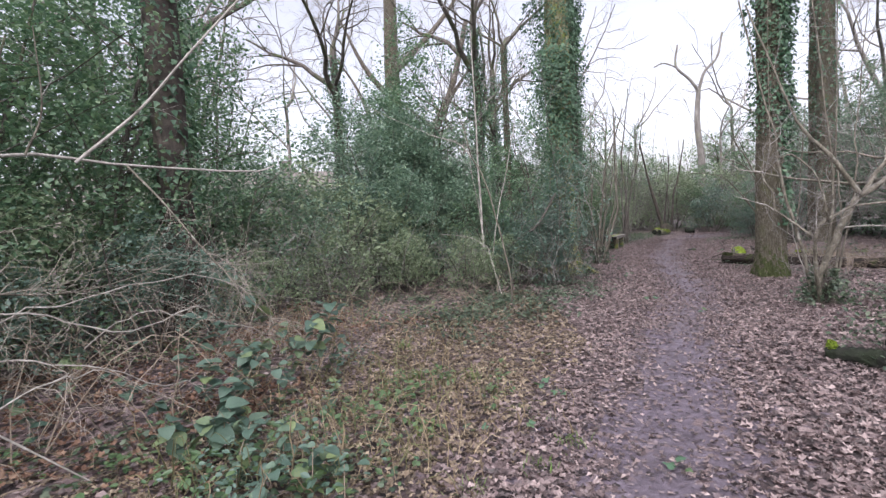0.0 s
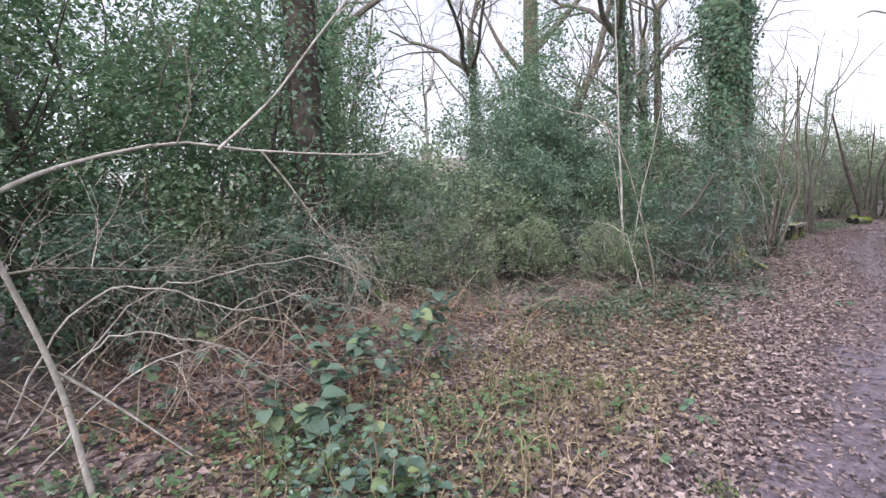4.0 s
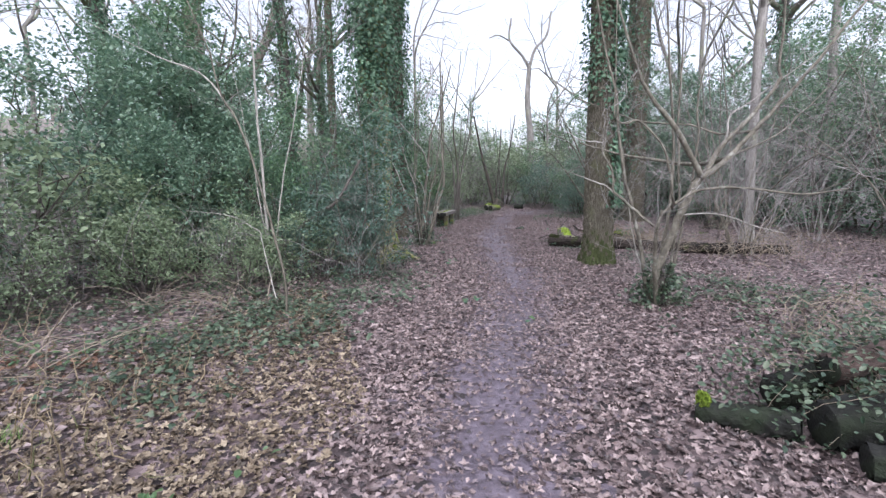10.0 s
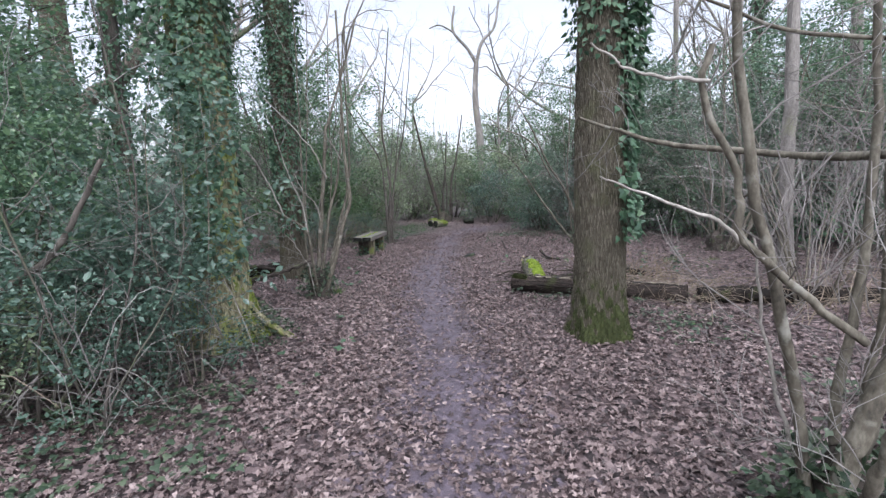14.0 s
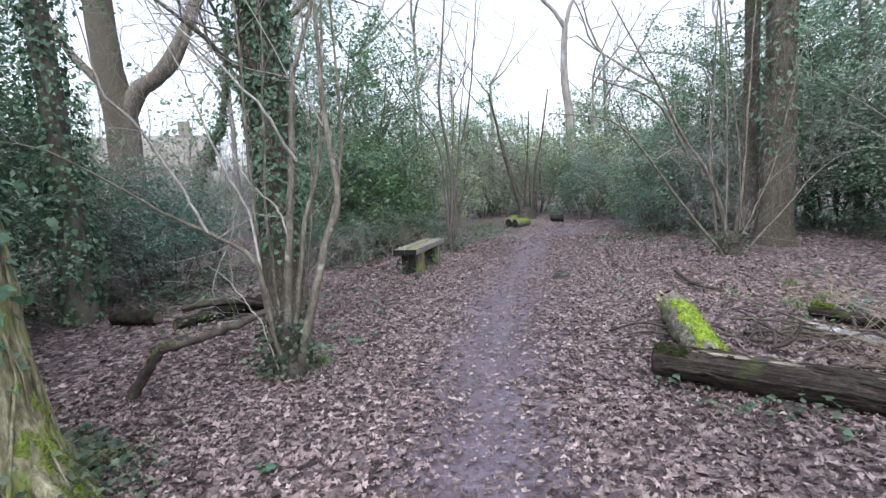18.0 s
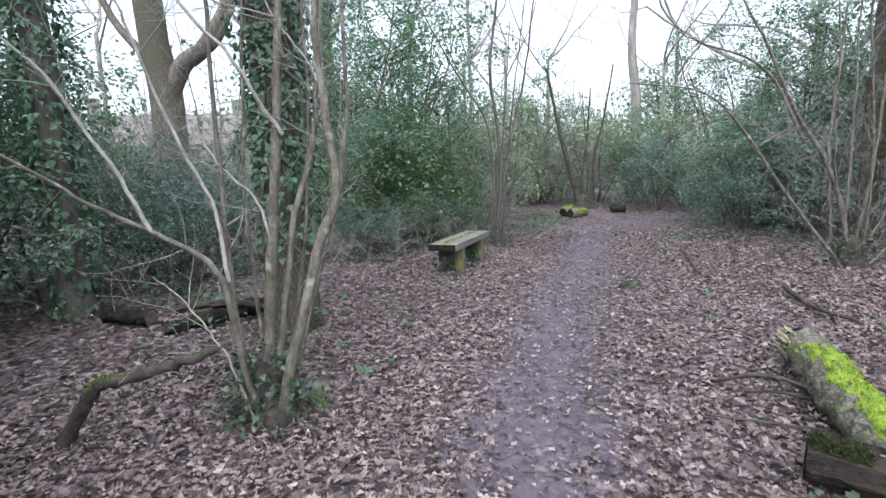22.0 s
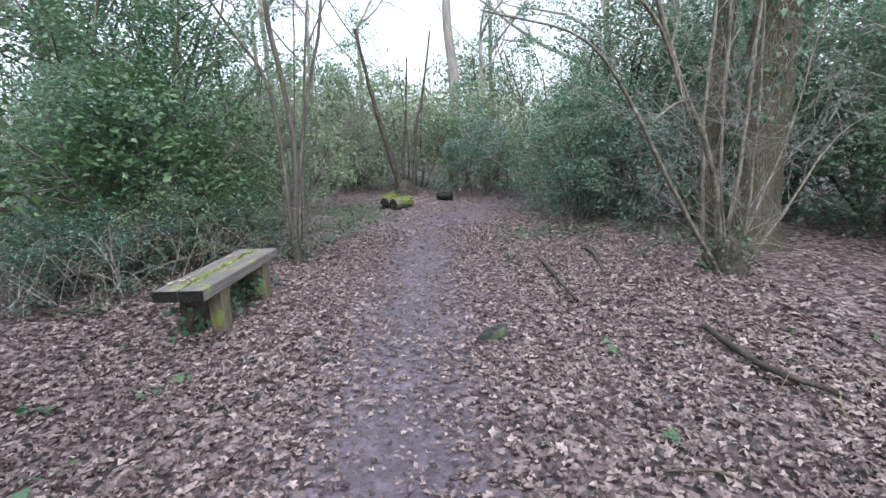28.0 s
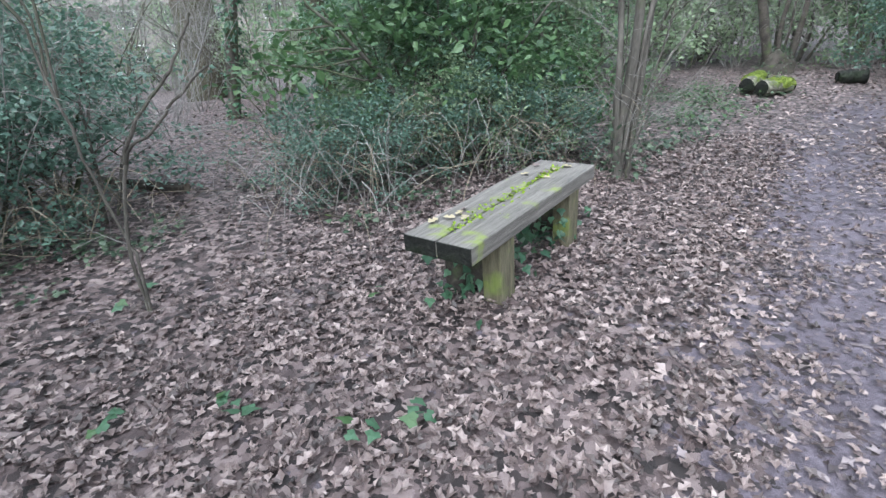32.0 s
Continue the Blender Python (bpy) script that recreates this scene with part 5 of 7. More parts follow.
hazel("sapling", "thin leaning sapling with forked crooked twigs", (3.88, 16.5), (
    (0.015, 0.008, ((3.9, 16.5, 0.3), (4.06, 16.5, 0.86), (4.25, 16.5, 1.0), (4.42, 16.5, 1.15), (4.65, 16.5, 1.3))),
    (0.012, 0.008, ((3.93, 16.5, 0.3), (3.91, 16.5, 0.46), (3.85, 16.5, 0.84), (3.83, 16.5, 1.09), (3.8, 16.5, 1.34), (3.79, 16.5, 1.56), (3.67, 16.49, 1.72), (3.53, 16.49, 1.86))),
    (0.011, 0.007, ((3.79, 16.5, 1.56), (3.71, 16.49, 1.71), (3.64, 16.49, 1.9), (3.54, 16.49, 2.13), (3.48, 16.49, 2.6))),
    (0.01, 0.007, ((3.83, 16.5, 1.2), (3.89, 16.5, 1.59), (3.86, 16.5, 1.83), (3.81, 16.5, 2.02), (3.76, 16.5, 2.15), (3.7, 16.5, 2.5))),
    (0.009, 0.006, ((3.82, 16.5, 1.3), (3.84, 16.5, 1.61), (3.8, 16.5, 1.81), (3.77, 16.5, 2.06), (3.72, 16.5, 2.4))),
    (0.014, 0.007, ((4.06, 16.5, 0.86), (4.13, 16.5, 0.97), (4.28, 16.5, 1.14), (4.45, 16.5, 1.29), (4.55, 16.5, 1.42), (4.62, 16.5, 1.52)))), 5, 0.4, dark_bark)
hazel("birch_sapling", "slender pale stems rising among dark bushes", (0.85, 10.0), (
    (0.036, 0.022, ((0.85, 10.08, 0.5), (0.82, 10.09, 2.13), (0.81, 10.09, 3.03), (0.8, 10.1, 3.7))),
    (0.016, 0.009, ((0.98, 9.58, 0.64), (1.15, 9.52, 1.61), (1.4, 9.42, 2.72), (1.48, 9.39, 3.16))),
    (0.012, 0.006, ((0.84, 9.56, 0.7), (0.75, 9.6, 1.63), (0.66, 9.63, 2.23)))), 7, 0.8, pale_bark)
hazel("birch_sapling", "thin grey-brown stem leaning out of the ivy", (1.08, 7.74), (
    (0.022, 0.012, ((1.06, 7.78, 0.5), (0.89, 7.84, 1.36), (0.71, 7.91, 2.1), (0.53, 7.98, 2.43), (0.46, 8.01, 2.84), (0.39, 8.03, 3.02))),
    (0.013, 0.005, ((0.68, 7.92, 2.15), (0.38, 8.04, 2.62), (0.0, 8.19, 2.79), (-0.24, 8.28, 2.91))),
    (0.01, 0.004, ((0.83, 8.57, 0.74), (0.74, 8.6, 0.92), (0.43, 8.72, 1.08), (-0.05, 8.91, 1.14)))), 6, 0.6, hazel_bark)
hazel("birch_sapling", "slender stems at the edge of the bushes", (2.1, 9.2), (
    (0.015, 0.008, ((2.1, 9.25, 0.2), (2.35, 9.6, 1.5), (2.2, 9.6, 3.0))),
    (0.01, 0.005, ((2.15, 9.2, 0.2), (2.6, 9.3, 1.0), (2.7, 9.4, 1.9))),
    (0.04, 0.022, ((1.3, 9.72, 0.76), (1.46, 9.66, 0.9), (1.82, 9.51, 1.15), (1.99, 9.45, 1.38), (2.22, 9.35, 1.79))),
    (0.012, 0.006, ((2.0, 9.2, 0.2), (1.8, 9.1, 1.3), (1.5, 9.2, 2.6)))), 14, 0.8, dark_bark)

hazel("hazel", "leaning dark stems at the path's bend, ivy round their foot", (12.06, 26.0), (
    (0.15, 0.09, ((11.83, 26.0, 0.32), (11.46, 26.0, 1.69), (11.24, 25.98, 2.35), (11.03, 25.97, 3.23))),
    (0.08, 0.05, ((12.03, 26.0, 0.44), (12.0, 26.0, 0.86), (12.13, 26.0, 1.91), (12.18, 26.0, 2.54))),
    (0.1, 0.06, ((12.3, 26.0, 0.29), (12.41, 26.0, 0.96), (12.49, 26.0, 2.01), (12.68, 26.0, 2.63), (12.83, 26.0, 3.35))),
    (0.04, 0.02, ((12.2, 26.1, 0.3), (12.3, 26.2, 1.5), (12.2, 26.3, 3.0)))), 8, 1.0, dark_wood, 900, "", 0.3)

t = thing("holly_sapling", (2.6, 9.9, 0), "young holly with blue-green sprays hanging over the path's edge", "holly")
levels = {0: [], 1: []}
for k in range(5):
    a = 1.25 * k + 0.4
    grow(levels, (0.05 * math.cos(a), 0.05 * math.sin(a), -0.05), (0.16 * math.cos(a), 0.16 * math.sin(a), 1), 2.9 * rng.uniform(0.75, 1.0), 0.008, 0, 1, 0.2, 0.1, (12,), 0.9, 0.24)
for pts, r in levels[0]:
    one = Bag()
    one.tube(pts, r, 6)
    part("stem", one, hazel_bark, t)
tagged(part("twig_spray", line_bag(levels[1], 3), hazel_bark, t), kind="stuff")
tips = np.array([pts[k] for pts, r in levels[1] for k in (-1, -2) if pts[-1][2] > 0.9])
bag = Bag()
leaf_cloud(bag, tips, 15, 0.09, 0.06, FOLDED)
part("foliage", bag, blue_holly_leaf, t, smooth=False)

hazel("dead_branch", "crooked pale dead branch reaching out of a holly", (2.9, 15.6), (
    (0.012, 0.005, ((3.0, 15.6, 0.9), (3.4, 15.6, 1.12), (3.61, 15.62, 1.17), (3.75, 15.62, 1.11), (3.83, 15.63, 1.07), (3.9, 15.63, 0.99))),
    (0.008, 0.003, ((3.83, 15.63, 1.07), (3.92, 15.63, 1.15), (3.95, 15.63, 1.22), (3.92, 15.63, 1.3), (3.84, 15.63, 1.4))),
    (0.014, 0.005, ((2.95, 15.6, 0.4), (3.2, 15.7, 0.9), (3.3, 15.75, 1.3), (3.6, 15.8, 1.7)))), 5, 0.35, pale_bark)

# bare branches at the start of the walk
t = thing("leaning_branch", (-2.28, 2.22, 0), "pale bare branch leaning out of the undergrowth", "branch")
b0, l0 = tapered(np.array(((-2.28, 2.22, -0.02), (-2.37, 2.18, 0.64), (-2.39, 2.05, 1.14), (-2.34, 1.87, 1.51), (-2.2, 1.5, 1.62))) - np.array((-2.28, 2.22, 0)), 0.017, 0.01)
part("stem", b0, pale_bark, t)
b1, l1 = tapered(np.array(((-2.4, 2.19, 0.74), (-2.29, 2.37, 0.51), (-2.04, 2.61, 0.12))) - np.array((-2.28, 2.22, 0)), 0.009, 0.004)
part("side_branch", b1, pale_bark, t)
t = thing("dead_branches", (-4.0, 3.6, 0), "long dead grey branches hanging over brushwood", "branch")
o = np.array((-4.0, 3.6, 0))
lines = []
for name, r0, r1, pts in (("bough", 0.03, 0.007, ((-4.3, 1.6, -0.1), (-4.25, 2.3, 1.2), (-4.2, 3.07, 1.72), (-4.25, 3.79, 2.03), (-4, 4.73, 2.29), (-3.47, 5.29, 2.22), (-2.36, 6.03, 2.15), (-2.09, 6.21, 2.23))),
                          ("branch", 0.012, 0.005, ((-3.86, 4.59, 2.26), (-3.7, 4.64, 2.68), (-3.62, 4.54, 3.4))),
                          ("branch", 0.017, 0.011, ((-3.65, 4.93, 2.21), (-3.21, 5.35, 2.8), (-2.78, 5.61, 3.43), (-2.2, 5.9, 4.2))),
                          ("branch", 0.013, 0.004, ((-3.36, 5.29, 2.19), (-2.94, 5.13, 1.8), (-2.47, 4.97, 1.28), (-2.1, 4.95, 0.85), (-1.57, 4.9, 0.22))),
                          ("branch", 0.012, 0.004, ((-3.9, 1.9, 1.0), (-3.27, 2.55, 1.19), (-3.14, 3.07, 1.15), (-2.83, 3.69, 1.05), (-2.43, 4.27, 1.17))),
                          ("branch", 0.012, 0.009, ((-3.79, 2.4, 1.5), (-3.73, 2.79, 2.32), (-3.68, 2.85, 2.8), (-3.75, 2.7, 3.6)))):
    b0, l0 = tapered(np.array(pts) - o, r0, r1, 18)
    lines.append(l0)
    part(name, b0, pale_bark if r0 > 0.014 else hazel_bark, t)
tagged(part("twig_spray", twiggy(lines[3:4], 40, 0.8, 0.0032, 1, -0.5), pale_twig, t), kind="stuff")
tagged(part("side_twig_spray", twiggy(lines[4:5], 34, 0.8, 0.003, 1, -0.2), pale_twig, t), kind="stuff")
tagged(part("fine_twig_spray", twiggy(lines[:3], 7, 0.5, 0.004), twig_bark, t), kind="stuff")


t = thing("dead_branches", (-2.8, 3.2, 0), "crooked pale dead branches sweeping over dead bracken", "branch")
o = np.array((-2.8, 3.2, 0))
lines = []
for r0, pts in ((0.01, ((-3.7, 2.7, 0.1), (-3.3, 2.95, 0.85), (-2.9, 3.25, 1.0), (-2.5, 3.7, 0.72), (-2.1, 4.3, 0.82))), (0.008, ((-3.4, 2.5, 0.05), (-3.0, 2.8, 0.62), (-2.7, 3.05, 0.72), (-2.3, 3.3, 0.5), (-1.9, 3.9, 0.15))),
                (0.009, ((-4.0, 3.3, 0.1), (-3.5, 3.6, 0.8), (-3.0, 3.9, 0.95), (-2.4, 4.5, 1.05), (-1.9, 4.9, 0.8))), (0.007, ((-3.0, 2.4, 0.02), (-2.65, 2.8, 0.5), (-2.4, 3.3, 0.52), (-2.3, 3.8, 0.05))),
                (0.007, ((-3.6, 4.2, 0.1), (-3.0, 4.5, 0.7), (-2.4, 4.7, 0.6), (-1.7, 5.2, 0.25)))):
    p = curve(np.array(pts) - o, 22) + np.vstack([np.zeros((1, 3)), rng.normal(0, 0.014, (21, 3))])
    b0 = Bag()
    b0.tube(p, np.linspace(r0, r0 * 0.4, 22), 6, 0.15)
    part("branch", b0, pale_bark, t)
    lines.append(p)
tagged(part("twig_spray", twiggy(lines, 11, 0.55, 0.0028, 1, 0.0), pale_twig, t), kind="stuff")


# ---- brushwood, ivy carpets, dry stems and weeds ----
def tangle(name, label, spots, count, length, mat, category="brushwood", arch=0.6):
    """Arching thin canes and dead sticks over patches (x, y, reach, height)."""
    bag = Bag()
    for x, y, reach, tall in spots:
        for _ in range(count):
            p = np.array([x + rng.normal(0, reach * 0.5), y + rng.normal(0, reach * 0.5), 0])
            p[2] = float(height(p[0], p[1])) + rng.random() * tall * 0.35
            a = rng.random() * 6.28
            n = 7
            s = np.linspace(0, 1, n)
            ln = length * rng.uniform(0.4, 1.2)
            pts = p + np.stack([math.cos(a) * s * ln, math.sin(a) * s * ln, tall * arch * rng.uniform(0.2, 1.2) * np.sin(np.pi * s * rng.uniform(0.5, 1.0))], -1) + np.cumsum(rng.normal(0, 0.021, (n, 3)), axis=0)
            pts[:, 2] = np.maximum(pts[:, 2], 0.01)
            bag.tube(pts, np.linspace(rng.uniform(0.0025, 0.006), 0.0015, n), 3)
    return tagged(part(name, bag, mat, smooth=False), label, category, kind="stuff")


tangle("brushwood", "tangle of thin dry twigs and bramble canes", ((-2.6, 3.4, 1.0, 0.9), (-3.2, 4.4, 1.1, 1.0), (-2.0, 5.2, 0.9, 0.7), (-1.2, 6.6, 0.9, 0.6), (-3.4, 6.4, 1.2, 0.9), (0.0, 8.2, 0.9, 0.5), (-4.0, 2.6, 1.0, 1.1)), 38, 1.0, dry_twig)
# added twigs that stand in for pale haze over the dark hollies
tangle("hedge_twigs", "grey bare twigs added in front of the dark hollies as a light haze", ((-2.4, 8.2, 0.9, 1.7), (-1.3, 9.3, 0.9, 1.6), (0.2, 9.7, 0.8, 1.5), (-3.5, 7.0, 0.9, 1.5)), 42, 1.0, twig_bark)
tangle("bramble_canes", "low brambles and twigs beside the path", ((8.2, 10.7, 0.4, 0.2), (8.6, 10.0, 0.6, 0.3), (4.9, 3.6, 0.6, 0.5), (4.5, 4.0, 0.5, 0.5), (5.6, 4.6, 0.8, 0.5), (7.0, 5.6, 1.0, 0.4), (8.6, 8.6, 0.9, 0.6), (9.6, 8.2, 0.9, 0.7), (8.0, 9.9, 0.6, 0.3), (9.3, 11.3, 0.9, 0.4)), 62, 0.8, dry_twig)
tangle("understorey_twigs", "bare twigs under the bushes behind the bench", ((5.0, 18.6, 0.9, 0.9), (4.2, 19.0, 0.8, 0.8), (6.2, 19.4, 0.8, 0.9), (2.2, 17.6, 0.8, 0.7), (0.8, 16.4, 1.0, 0.7), (1.2, 10.8, 0.8, 0.9)), 70, 0.9, dry_twig)
tangle("understorey_twigs", "thin grey twigs among the holly by the path", ((1.9, 9.4, 0.6, 1.2), (2.4, 10.0, 0.5, 1.2), (5.0, 18.3, 0.7, 1.0), (5.9, 18.9, 0.6, 1.0), (4.3, 18.0, 0.6, 0.8)), 34, 0.8, twig_bark)
tangle("dry_stems", "dry yellow grass and weed stems", ((-0.6, 4.6, 0.9, 0.25), (-1.3, 3.6, 0.8, 0.3), (-0.2, 5.8, 0.8, 0.22), (-1.6, 7.0, 0.9, 0.3), (0.2, 3.4, 0.5, 0.15), (-1.6, 5.6, 0.9, 0.4), (-0.6, 2.6, 0.7, 0.25), (8.9, 11.2, 0.5, 0.2), (9.6, 12.6, 0.8, 0.25)), 36, 0.2, straw, "dry grass", 1.0)


def carpet(name, label, spots, density, size, mat, lift=0.1, shape=IVY_LOBES):
    bag = Bag()
    for x, y, a, b in spots:
        n = int(density * a * b)
        mid = np.stack([x + rng.normal(0, a * 0.45, n // 16 + 1), y + rng.normal(0, b * 0.45, n // 16 + 1)], -1)
        p = mid[rng.integers(0, len(mid), n)] + rng.normal(0, 0.09, (n, 2))
        o = off_path(p[:, 0], p[:, 1])
        p = p[(o > 1.1) & (rng.random(n) < np.clip(o - 0.7, 0, 1))]
        n = len(p)
        q = np.column_stack([p, height(p[:, 0], p[:, 1]) + 0.02 + lift * rng.random(n)])
        bag.scatter(shape, q, loose_turns(n, 0.35), size * rng.uniform(0.5, 1.3, n))
    return tagged(part(name, bag, mat, smooth=False), label, "ground cover", kind="stuff")


carpet("ground_ivy", "dark ivy creeping over the ground", ((0.9, 7.6, 1.5, 1.0), (2.0, 8.5, 1.4, 1.0), (2.7, 9.5, 0.8, 0.8), (0.2, 6.9, 1.2, 0.8), (-0.5, 8.2, 1.8, 1.6), (1.0, 9.4, 1.6, 1.4), (6.6, 6.9, 0.9, 1.0), (7.2, 9.2, 0.8, 0.7), (5.9, 5.2, 0.8, 1.0), (6.6, 11.2, 0.5, 0.5),
                                                           (8.3, 20.2, 1.3, 0.9), (7.9, 19.6, 0.8, 0.5), (11.2, 18.2, 2.0, 1.2), (12.6, 16.8, 1.6, 1.2), (9.3, 17.3, 0.6, 0.8), (3.0, 17.3, 0.8, 0.7), (2.5, 10.9, 0.8, 0.8), (-2.2, 1.9, 1.2, 1.4), (-0.9, 2.5, 0.9, 0.8), (-1.9, 3.4, 1.0, 0.8), (3.6, 19.6, 1.2, 1.2), (5.0, 18.2, 0.9, 0.6), (2.6, 16.2, 0.8, 0.8), (0.4, 6.3, 1.2, 0.8), (1.5, 7.9, 1.2, 0.9), (1.0, 7.0, 1.4, 1.0), (6.9, 6.2, 0.9, 0.9), (2.0, 17.2, 1.0, 0.8), (2.4, 16.0, 0.9, 0.8), (7.06, 10.9, 0.3, 0.3), (7.3, 10.55, 0.35, 0.3), (8.3, 21.2, 1.6, 1.3), (9.2, 22.8, 1.6, 1.2)), 400, 0.047, ground_ivy_leaf)
carpet("dead_bracken", "rust-brown dead bracken and leaves under the twigs", ((-2.6, 4.6, 1.2, 1.0), (-3.1, 3.4, 1.2, 1.2), (-1.8, 5.6, 1.0, 0.9), (-2.0, 3.7, 1.0, 1.0), (-3.8, 4.6, 1.2, 1.2), (-1.4, 6.4, 1.2, 0.8), (-2.7, 6.2, 1.2, 1.0), (-2.1, 7.2, 1.0, 0.7)), 330, 0.07, rust_leaf, 0.1, star_leaf(0.5, 31))
tangle("thin_grass", "thin olive grass and weed stems among dead leaves", ((-0.9, 3.2, 0.6, 0.25), (-0.6, 3.9, 0.6, 0.22), (-0.9, 4.7, 0.7, 0.22), (-0.3, 2.7, 0.5, 0.2), (-1.5, 2.7, 0.6, 0.25), (0.2, 3.8, 0.5, 0.14), (-1.3, 5.3, 0.7, 0.2), (-0.2, 4.9, 0.6, 0.16)), 22, 0.16, olive_grass, "grass", 1.1)
carpet("silvery_weeds", "low grey-green leafy weeds", ((-1.15, 2.75, 0.4, 0.35), (-0.85, 2.5, 0.4, 0.3), (-1.0, 4.9, 0.3, 0.3)), 900, 0.05, blue_holly_leaf, 0.24, FOLDED)
carpet("green_weeds", "small fresh green weeds among the leaves", ((-1.2, 6.8, 1.2, 0.8), (-0.3, 7.2, 1.0, 0.7), (-2.0, 5.2, 1.0, 0.8), (-2.6, 7.2, 1.0, 0.6), (0.45, 3.5, 0.5, 0.5), (-0.5, 3.1, 0.9, 0.8), (-2.4, 2.4, 1.0, 1.0), (0.6, 2.7, 0.5, 0.4), (-1.4, 2.6, 1.0, 0.8), (-0.9, 2.2, 0.9, 0.7), (-1.9, 3.2, 0.9, 0.9), (0.5, 3.4, 0.8, 1.2), (0.45, 3.0, 0.9, 0.9), (0.3, 4.1, 0.7, 0.8), (-0.6, 2.4, 1.0, 0.6), (-0.4, 3.6, 0.9, 0.7), (-1.0, 3.4, 0.9, 0.7), (-2.6, 3.0, 1.2, 0.8), (-3.4, 6.0, 1.2, 0.9), (9.0, 22.0, 2.2, 1.8), (8.4, 21.0, 2.0, 1.6), (9.4, 23.2, 2.0, 1.6), (10.6, 24.2, 1.0, 0.6), (9.3, 12.7, 0.6, 0.6), (10.4, 12.0, 0.6, 0.6), (3.2, 15.4, 0.6, 0.6), (3.5, 14.6, 0.7, 0.7), (9.0, 11.6, 0.6, 0.6)), 170, 0.055, light_leaf, 0.14, FOLDED)


# ---- fallen wood ----
def log(name, label, p0, p1, r, bark, sag=0.0, taper=0.9, rough=0.14, mossy=None, ends=cut_wood, n=22, sides=20, coat=moss):
    """A log between two points of its axis, with cut ends and a coat of moss where asked (from, to, half width in radians)."""
    w0, w1 = np.array(p0, float), np.array(p1, float)
    way = w1 - w0
    long = float(np.linalg.norm(way))
    t = thing(name, w0, label, "log")
    t.rotation_euler = (0, -math.asin(way[2] / long), math.atan2(way[1], way[0]))
    base, p0, p1 = np.zeros(3), np.zeros(3), np.array([long, 0, 0])
    s = np.linspace(0, 1, n)
    pts = p1 * s[:, None]
    pts[:, 2] += sag * np.sin(np.pi * s)
    pts[:, 1] += 0.02 * np.sin(5 * s + w0[0])
    rad = r * (1 + (taper - 1) * s) * (1 + 0.05 * np.sin(9 * s + r * 40))
    bag = Bag()
    bag.tube(pts, rad, sides, rough)
    part("bark", bag, bark, t)
    ax = unit(p1 - p0)
    for q, rr, sign in ((pts[0], rad[0], -1), (pts[-1], rad[-1], 1)):
        cap = Bag()
        c = q + ax * sign * np.array([[0.0], [0.006], [0.008], [0.008]])
        cap.tube(c, [rr * 1.0, rr * 0.94, rr * 0.5, 0.001], sides, 0.04)
        part("cut_end", cap, ends, t)
    if mossy:
        a, b, half, shift = (*mossy, 0.0)[:4]
        side = unit(np.cross(ax, np.array([0, 0, 1.0])))
        upv = np.cross(side, ax)
        u, w = np.meshgrid(np.linspace(a, b, 40), np.linspace(-1, 1, 18), indexing="ij")
        edge = np.clip(np.minimum(np.minimum(u - a, b - u) / (b - a) * 7, (1 - np.abs(w)) * 3), 0, 1)
        lump = 0.012 + 0.012 * np.sin(31 * u + 6 * w) * np.sin(9 * w + 13 * u) + 0.012 * np.sin(17 * u - 5 * w + 2) * np.sin(21 * u + 7 * w) + rng.normal(0, 0.004, u.shape)
        hgt = np.interp(u, s, rad) + np.where(edge > 0, lump * edge, 0) - 0.012 * (1 - edge)
        ang = w * half + shift + 0.15 * np.sin(12 * u)
        axis = (p0 - base) + (p1 - p0) * u[..., None]
        axis[..., 2] += sag * np.sin(np.pi * u)
        v = axis + hgt[..., None] * (np.cos(ang)[..., None] * upv + np.sin(ang)[..., None] * side)
        i, j = np.meshgrid(np.arange(39), np.arange(17), indexing="ij")
        q = i * 18 + j
        bag = Bag()
        bag.add(v.reshape(-1, 3), np.stack([q, q + 18, q + 19, q + 1], -1).reshape(-1, 4))
        m = 2600
        ui, wi = rng.uniform(0.04, 0.96, m), rng.uniform(-0.9, 0.9, m)
        ii, jj = (ui * 39).astype(int), ((wi + 1) / 2 * 17).astype(int)
        nrm = np.cos(wi * half + shift)[:, None] * upv + np.sin(wi * half + shift)[:, None] * side
        bag.scatter(KITE, v[ii, jj] + rng.normal(0, 0.006, (m, 3)), turns(nrm + rng.normal(0, 0.6, (m, 3)), rng.normal(0, 1, (m, 3))), rng.uniform(0.008, 0.02, m))
        part("moss", bag, coat, t, "bright yellow-green moss" if coat is moss else "dull olive moss", smooth=True)
    return t


split_log = log("fallen_log", "dark weathered split log lying beside the path, mossy on top", (6.7, 11.53, 0.11), (8.15, 9.75, 0.1), 0.118, rotten_wood, 0, 0.95, 0.24, (0.0, 0.1, 0.35, 0.3), charred_wood, 60, 30, coat=dark_moss)
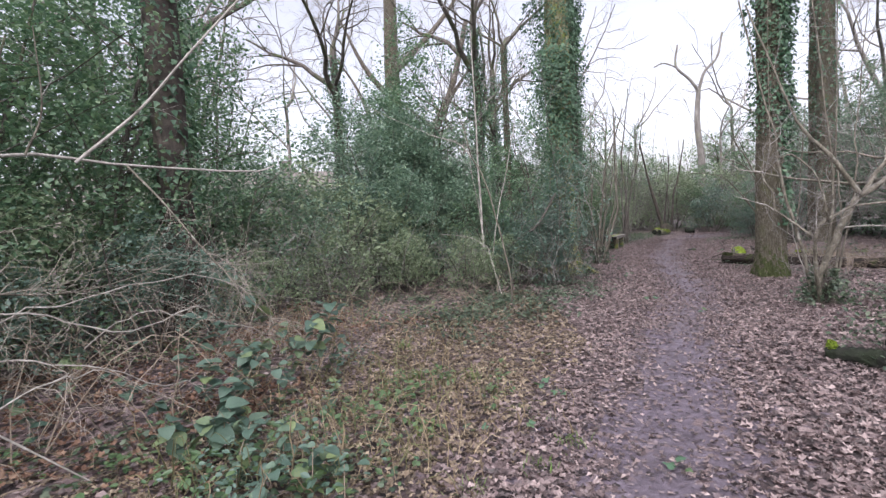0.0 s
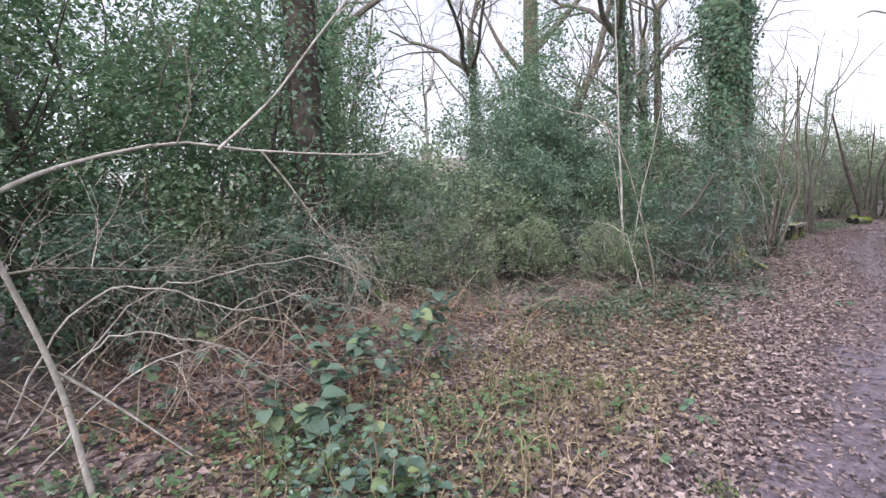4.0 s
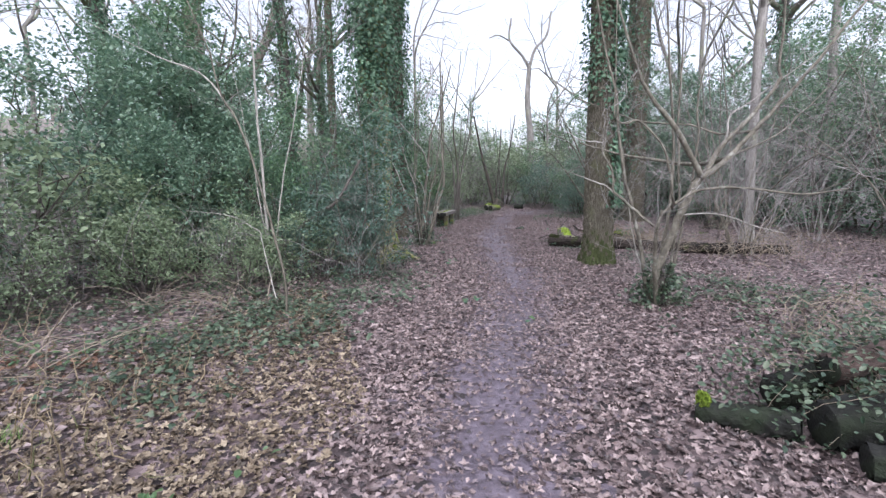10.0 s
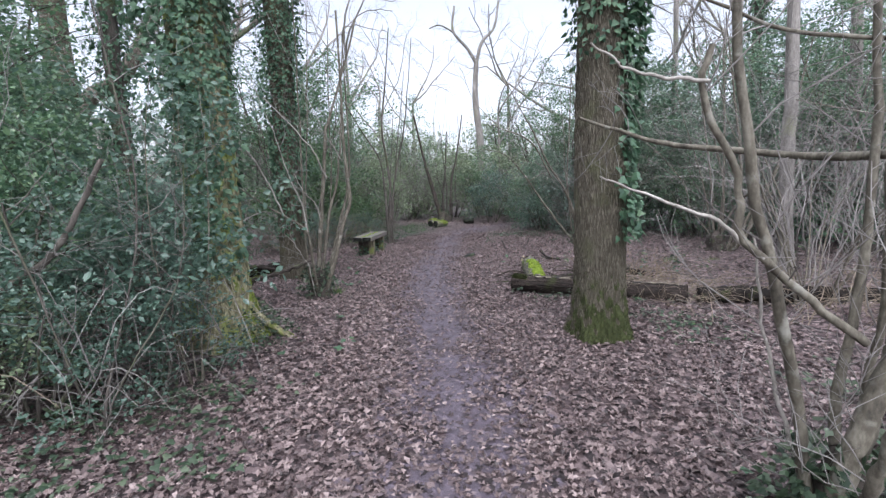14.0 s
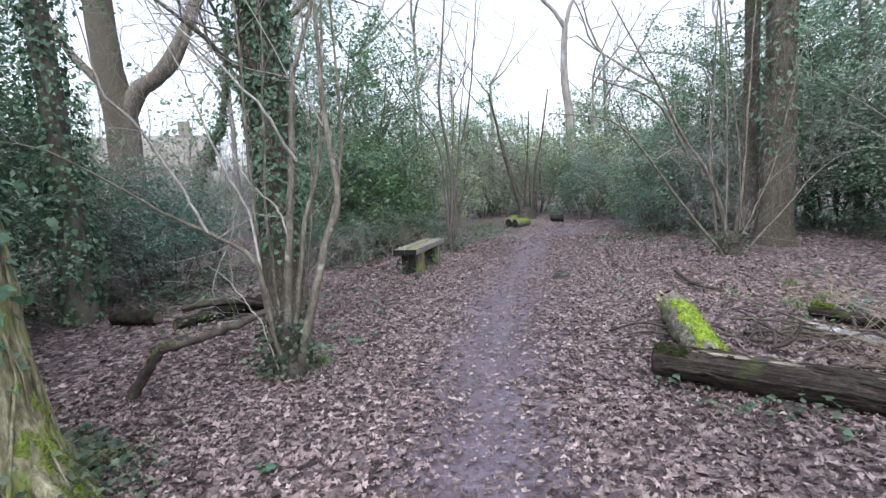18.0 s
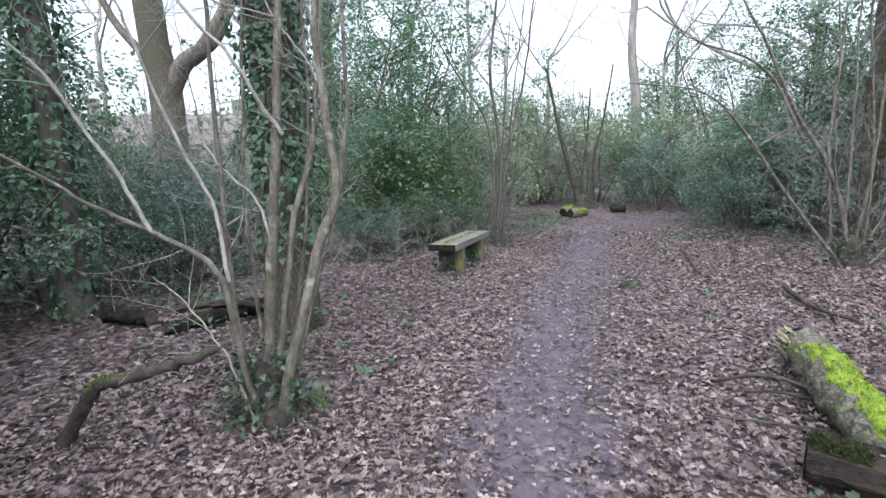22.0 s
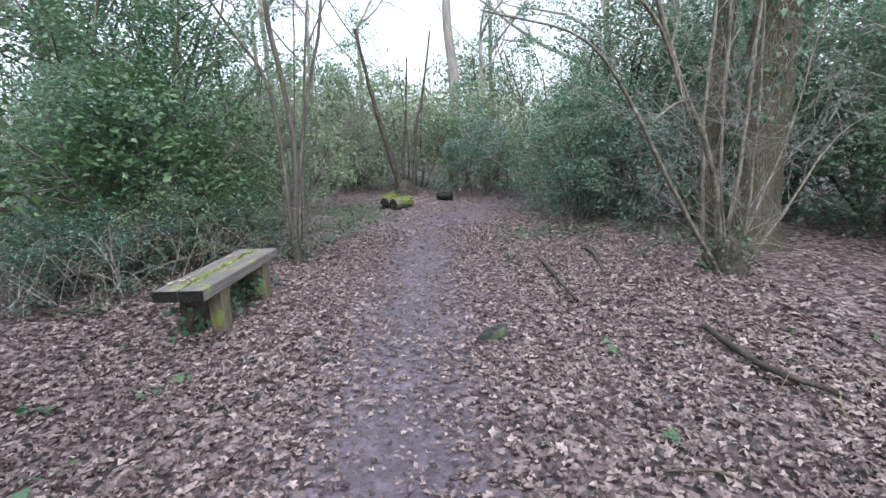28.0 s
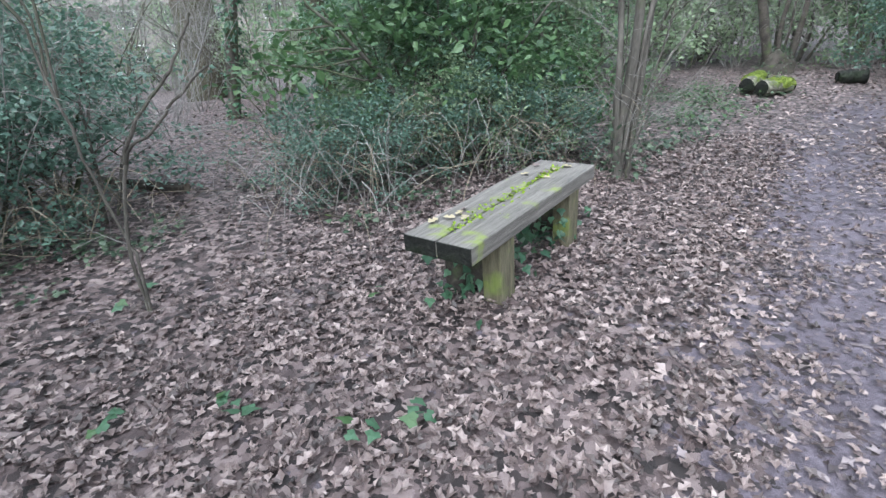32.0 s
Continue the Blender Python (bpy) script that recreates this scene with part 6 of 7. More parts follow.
for k in range(64):
    x0, a = rng.uniform(0.0, 1.9), rng.uniform(-1.9, 1.9)
    xs = np.linspace(x0, min(2.27, x0 + rng.uniform(0.2, 0.8)), 10)
    a = a + rng.normal(0, 0.04, 10)
    b0 = Bag()
    b0.tube(np.stack([xs, 0.118 * np.sin(a), 0.116 * np.cos(a) - 0.003 * (xs - x0)], -1), np.array([0.2, 0.7, 1, 0.9, 1.1, 0.8, 1, 0.9, 0.6, 0.2]) * rng.uniform(0.006, 0.02), 5, 0.6)
    pale = abs(a[0] - 0.1) < 0.45 and k % 2 == 0
    part("wood_strip", b0, weathered_wood if pale else charred_wood if k % 3 == 0 else rotten_wood, split_log, "pale weathered strip of split wood" if pale else "", smooth=False)
log("mossy_log", "short log thickly coated in bright green moss", (7.68, 12.6, 0.17), (7.06, 11.38, 0.08), 0.135, lichen_bark, 0, 0.8, 0.4, (0.18, 1.0, 1.3, -0.35), charred_wood)
log("white_log", "broken pale silvery birch log", (8.46, 11.82, 0.04), (8.56, 11.22, 0.04), 0.042, silver_bark, 0.01, 0.9, 0.35, None, dark_wood)
log("rotten_log", "rotten grey branch with a mossy end on the leaves", (8.9, 12.15, 0.06), (9.04, 11.3, 0.04), 0.058, charred_wood, 0.01, 0.7, 0.4, (0.0, 0.22, 0.6), charred_wood, coat=green_moss)
log("fallen_log", "low black rotten log among dead twigs", (8.3, 9.7, 0.08), (10.0, 8.55, 0.08), 0.095, charred_wood, 0.03, 0.8, 0.7, None, charred_wood)
# heap under brambles: near-black colour carries the deep shade between the logs
log("mossy_log", "dark log with a mossy green cut end", (3.44, 4.3, 0.07), (3.8, 3.93, 0.06), 0.075, near_black_wood, 0, 1.1, 0.5, (0.0, 0.12, 0.8), near_black_wood)
log("fallen_log", "dark rotten log under brambles", (3.86, 3.86, 0.12), (5.5, 3.3, 0.16), 0.13, near_black_wood, 0.02, 0.9, 0.6, None, near_black_wood)
log("fallen_log", "black rotten log in a heap under brambles", (4.0, 4.25, 0.12), (5.6, 4.3, 0.2), 0.11, near_black_wood, 0.03, 0.8, 0.7, None, near_black_wood)
log("fallen_log", "log below brambles, its shade put into the near-black colour", (3.8, 3.6, 0.07), (4.9, 2.7, 0.1), 0.085, near_black_wood, 0.02, 0.9, 0.6, None, near_black_wood)
log("fallen_log", "short reddish-brown log heaped on others", (4.15, 4.05, 0.33), (5.3, 3.9, 0.36), 0.08, rust_log, 0.03, 0.8, 0.7, None, near_black_wood)
log("mossy_log", "green mossy log with a black cut end at the bend", (10.2, 22.72, 0.13), (10.78, 22.98, 0.12), 0.125, lichen_bark, 0, 0.85, 0.3, (0.1, 1.0, 1.7), near_black_wood, coat=green_moss)
log("mossy_log", "mossy log lying behind another", (10.12, 23.05, 0.14), (10.55, 23.5, 0.2), 0.12, lichen_bark, 0, 1.0, 0.3, (0.15, 0.95, 1.5), near_black_wood, coat=green_moss)
log("fallen_log", "black rotten log by the bend", (11.95, 23.76, 0.08), (12.33, 23.6, 0.1), 0.11, near_black_wood, 0, 1.0, 0.4, None, near_black_wood)
log("fallen_log", "old lumpy brown log behind the hazel", (2.72, 14.5, 0.06), (3.8, 15.2, 0.1), 0.06, charred_wood, 0.04, 1.4, 0.9)
log("fallen_log", "thin dark broken trunk propped on a log", (2.75, 14.75, 0.2), (3.7, 14.85, 0.1), 0.036, dark_wood, 0.08, 0.7, 0.9)
log("fallen_log", "black broken log at the edge of the hollies", (1.8, 15.3, 0.07), (2.4, 14.98, 0.08), 0.085, charred_wood, 0.02, 0.9, 0.8)
log("fallen_log", "dark branch wood at the edge of the bushes", (1.38, 19.2, 0.06), (2.75, 18.8, 0.06), 0.06, dark_wood, 0, 0.8, 0.2)

t = thing("broken_stump_end", (7.68, 12.6, 0), "splintered pale end of the mossy log", "log")
along = np.array([0.48, 0.88, 0.04])
across = np.array([0.88, -0.48, 0.0])
for k in range(46):
    a, rr = rng.random() * 6.28, 0.142 * math.sqrt(rng.uniform(0.25, 1.0))
    q = across * rr * math.cos(a) + np.array([0, 0, 0.17 + rr * math.sin(a)])
    back, out = rng.uniform(0.06, 0.26) * (1 if rr > 0.08 else 0.4), rng.uniform(0.01, 0.1)
    side = rng.normal(0, 0.006, (3, 3))
    bag = Bag()
    bag.tube(np.array([q - along * back, q - along * back * 0.3, q + along * out]) + side, np.array([0.7, 1.0, 0.15]) * rng.uniform(0.006, 0.017), 4, 0.7)
    part("splinter", bag, splinter_wood if math.sin(a) > 0.1 and rng.random() < 0.7 else weathered_wood, t, smooth=False)

t = thing("fallen_branch", (2.91, 12.64, 0), "crooked dark branch propped against the hazel, mossy at its elbow", "branch")
line = curve(np.array(((2.89, 12.65, -0.04), (3.02, 12.61, 0.16), (3.13, 12.58, 0.3), (3.2, 12.57, 0.36), (3.31, 12.54, 0.38), (3.58, 12.48, 0.45), (3.76, 12.44, 0.51), (3.95, 12.5, 0.57))) - np.array((2.91, 12.64, 0)), 30)
line[1:-1] += rng.normal(0, 0.006, (28, 3))
b0 = Bag()
b0.tube(line, np.linspace(0.042, 0.025, 30) * (1 + 0.12 * np.sin(np.arange(30) * 1.7)), 12, 0.3)
part("limb", b0, dark_wood, t)
b1 = Bag()
k = np.clip(rng.normal(11, 3.5, 1500), 1, 20).astype(int)
up = rng.normal(0, 0.7, (1500, 3))
up[:, 2] = np.abs(up[:, 2]) + 0.3
up = unit(up)
b1.scatter(KITE, line[k] + (line[k + 1] - line[k]) * rng.random((1500, 1)) + up * 0.036, turns(up + rng.normal(0, 0.5, (1500, 3)), rng.normal(0, 1, (1500, 3))), rng.uniform(0.005, 0.012, 1500))
tagged(part("moss", b1, green_moss, t, "moss on the bent part", smooth=False), kind="stuff")


def stick(label, pts, r):
    base = np.array([pts[0][0], pts[0][1], 0])
    t = thing("stick", base, label, "stick", "sticks on the ground")
    b0, line = tapered(np.array(pts, float) - base, r, r * 0.6, 12, 7, 0.25)
    part("wood", b0, dark_wood, t)
    tagged(part("side_twig", twiggy([line], 1, 0.25, r * 0.3, 0), dark_wood, t))


stick("dead brown branch lying on the leaves", ((9.75, 17.0, 0.03), (9.45, 16.4, 0.05), (9.1, 15.75, 0.03), (8.9, 15.35, 0.03)), 0.022)
stick("dead branch lying on the leaves", ((10.6, 16.95, 0.03), (10.3, 16.5, 0.06), (9.95, 16.05, 0.02)), 0.024)
stick("dark crooked branch half buried in leaves", ((9.1, 14.25, 0.1), (9.0, 13.9, 0.03), (8.88, 13.6, 0.04), (8.95, 13.35, 0.02)), 0.027)
stick("forked grey stick by the logs", ((7.75, 11.55, 0.04), (7.85, 11.45, 0.12), (7.9, 11.42, 0.27)), 0.018)
stick("forked grey stick by the logs", ((7.8, 11.55, 0.05), (8.0, 11.75, 0.09), (8.1, 12.05, 0.1)), 0.016)
stick("grey twig on the ground", ((8.1, 12.3, 0.04), (8.35, 11.9, 0.08), (8.7, 11.4, 0.04)), 0.012)
stick("grey twig on the ground", ((5.0, 17.55, 0.03), (4.75, 17.75, 0.05), (4.5, 17.9, 0.03)), 0.014)
stick("thin pale twig on the ground", ((6.6, 12.1, 0.03), (6.95, 11.85, 0.05), (7.1, 11.8, 0.04)), 0.008)

t = thing("flat_stone", (7.87, 15.22, -0.01), "flat grey-green stone sunk in the leaves", "stone")
bag = Bag()
a = np.arange(14) * 2 * np.pi / 14
out = 0.62 * np.array([0.2, 0.24, 0.19, 0.15, 0.17, 0.21, 0.2, 0.23, 0.2, 0.16, 0.19, 0.22, 0.2, 0.18])
rings = []
for k, z in ((1.04, -0.02), (1.0, 0.012), (0.88, 0.03), (0.5, 0.036), (0.02, 0.03)):
    rings.append(np.stack([k * out * np.cos(a), 0.62 * k * out * np.sin(a), z + 0.012 * np.cos(a)], -1))
v = np.concatenate(rings)
i, j = np.meshgrid(np.arange(4), np.arange(14), indexing="ij")
k = (j + 1) % 14
bag.add(v, np.stack([i * 14 + j, i * 14 + k, (i + 1) * 14 + k, (i + 1) * 14 + j], -1).reshape(-1, 4))
part("slab", bag, slab_stone, t, smooth=False)


# ---- the bench ----
def block(lx, ly, lz, bevel=0.008):
    bm = bmesh.new()
    bmesh.ops.create_cube(bm, size=1.0)
    bmesh.ops.scale(bm, vec=(lx, ly, lz), verts=bm.verts)
    bmesh.ops.bevel(bm, geom=bm.edges[:], offset=bevel, segments=2, affect="EDGES", profile=0.6)
    me = bpy.data.meshes.new("block")
    bm.to_mesh(me)
    bm.free()
    return me


bench = thing("bench", (5.845, 16.2, 0), "weathered two-plank timber bench with green moss, standing in fallen leaves", "bench")
bench.rotation_euler = (0, 0, radians(-31))
SEAT = 0.455
for x in (-0.1, -0.307):
    o = part("plank", block(0.2, 1.54, 0.092, 0.009), plank_wood, bench, "grey weathered plank with moss")
    o.location = (x, 0.77, SEAT - 0.046)
for x in (-0.1, -0.307):
    o = part("end_grain", block(0.196, 0.012, 0.088, 0.003), near_black_wood, bench, "dark end grain of the plank")
    o.location = (x, 0.002, SEAT - 0.046)
# back posts get dark_wood: no moss, and the seat's shade is in the colour
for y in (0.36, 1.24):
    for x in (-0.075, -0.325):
        o = part("post", block(0.115, 0.15, 0.47, 0.008), post_wood if x > -0.2 else dark_wood, bench, "mossy timber post" if x > -0.2 else "timber post without moss, its shade put into the dark colour")
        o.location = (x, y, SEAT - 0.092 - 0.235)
    o = part("cross_piece", block(0.14, 0.1, 0.3, 0.008), dark_wood, bench)
    o.location = (-0.2, y, SEAT - 0.092 - 0.15)
bag = Bag()
u = rng.uniform(0.12, 1.4, 420)
p = np.stack([-0.2035 + rng.normal(0, 0.022, 420) * (0.6 + 0.8 * np.sin(3 * u) ** 2), u, np.full(420, SEAT + 0.001)], -1)
bag.scatter(KITE, p, loose_turns(420, 0.6), rng.uniform(0.012, 0.035, 420))
tagged(part("moss_strip", bag, moss, bench, "moss growing in the gap between the planks", smooth=False), kind="stuff")
for side, y0, count in ((-0.3, 0.36, 90), (-0.2, 0.6, 60), (-0.25, 1.0, 60), (-0.15, 1.25, 40)):
    bag = Bag()
    p = np.stack([side + rng.normal(0, 0.1, count), y0 + rng.normal(0, 0.12, count), np.abs(rng.normal(0.02, 0.14, count)).clip(0, 0.34)], -1)
    bag.scatter(IVY_LOBES, p, turns(rng.normal(0, 0.6, (count, 3)) + np.array([0, -0.3, -0.4]), rng.normal(0, 0.6, (count, 3)) + np.array([0.2, -0.6, 0.5])), rng.uniform(0.04, 0.075, count))
    c, s_ = math.cos(radians(-31)), math.sin(radians(-31))
    t = thing("ivy_plant", (5.845, 16.2, 0), "ivy climbing under the bench", "ivy", "ivy under the bench")
    t.rotation_euler = (0, 0, radians(-31))
    part("ivy_leaves", bag, ivy_leaf, t, smooth=False)
kinds = lobed(0.3, 0.15)
for k in range(12):
    bag = Bag()
    bag.scatter(kinds, np.zeros((1, 3)), loose_turns(1, 0.15), np.array([rng.uniform(0.04, 0.07)]))
    f = part("fallen_leaf", bag, pale_leaf if k % 3 else litter_leaf, smooth=False)
    x, y = -0.03 - 0.36 * rng.random(), (0.32 + rng.normal(0, 0.09)) if k < 6 else (1.3 + rng.normal(0, 0.09))
    f.location = (5.845 + c * x - s_ * y, 16.2 + s_ * x + c * y, SEAT + 0.009)
    tagged(f, "dead leaf lying on the bench seat", "leaf", "leaves on the bench")

# ---- weeds with broad leaves at the start, grass tufts, ferny tops ----
def broad_leaf(mat):
    ys = np.linspace(0, 1, 7)
    xs = 0.42 * np.sin(np.pi * ys ** 0.75) ** 0.7
    v, f = [], []
    for x, y in zip(xs, ys):
        z = -0.35 * y * y
        v += [(-x, y, z + 0.25 * x), (0, y, z), (x, y, z + 0.25 * x)]
    for i in range(6):
        a = 3 * i
        f += [(a, a + 1, a + 4, a + 3), (a + 1, a + 2, a + 5, a + 4)]
    bag = Bag()
    bag.add(v, f)
    me = bag.mesh("leaf", True)
    me.materials.append(mat)
    return me


leaf_mesh = broad_leaf(weed_leaf)


def weed(x, y, tall, leaves, size):
    t = thing("bramble_plant", (x, y, 0), "bramble with broad dull green leaves among dead leaves", "plant", "brambles at the start")
    lean = rng.normal(0, 0.35, 2)
    line = curve([(0, 0, -0.02), (lean[0] * 0.3 * tall, lean[1] * 0.3 * tall, tall * 0.55), (lean[0] * tall, lean[1] * tall, tall)], 10)
    b = Bag()
    b.tube(line, np.linspace(0.005, 0.0025, 10), 5)
    part("stem", b, dry_twig, t)
    leaves = int(leaves * 1.8)
    for k in range(leaves):
        q = line[min(9, 2 + int(k * 8 / leaves))] + np.append(rng.normal(0, 0.03, 2), 0)
        a = 2.4 * k + rng.normal(0, 0.4)
        o = part("leaf", leaf_mesh, weed_leaf, t)
        o.location = q
        o.rotation_euler = (rng.uniform(-0.3, 0.5), rng.normal(0, 0.3), a)
        s = size * rng.uniform(0.5, 1.05)
        o.scale = (s, s, s)


for x, y, tall, leaves, size in ((-1.45, 4.6, 0.68, 9, 0.17), (-1.2, 4.4, 0.6, 9, 0.16), (-1.55, 4.95, 0.75, 9, 0.17), (-1.9, 4.45, 0.7, 9, 0.17), (-1.3, 4.75, 0.8, 9, 0.16), (-1.05, 4.6, 0.6, 9, 0.15), (-1.75, 4.2, 0.42, 9, 0.15), (-2.05, 3.95, 0.36, 9, 0.15), (-1.55, 3.5, 0.34, 9, 0.17), (-1.6, 3.15, 0.26, 8, 0.18), (-1.85, 4.35, 0.5, 9, 0.15), (-1.65, 3.75, 0.45, 9, 0.13), (-1.45, 3.25, 0.3, 8, 0.16), (-1.3, 3.95, 0.34, 9, 0.11), (-2.25, 3.7, 0.42, 8, 0.14), (-2.5, 4.3, 0.5, 7, 0.13), (-1.75, 3.0, 0.3, 8, 0.14),
                                 (-0.95, 3.6, 0.25, 8, 0.1), (-1.5, 4.5, 0.4, 8, 0.11), (-1.05, 4.3, 0.3, 7, 0.09), (-2.9, 3.3, 0.45, 8, 0.15), (-3.3, 4.1, 0.5, 8, 0.14), (-0.7, 2.7, 0.22, 9, 0.1), (-1.0, 2.3, 0.28, 9, 0.09),
                                 (8.75, 11.1, 0.45, 7, 0.09), (9.4, 11.0, 0.5, 8, 0.1), (9.0, 11.9, 0.3, 7, 0.09), (5.3, 4.1, 0.4, 8, 0.1), (5.9, 4.6, 0.45, 8, 0.11), (4.9, 4.4, 0.3, 8, 0.09), (6.4, 5.2, 0.4, 8, 0.1),
                                 (-1.0, 2.75, 0.3, 9, 0.09), (-0.75, 2.45, 0.28, 9, 0.085), (-0.55, 2.3, 0.24, 9, 0.08), (-1.25, 2.65, 0.3, 9, 0.09), (3.0, 15.3, 0.25, 7, 0.1), (3.35, 14.9, 0.2, 7, 0.09), (4.2, 14.2, 0.22, 7, 0.09)):
    weed(x, y, tall, leaves, size)


def tuft(x, y, count, tall, mat=grass_blade, label="tuft of fresh green grass in the leaves"):
    bag = Bag()
    for _ in range(count):
        a, l = rng.random() * 6.28, tall * rng.uniform(0.5, 1.2)
        s = np.linspace(0, 1, 5)[:, None]
        o = np.array([rng.normal(0, 0.05), rng.normal(0, 0.05), -0.01])
        d = np.array([math.cos(a), math.sin(a), 0]) * rng.uniform(0.2, 0.9)
        c = o + d * l * s ** 1.6 + np.array([0, 0, 1]) * l * (s - 0.35 * s * s)
        w = np.array([-math.sin(a), math.cos(a), 0]) * 0.004 * (1 - 0.85 * s)
        i = np.arange(4)
        bag.add(np.vstack([c - w, c + w]), np.stack([i, i + 1, i + 6, i + 5], -1))
    t = thing("grass_tuft", (x, y, 0), label, "grass", "grass tufts")
    tagged(part("blade_spray", bag, mat, t, smooth=False), kind="stuff")


for x, y, count, tall in ((0.5, 3.5, 45, 0.09), (0.62, 3.35, 35, 0.08), (0.4, 3.85, 30, 0.08), (0.75, 3.0, 40, 0.08), (0.5, 2.75, 30, 0.08), (0.2, 4.3, 40, 0.14), (-0.3, 4.4, 40, 0.16), (-0.2, 3.2, 40, 0.16), (0.1, 2.5, 30, 0.1), (-0.5, 5.4, 40, 0.16),
                          (9.6, 12.6, 40, 0.14), (10.6, 12.1, 60, 0.14), (9.9, 13.2, 40, 0.12), (11.2, 11.7, 60, 0.14), (9.1, 12.4, 40, 0.12), (4.35, 12.75, 50, 0.16)):
    tuft(x, y, count, tall)

# ---- far side: forked tree, thick far wood, houses ----
t = thing("forked_tree", (15.4, 28.8, 0), "tall bare tree forked near its top", "tree")
for name, r0, r1, pts in (("trunk", 0.24, 0.13, ((0, 0, -0.1), (0.15, 0, 3.5), (-0.1, 0, 6.0), (0.0, 0, 8.0))), ("limb", 0.1, 0.05, ((0, 0, 7.9), (-0.5, 0, 8.6), (-1.3, 0, 9.4), (-1.2, 0, 10.6))), ("limb", 0.1, 0.05, ((0, 0, 7.9), (0.35, 0, 9.0), (1.1, 0, 9.8), (1.4, 0, 11.2))),
                          ("limb", 0.05, 0.03, ((-1.2, 0, 9.3), (-2.0, 0, 9.6), (-2.6, 0, 9.4)))):
    b0, l0 = tapered(pts, r0, r1, 14, 10)
    part(name, b0, grey_bark, t)
    if name == "limb":
        tagged(part("twig_spray", twiggy([l0], 5, 1.0, 0.012), twig_bark, t), kind="stuff")

bag = Bag()
n = 1700
a = rng.random(n) * 2 * np.pi
d = rng.uniform(27, 46, n)
c = np.stack([6 + d * np.cos(a), 12 + d * np.sin(a), rng.random(n) ** 1.4 * (4.4 + 1.6 * np.sin(5 * a) + 0.06 * d) * np.where((a > 0.75) & (a < 1.5), 0.85, 1.7)], -1)
leaf_cloud(bag, c, 22, 0.8, 0.42, KITE)
tagged(part("far_evergreens", bag, holly_leaf, smooth=False), "dense evergreen thicket far off in the wood", "wood", kind="stuff")
bag = Bag()
for _ in range(1500):
    a, d = rng.random() * 6.28, rng.uniform(22, 50)
    x, y, l = 6 + d * math.cos(a), 12 + d * math.sin(a), rng.uniform(3, 9)
    s = np.linspace(0, 1, 5)[:, None]
    bag.tube(np.array([x, y, 0]) + s * np.array([rng.normal(0, 0.8), rng.normal(0, 0.8), l]) + rng.normal(0, 0.12, (5, 3)), np.linspace(rng.uniform(0.02, 0.07), 0.01, 5), 3)
for _ in range(3600):
    a, d = rng.random() * 6.28, rng.uniform(19, 42)
    x, y, l = 6 + d * math.cos(a), 12 + d * math.sin(a), rng.uniform(0.8, 2.6)
    z = rng.uniform(0.3, 3.0) if 0.7 < a < 1.5 else rng.uniform(0.5, 8.0)
    s = np.linspace(0, 1, 3)[:, None]
    bag.tube(np.array([x, y, z]) + s * rng.normal(0, 0.6, 3) * l * np.array([1, 1, 1.2]) + rng.normal(0, 0.1, (3, 3)), np.linspace(0.016, 0.006, 3), 3)
tagged(part("far_stems", bag, twig_bark), "bare grey stems far off in the wood", "wood", kind="stuff")


def house(x, y, turn):
    t = thing("house", (x, y, 0), "grey-brown house with a tiled roof beyond the wood", "house", "houses beyond the wood")
    t.rotation_euler = (0, 0, radians(turn))
    w, d, h, ridge = 10.0, 7.5, 4.3, 6.7
    bag = Bag()
    bag.add([(-w / 2, -d / 2, 0), (w / 2, -d / 2, 0), (w / 2, d / 2, 0), (-w / 2, d / 2, 0), (-w / 2, -d / 2, h), (w / 2, -d / 2, h), (w / 2, d / 2, h), (-w / 2, d / 2, h), (-w / 2, 0, ridge), (w / 2, 0, ridge), (-w / 2, 0, h), (w / 2, 0, h)],
            [(0, 1, 5, 4), (1, 2, 6, 5), (2, 3, 7, 6), (3, 0, 4, 7), (4, 8, 7, 10), (5, 11, 6, 9)])
    part("wall", bag, render_wall, t, smooth=False)
    e = 0.4
    bag = Bag()
    for s in (-1, 1):
        lo, hi = np.array([0, s * (d / 2 + e), h - e * (ridge - h) / (d / 2)]), np.array([0, 0, ridge + 0.02])
        for z in (0,):
            v = []
            for dz in (0.0, 0.14):
                for xx in (-w / 2 - e, w / 2 + e):
                    v += [lo + (xx, 0, dz), hi + (xx, 0, dz)]
            bag.add(v, [(0, 2, 3, 1), (4, 5, 7, 6), (0, 4, 6, 2), (1, 3, 7, 5), (0, 1, 5, 4), (2, 6, 7, 3)])
    roof = part("roof", bag, roof_tile, t, smooth=False)
    ch = part("chimney", block(0.9, 0.6, 1.8, 0.02), roof_tile, roof)
    ch.location = (w / 2 - 1.6, 0, ridge + 0.4)
    for zz in (1.3, 3.4):
        for xx in (-3.2, 0.2, 3.2):
            win = part("window", block(1.3, 0.12, 1.1, 0.01), white_paint, t)
            win.location = (xx, -d / 2 - 0.03, zz)
            pane = part("pane", block(1.12, 0.06, 0.92, 0.005), window_glass, win)
            pane.location = (0, -0.045, 0)


for x, y, turn in ((-9.6, 53.5, 8), (-19.5, 50.5, 24), (-31.0, 47.0, 30), (8.0, 68.0, -4)):
    house(x, y, turn)

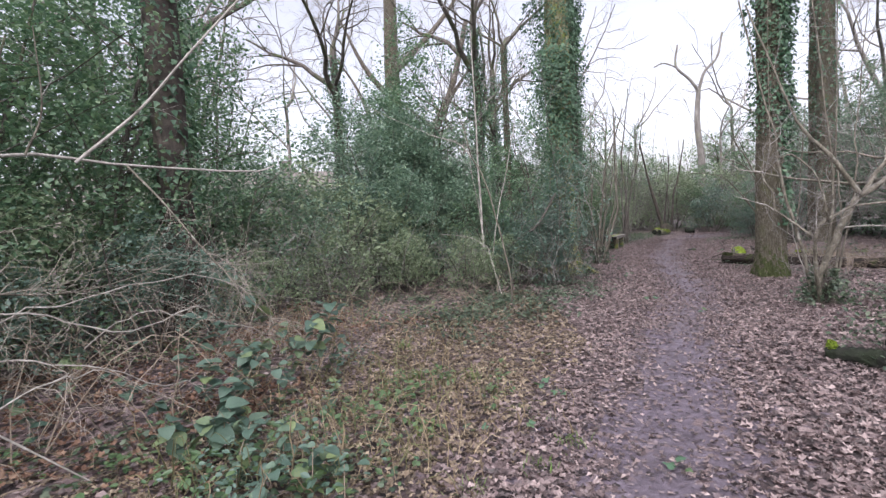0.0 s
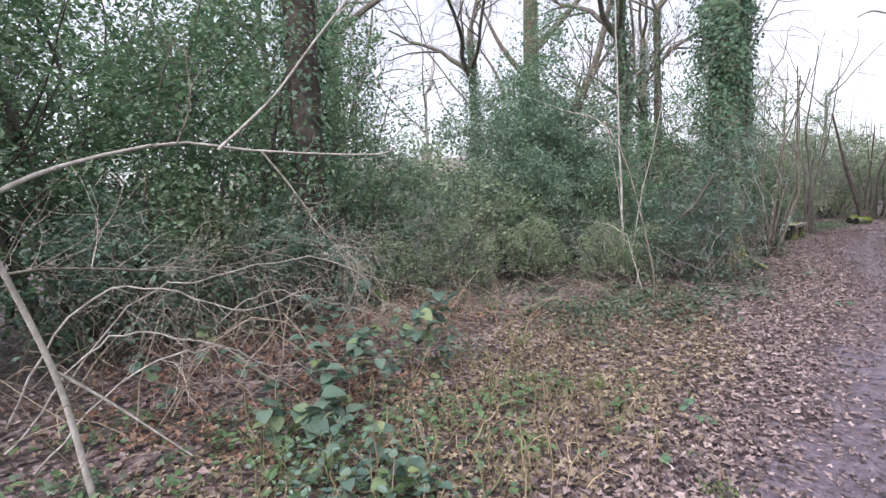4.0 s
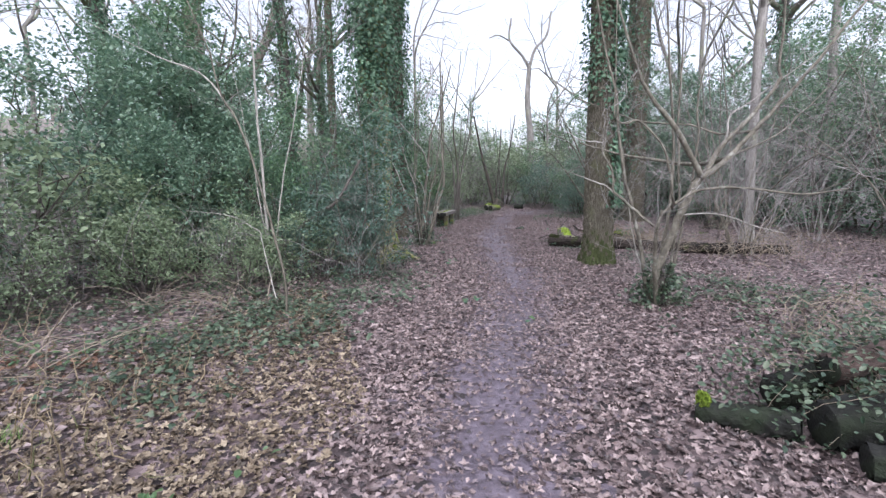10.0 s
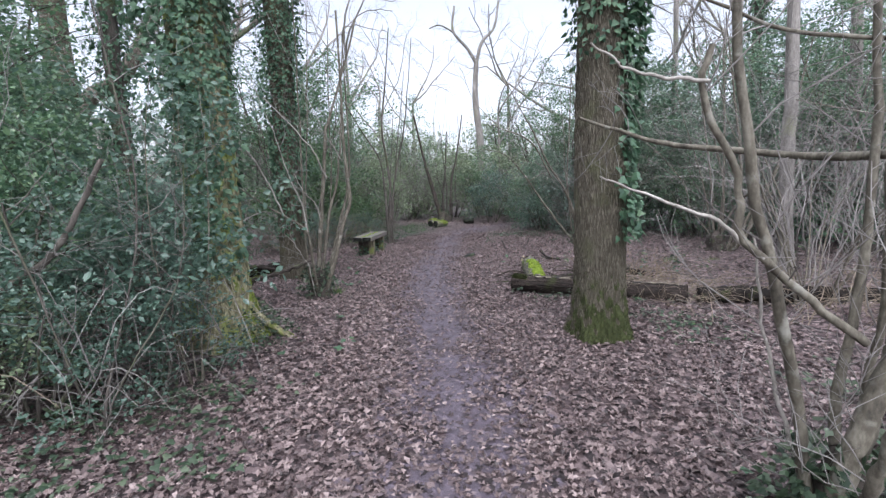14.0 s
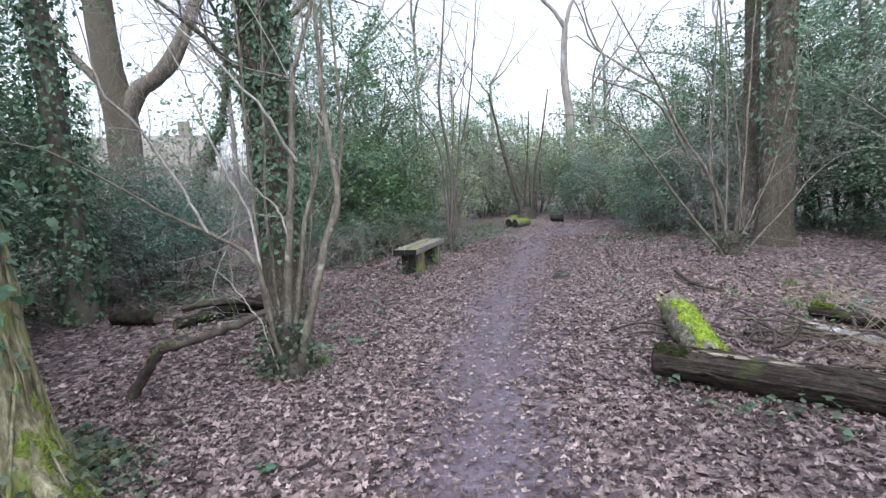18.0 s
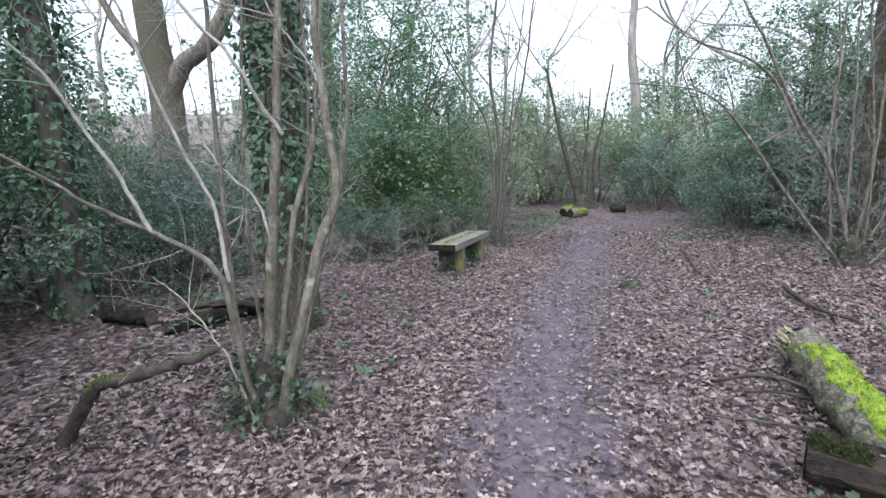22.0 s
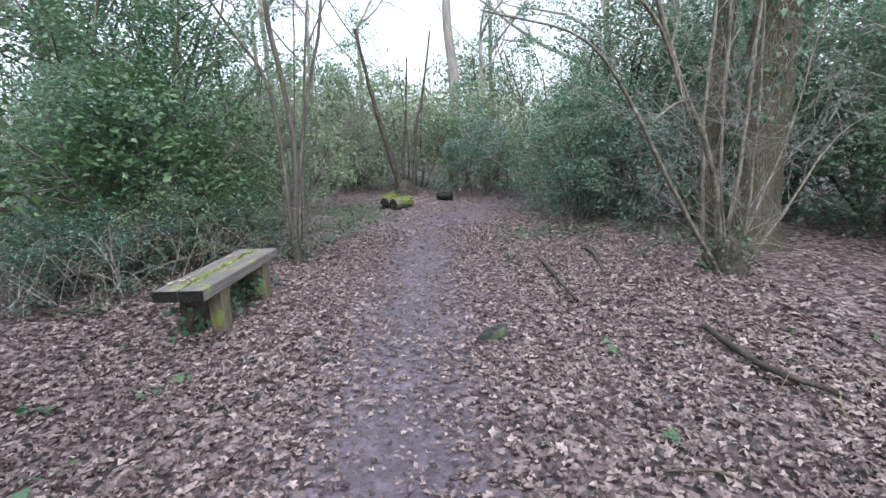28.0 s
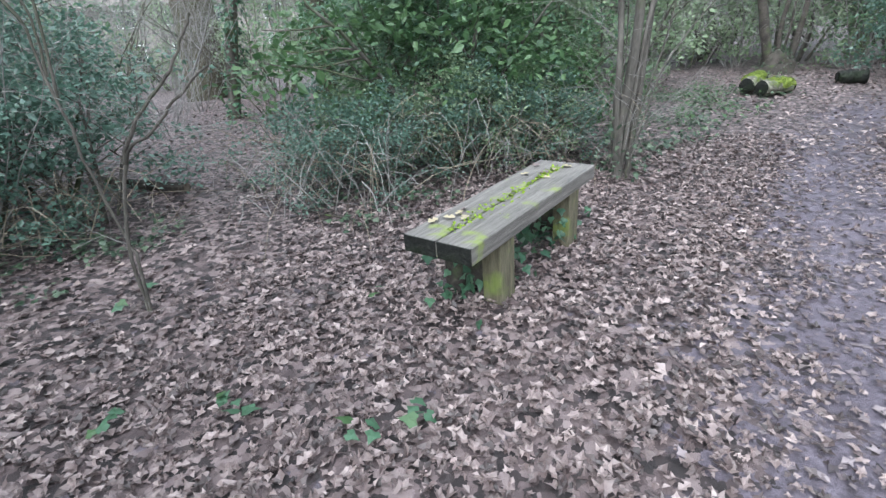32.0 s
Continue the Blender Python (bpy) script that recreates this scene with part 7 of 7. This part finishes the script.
# ---- small clutter ----
for k in range(30):
    x, y = 8.25 + rng.normal(0, 0.45), 11.65 + rng.normal(0, 0.5)
    a, l = rng.random() * 6.28, rng.uniform(0.25, 0.8)
    stick("dead stick in the pile by the logs", ((x, y, 0.03), (x + 0.5 * l * math.cos(a) + rng.normal(0, 0.04), y + 0.5 * l * math.sin(a) + rng.normal(0, 0.04), rng.uniform(0.04, 0.14)), (x + l * math.cos(a), y + l * math.sin(a), rng.uniform(0.02, 0.12))), rng.uniform(0.006, 0.016))
for k in range(14):
    x, y = rng.uniform(2.2, 8.8), rng.uniform(5, 17)
    if 1.0 < off_path(np.array([x]), np.array([y]))[0] < 3 and (x - 6.3) ** 2 + (y - 9.3) ** 2 > 0.5 and (x - 6) ** 2 + (y - 17) ** 2 > 1.5:
        a, l = rng.random() * 6.28, rng.uniform(0.2, 0.6)
        stick("thin dead twig among the leaves", ((x, y, 0.02), (x + 0.5 * l * math.cos(a) + rng.normal(0, 0.03), y + 0.5 * l * math.sin(a), 0.045), (x + l * math.cos(a), y + l * math.sin(a), 0.025)), rng.uniform(0.004, 0.009))


def seedling(x, y):
    t = thing("ivy_seedling", (x, y, float(lie(np.array([x]), np.array([y]))[0])), "small green ivy shoot among dead leaves", "plant", "ivy shoots in the leaves")
    for k in range(rng.integers(3, 6)):
        bag = Bag()
        bag.scatter(IVY_LOBES, np.array([[rng.normal(0, 0.03), rng.normal(0, 0.03), rng.uniform(0.03, 0.07)]]), loose_turns(1, 0.3), np.array([rng.uniform(0.04, 0.075)]))
        part("leaf", bag, light_leaf if k == 0 else ivy_leaf, t, smooth=False)


for x, y, spread, count in ((4.4, 15.2, 0.7, 12), (3.6, 15.8, 0.5, 8), (7.6, 9.9, 0.6, 8), (9.3, 13.2, 0.7, 8), (3.2, 7.3, 0.4, 4), (6.6, 6.6, 0.6, 8), (3.4, 10.4, 0.4, 5), (0.6, 3.2, 0.5, 6), (4.6, 13.3, 0.4, 5), (10.6, 13.4, 0.8, 6)):
    for _ in range(count):
        seedling(x + rng.normal(0, spread), y + rng.normal(0, spread))

bag = Bag()
c = np.stack([rng.normal(4.4, 0.42, 210), rng.normal(4.0, 0.34, 210), np.abs(rng.normal(0.26, 0.15, 210))], -1)
c = np.vstack([c, np.stack([rng.normal(6.3, 0.5, 60), rng.normal(5.4, 0.5, 60), np.abs(rng.normal(0.2, 0.14, 60))], -1)])
leaf_cloud(bag, c, 12, 0.07, 0.042, FOLDED)
tagged(part("bramble_leaves", bag, ground_ivy_leaf, smooth=False), "grey-green bramble leaves heaped over dark logs", "bramble", kind="stuff")
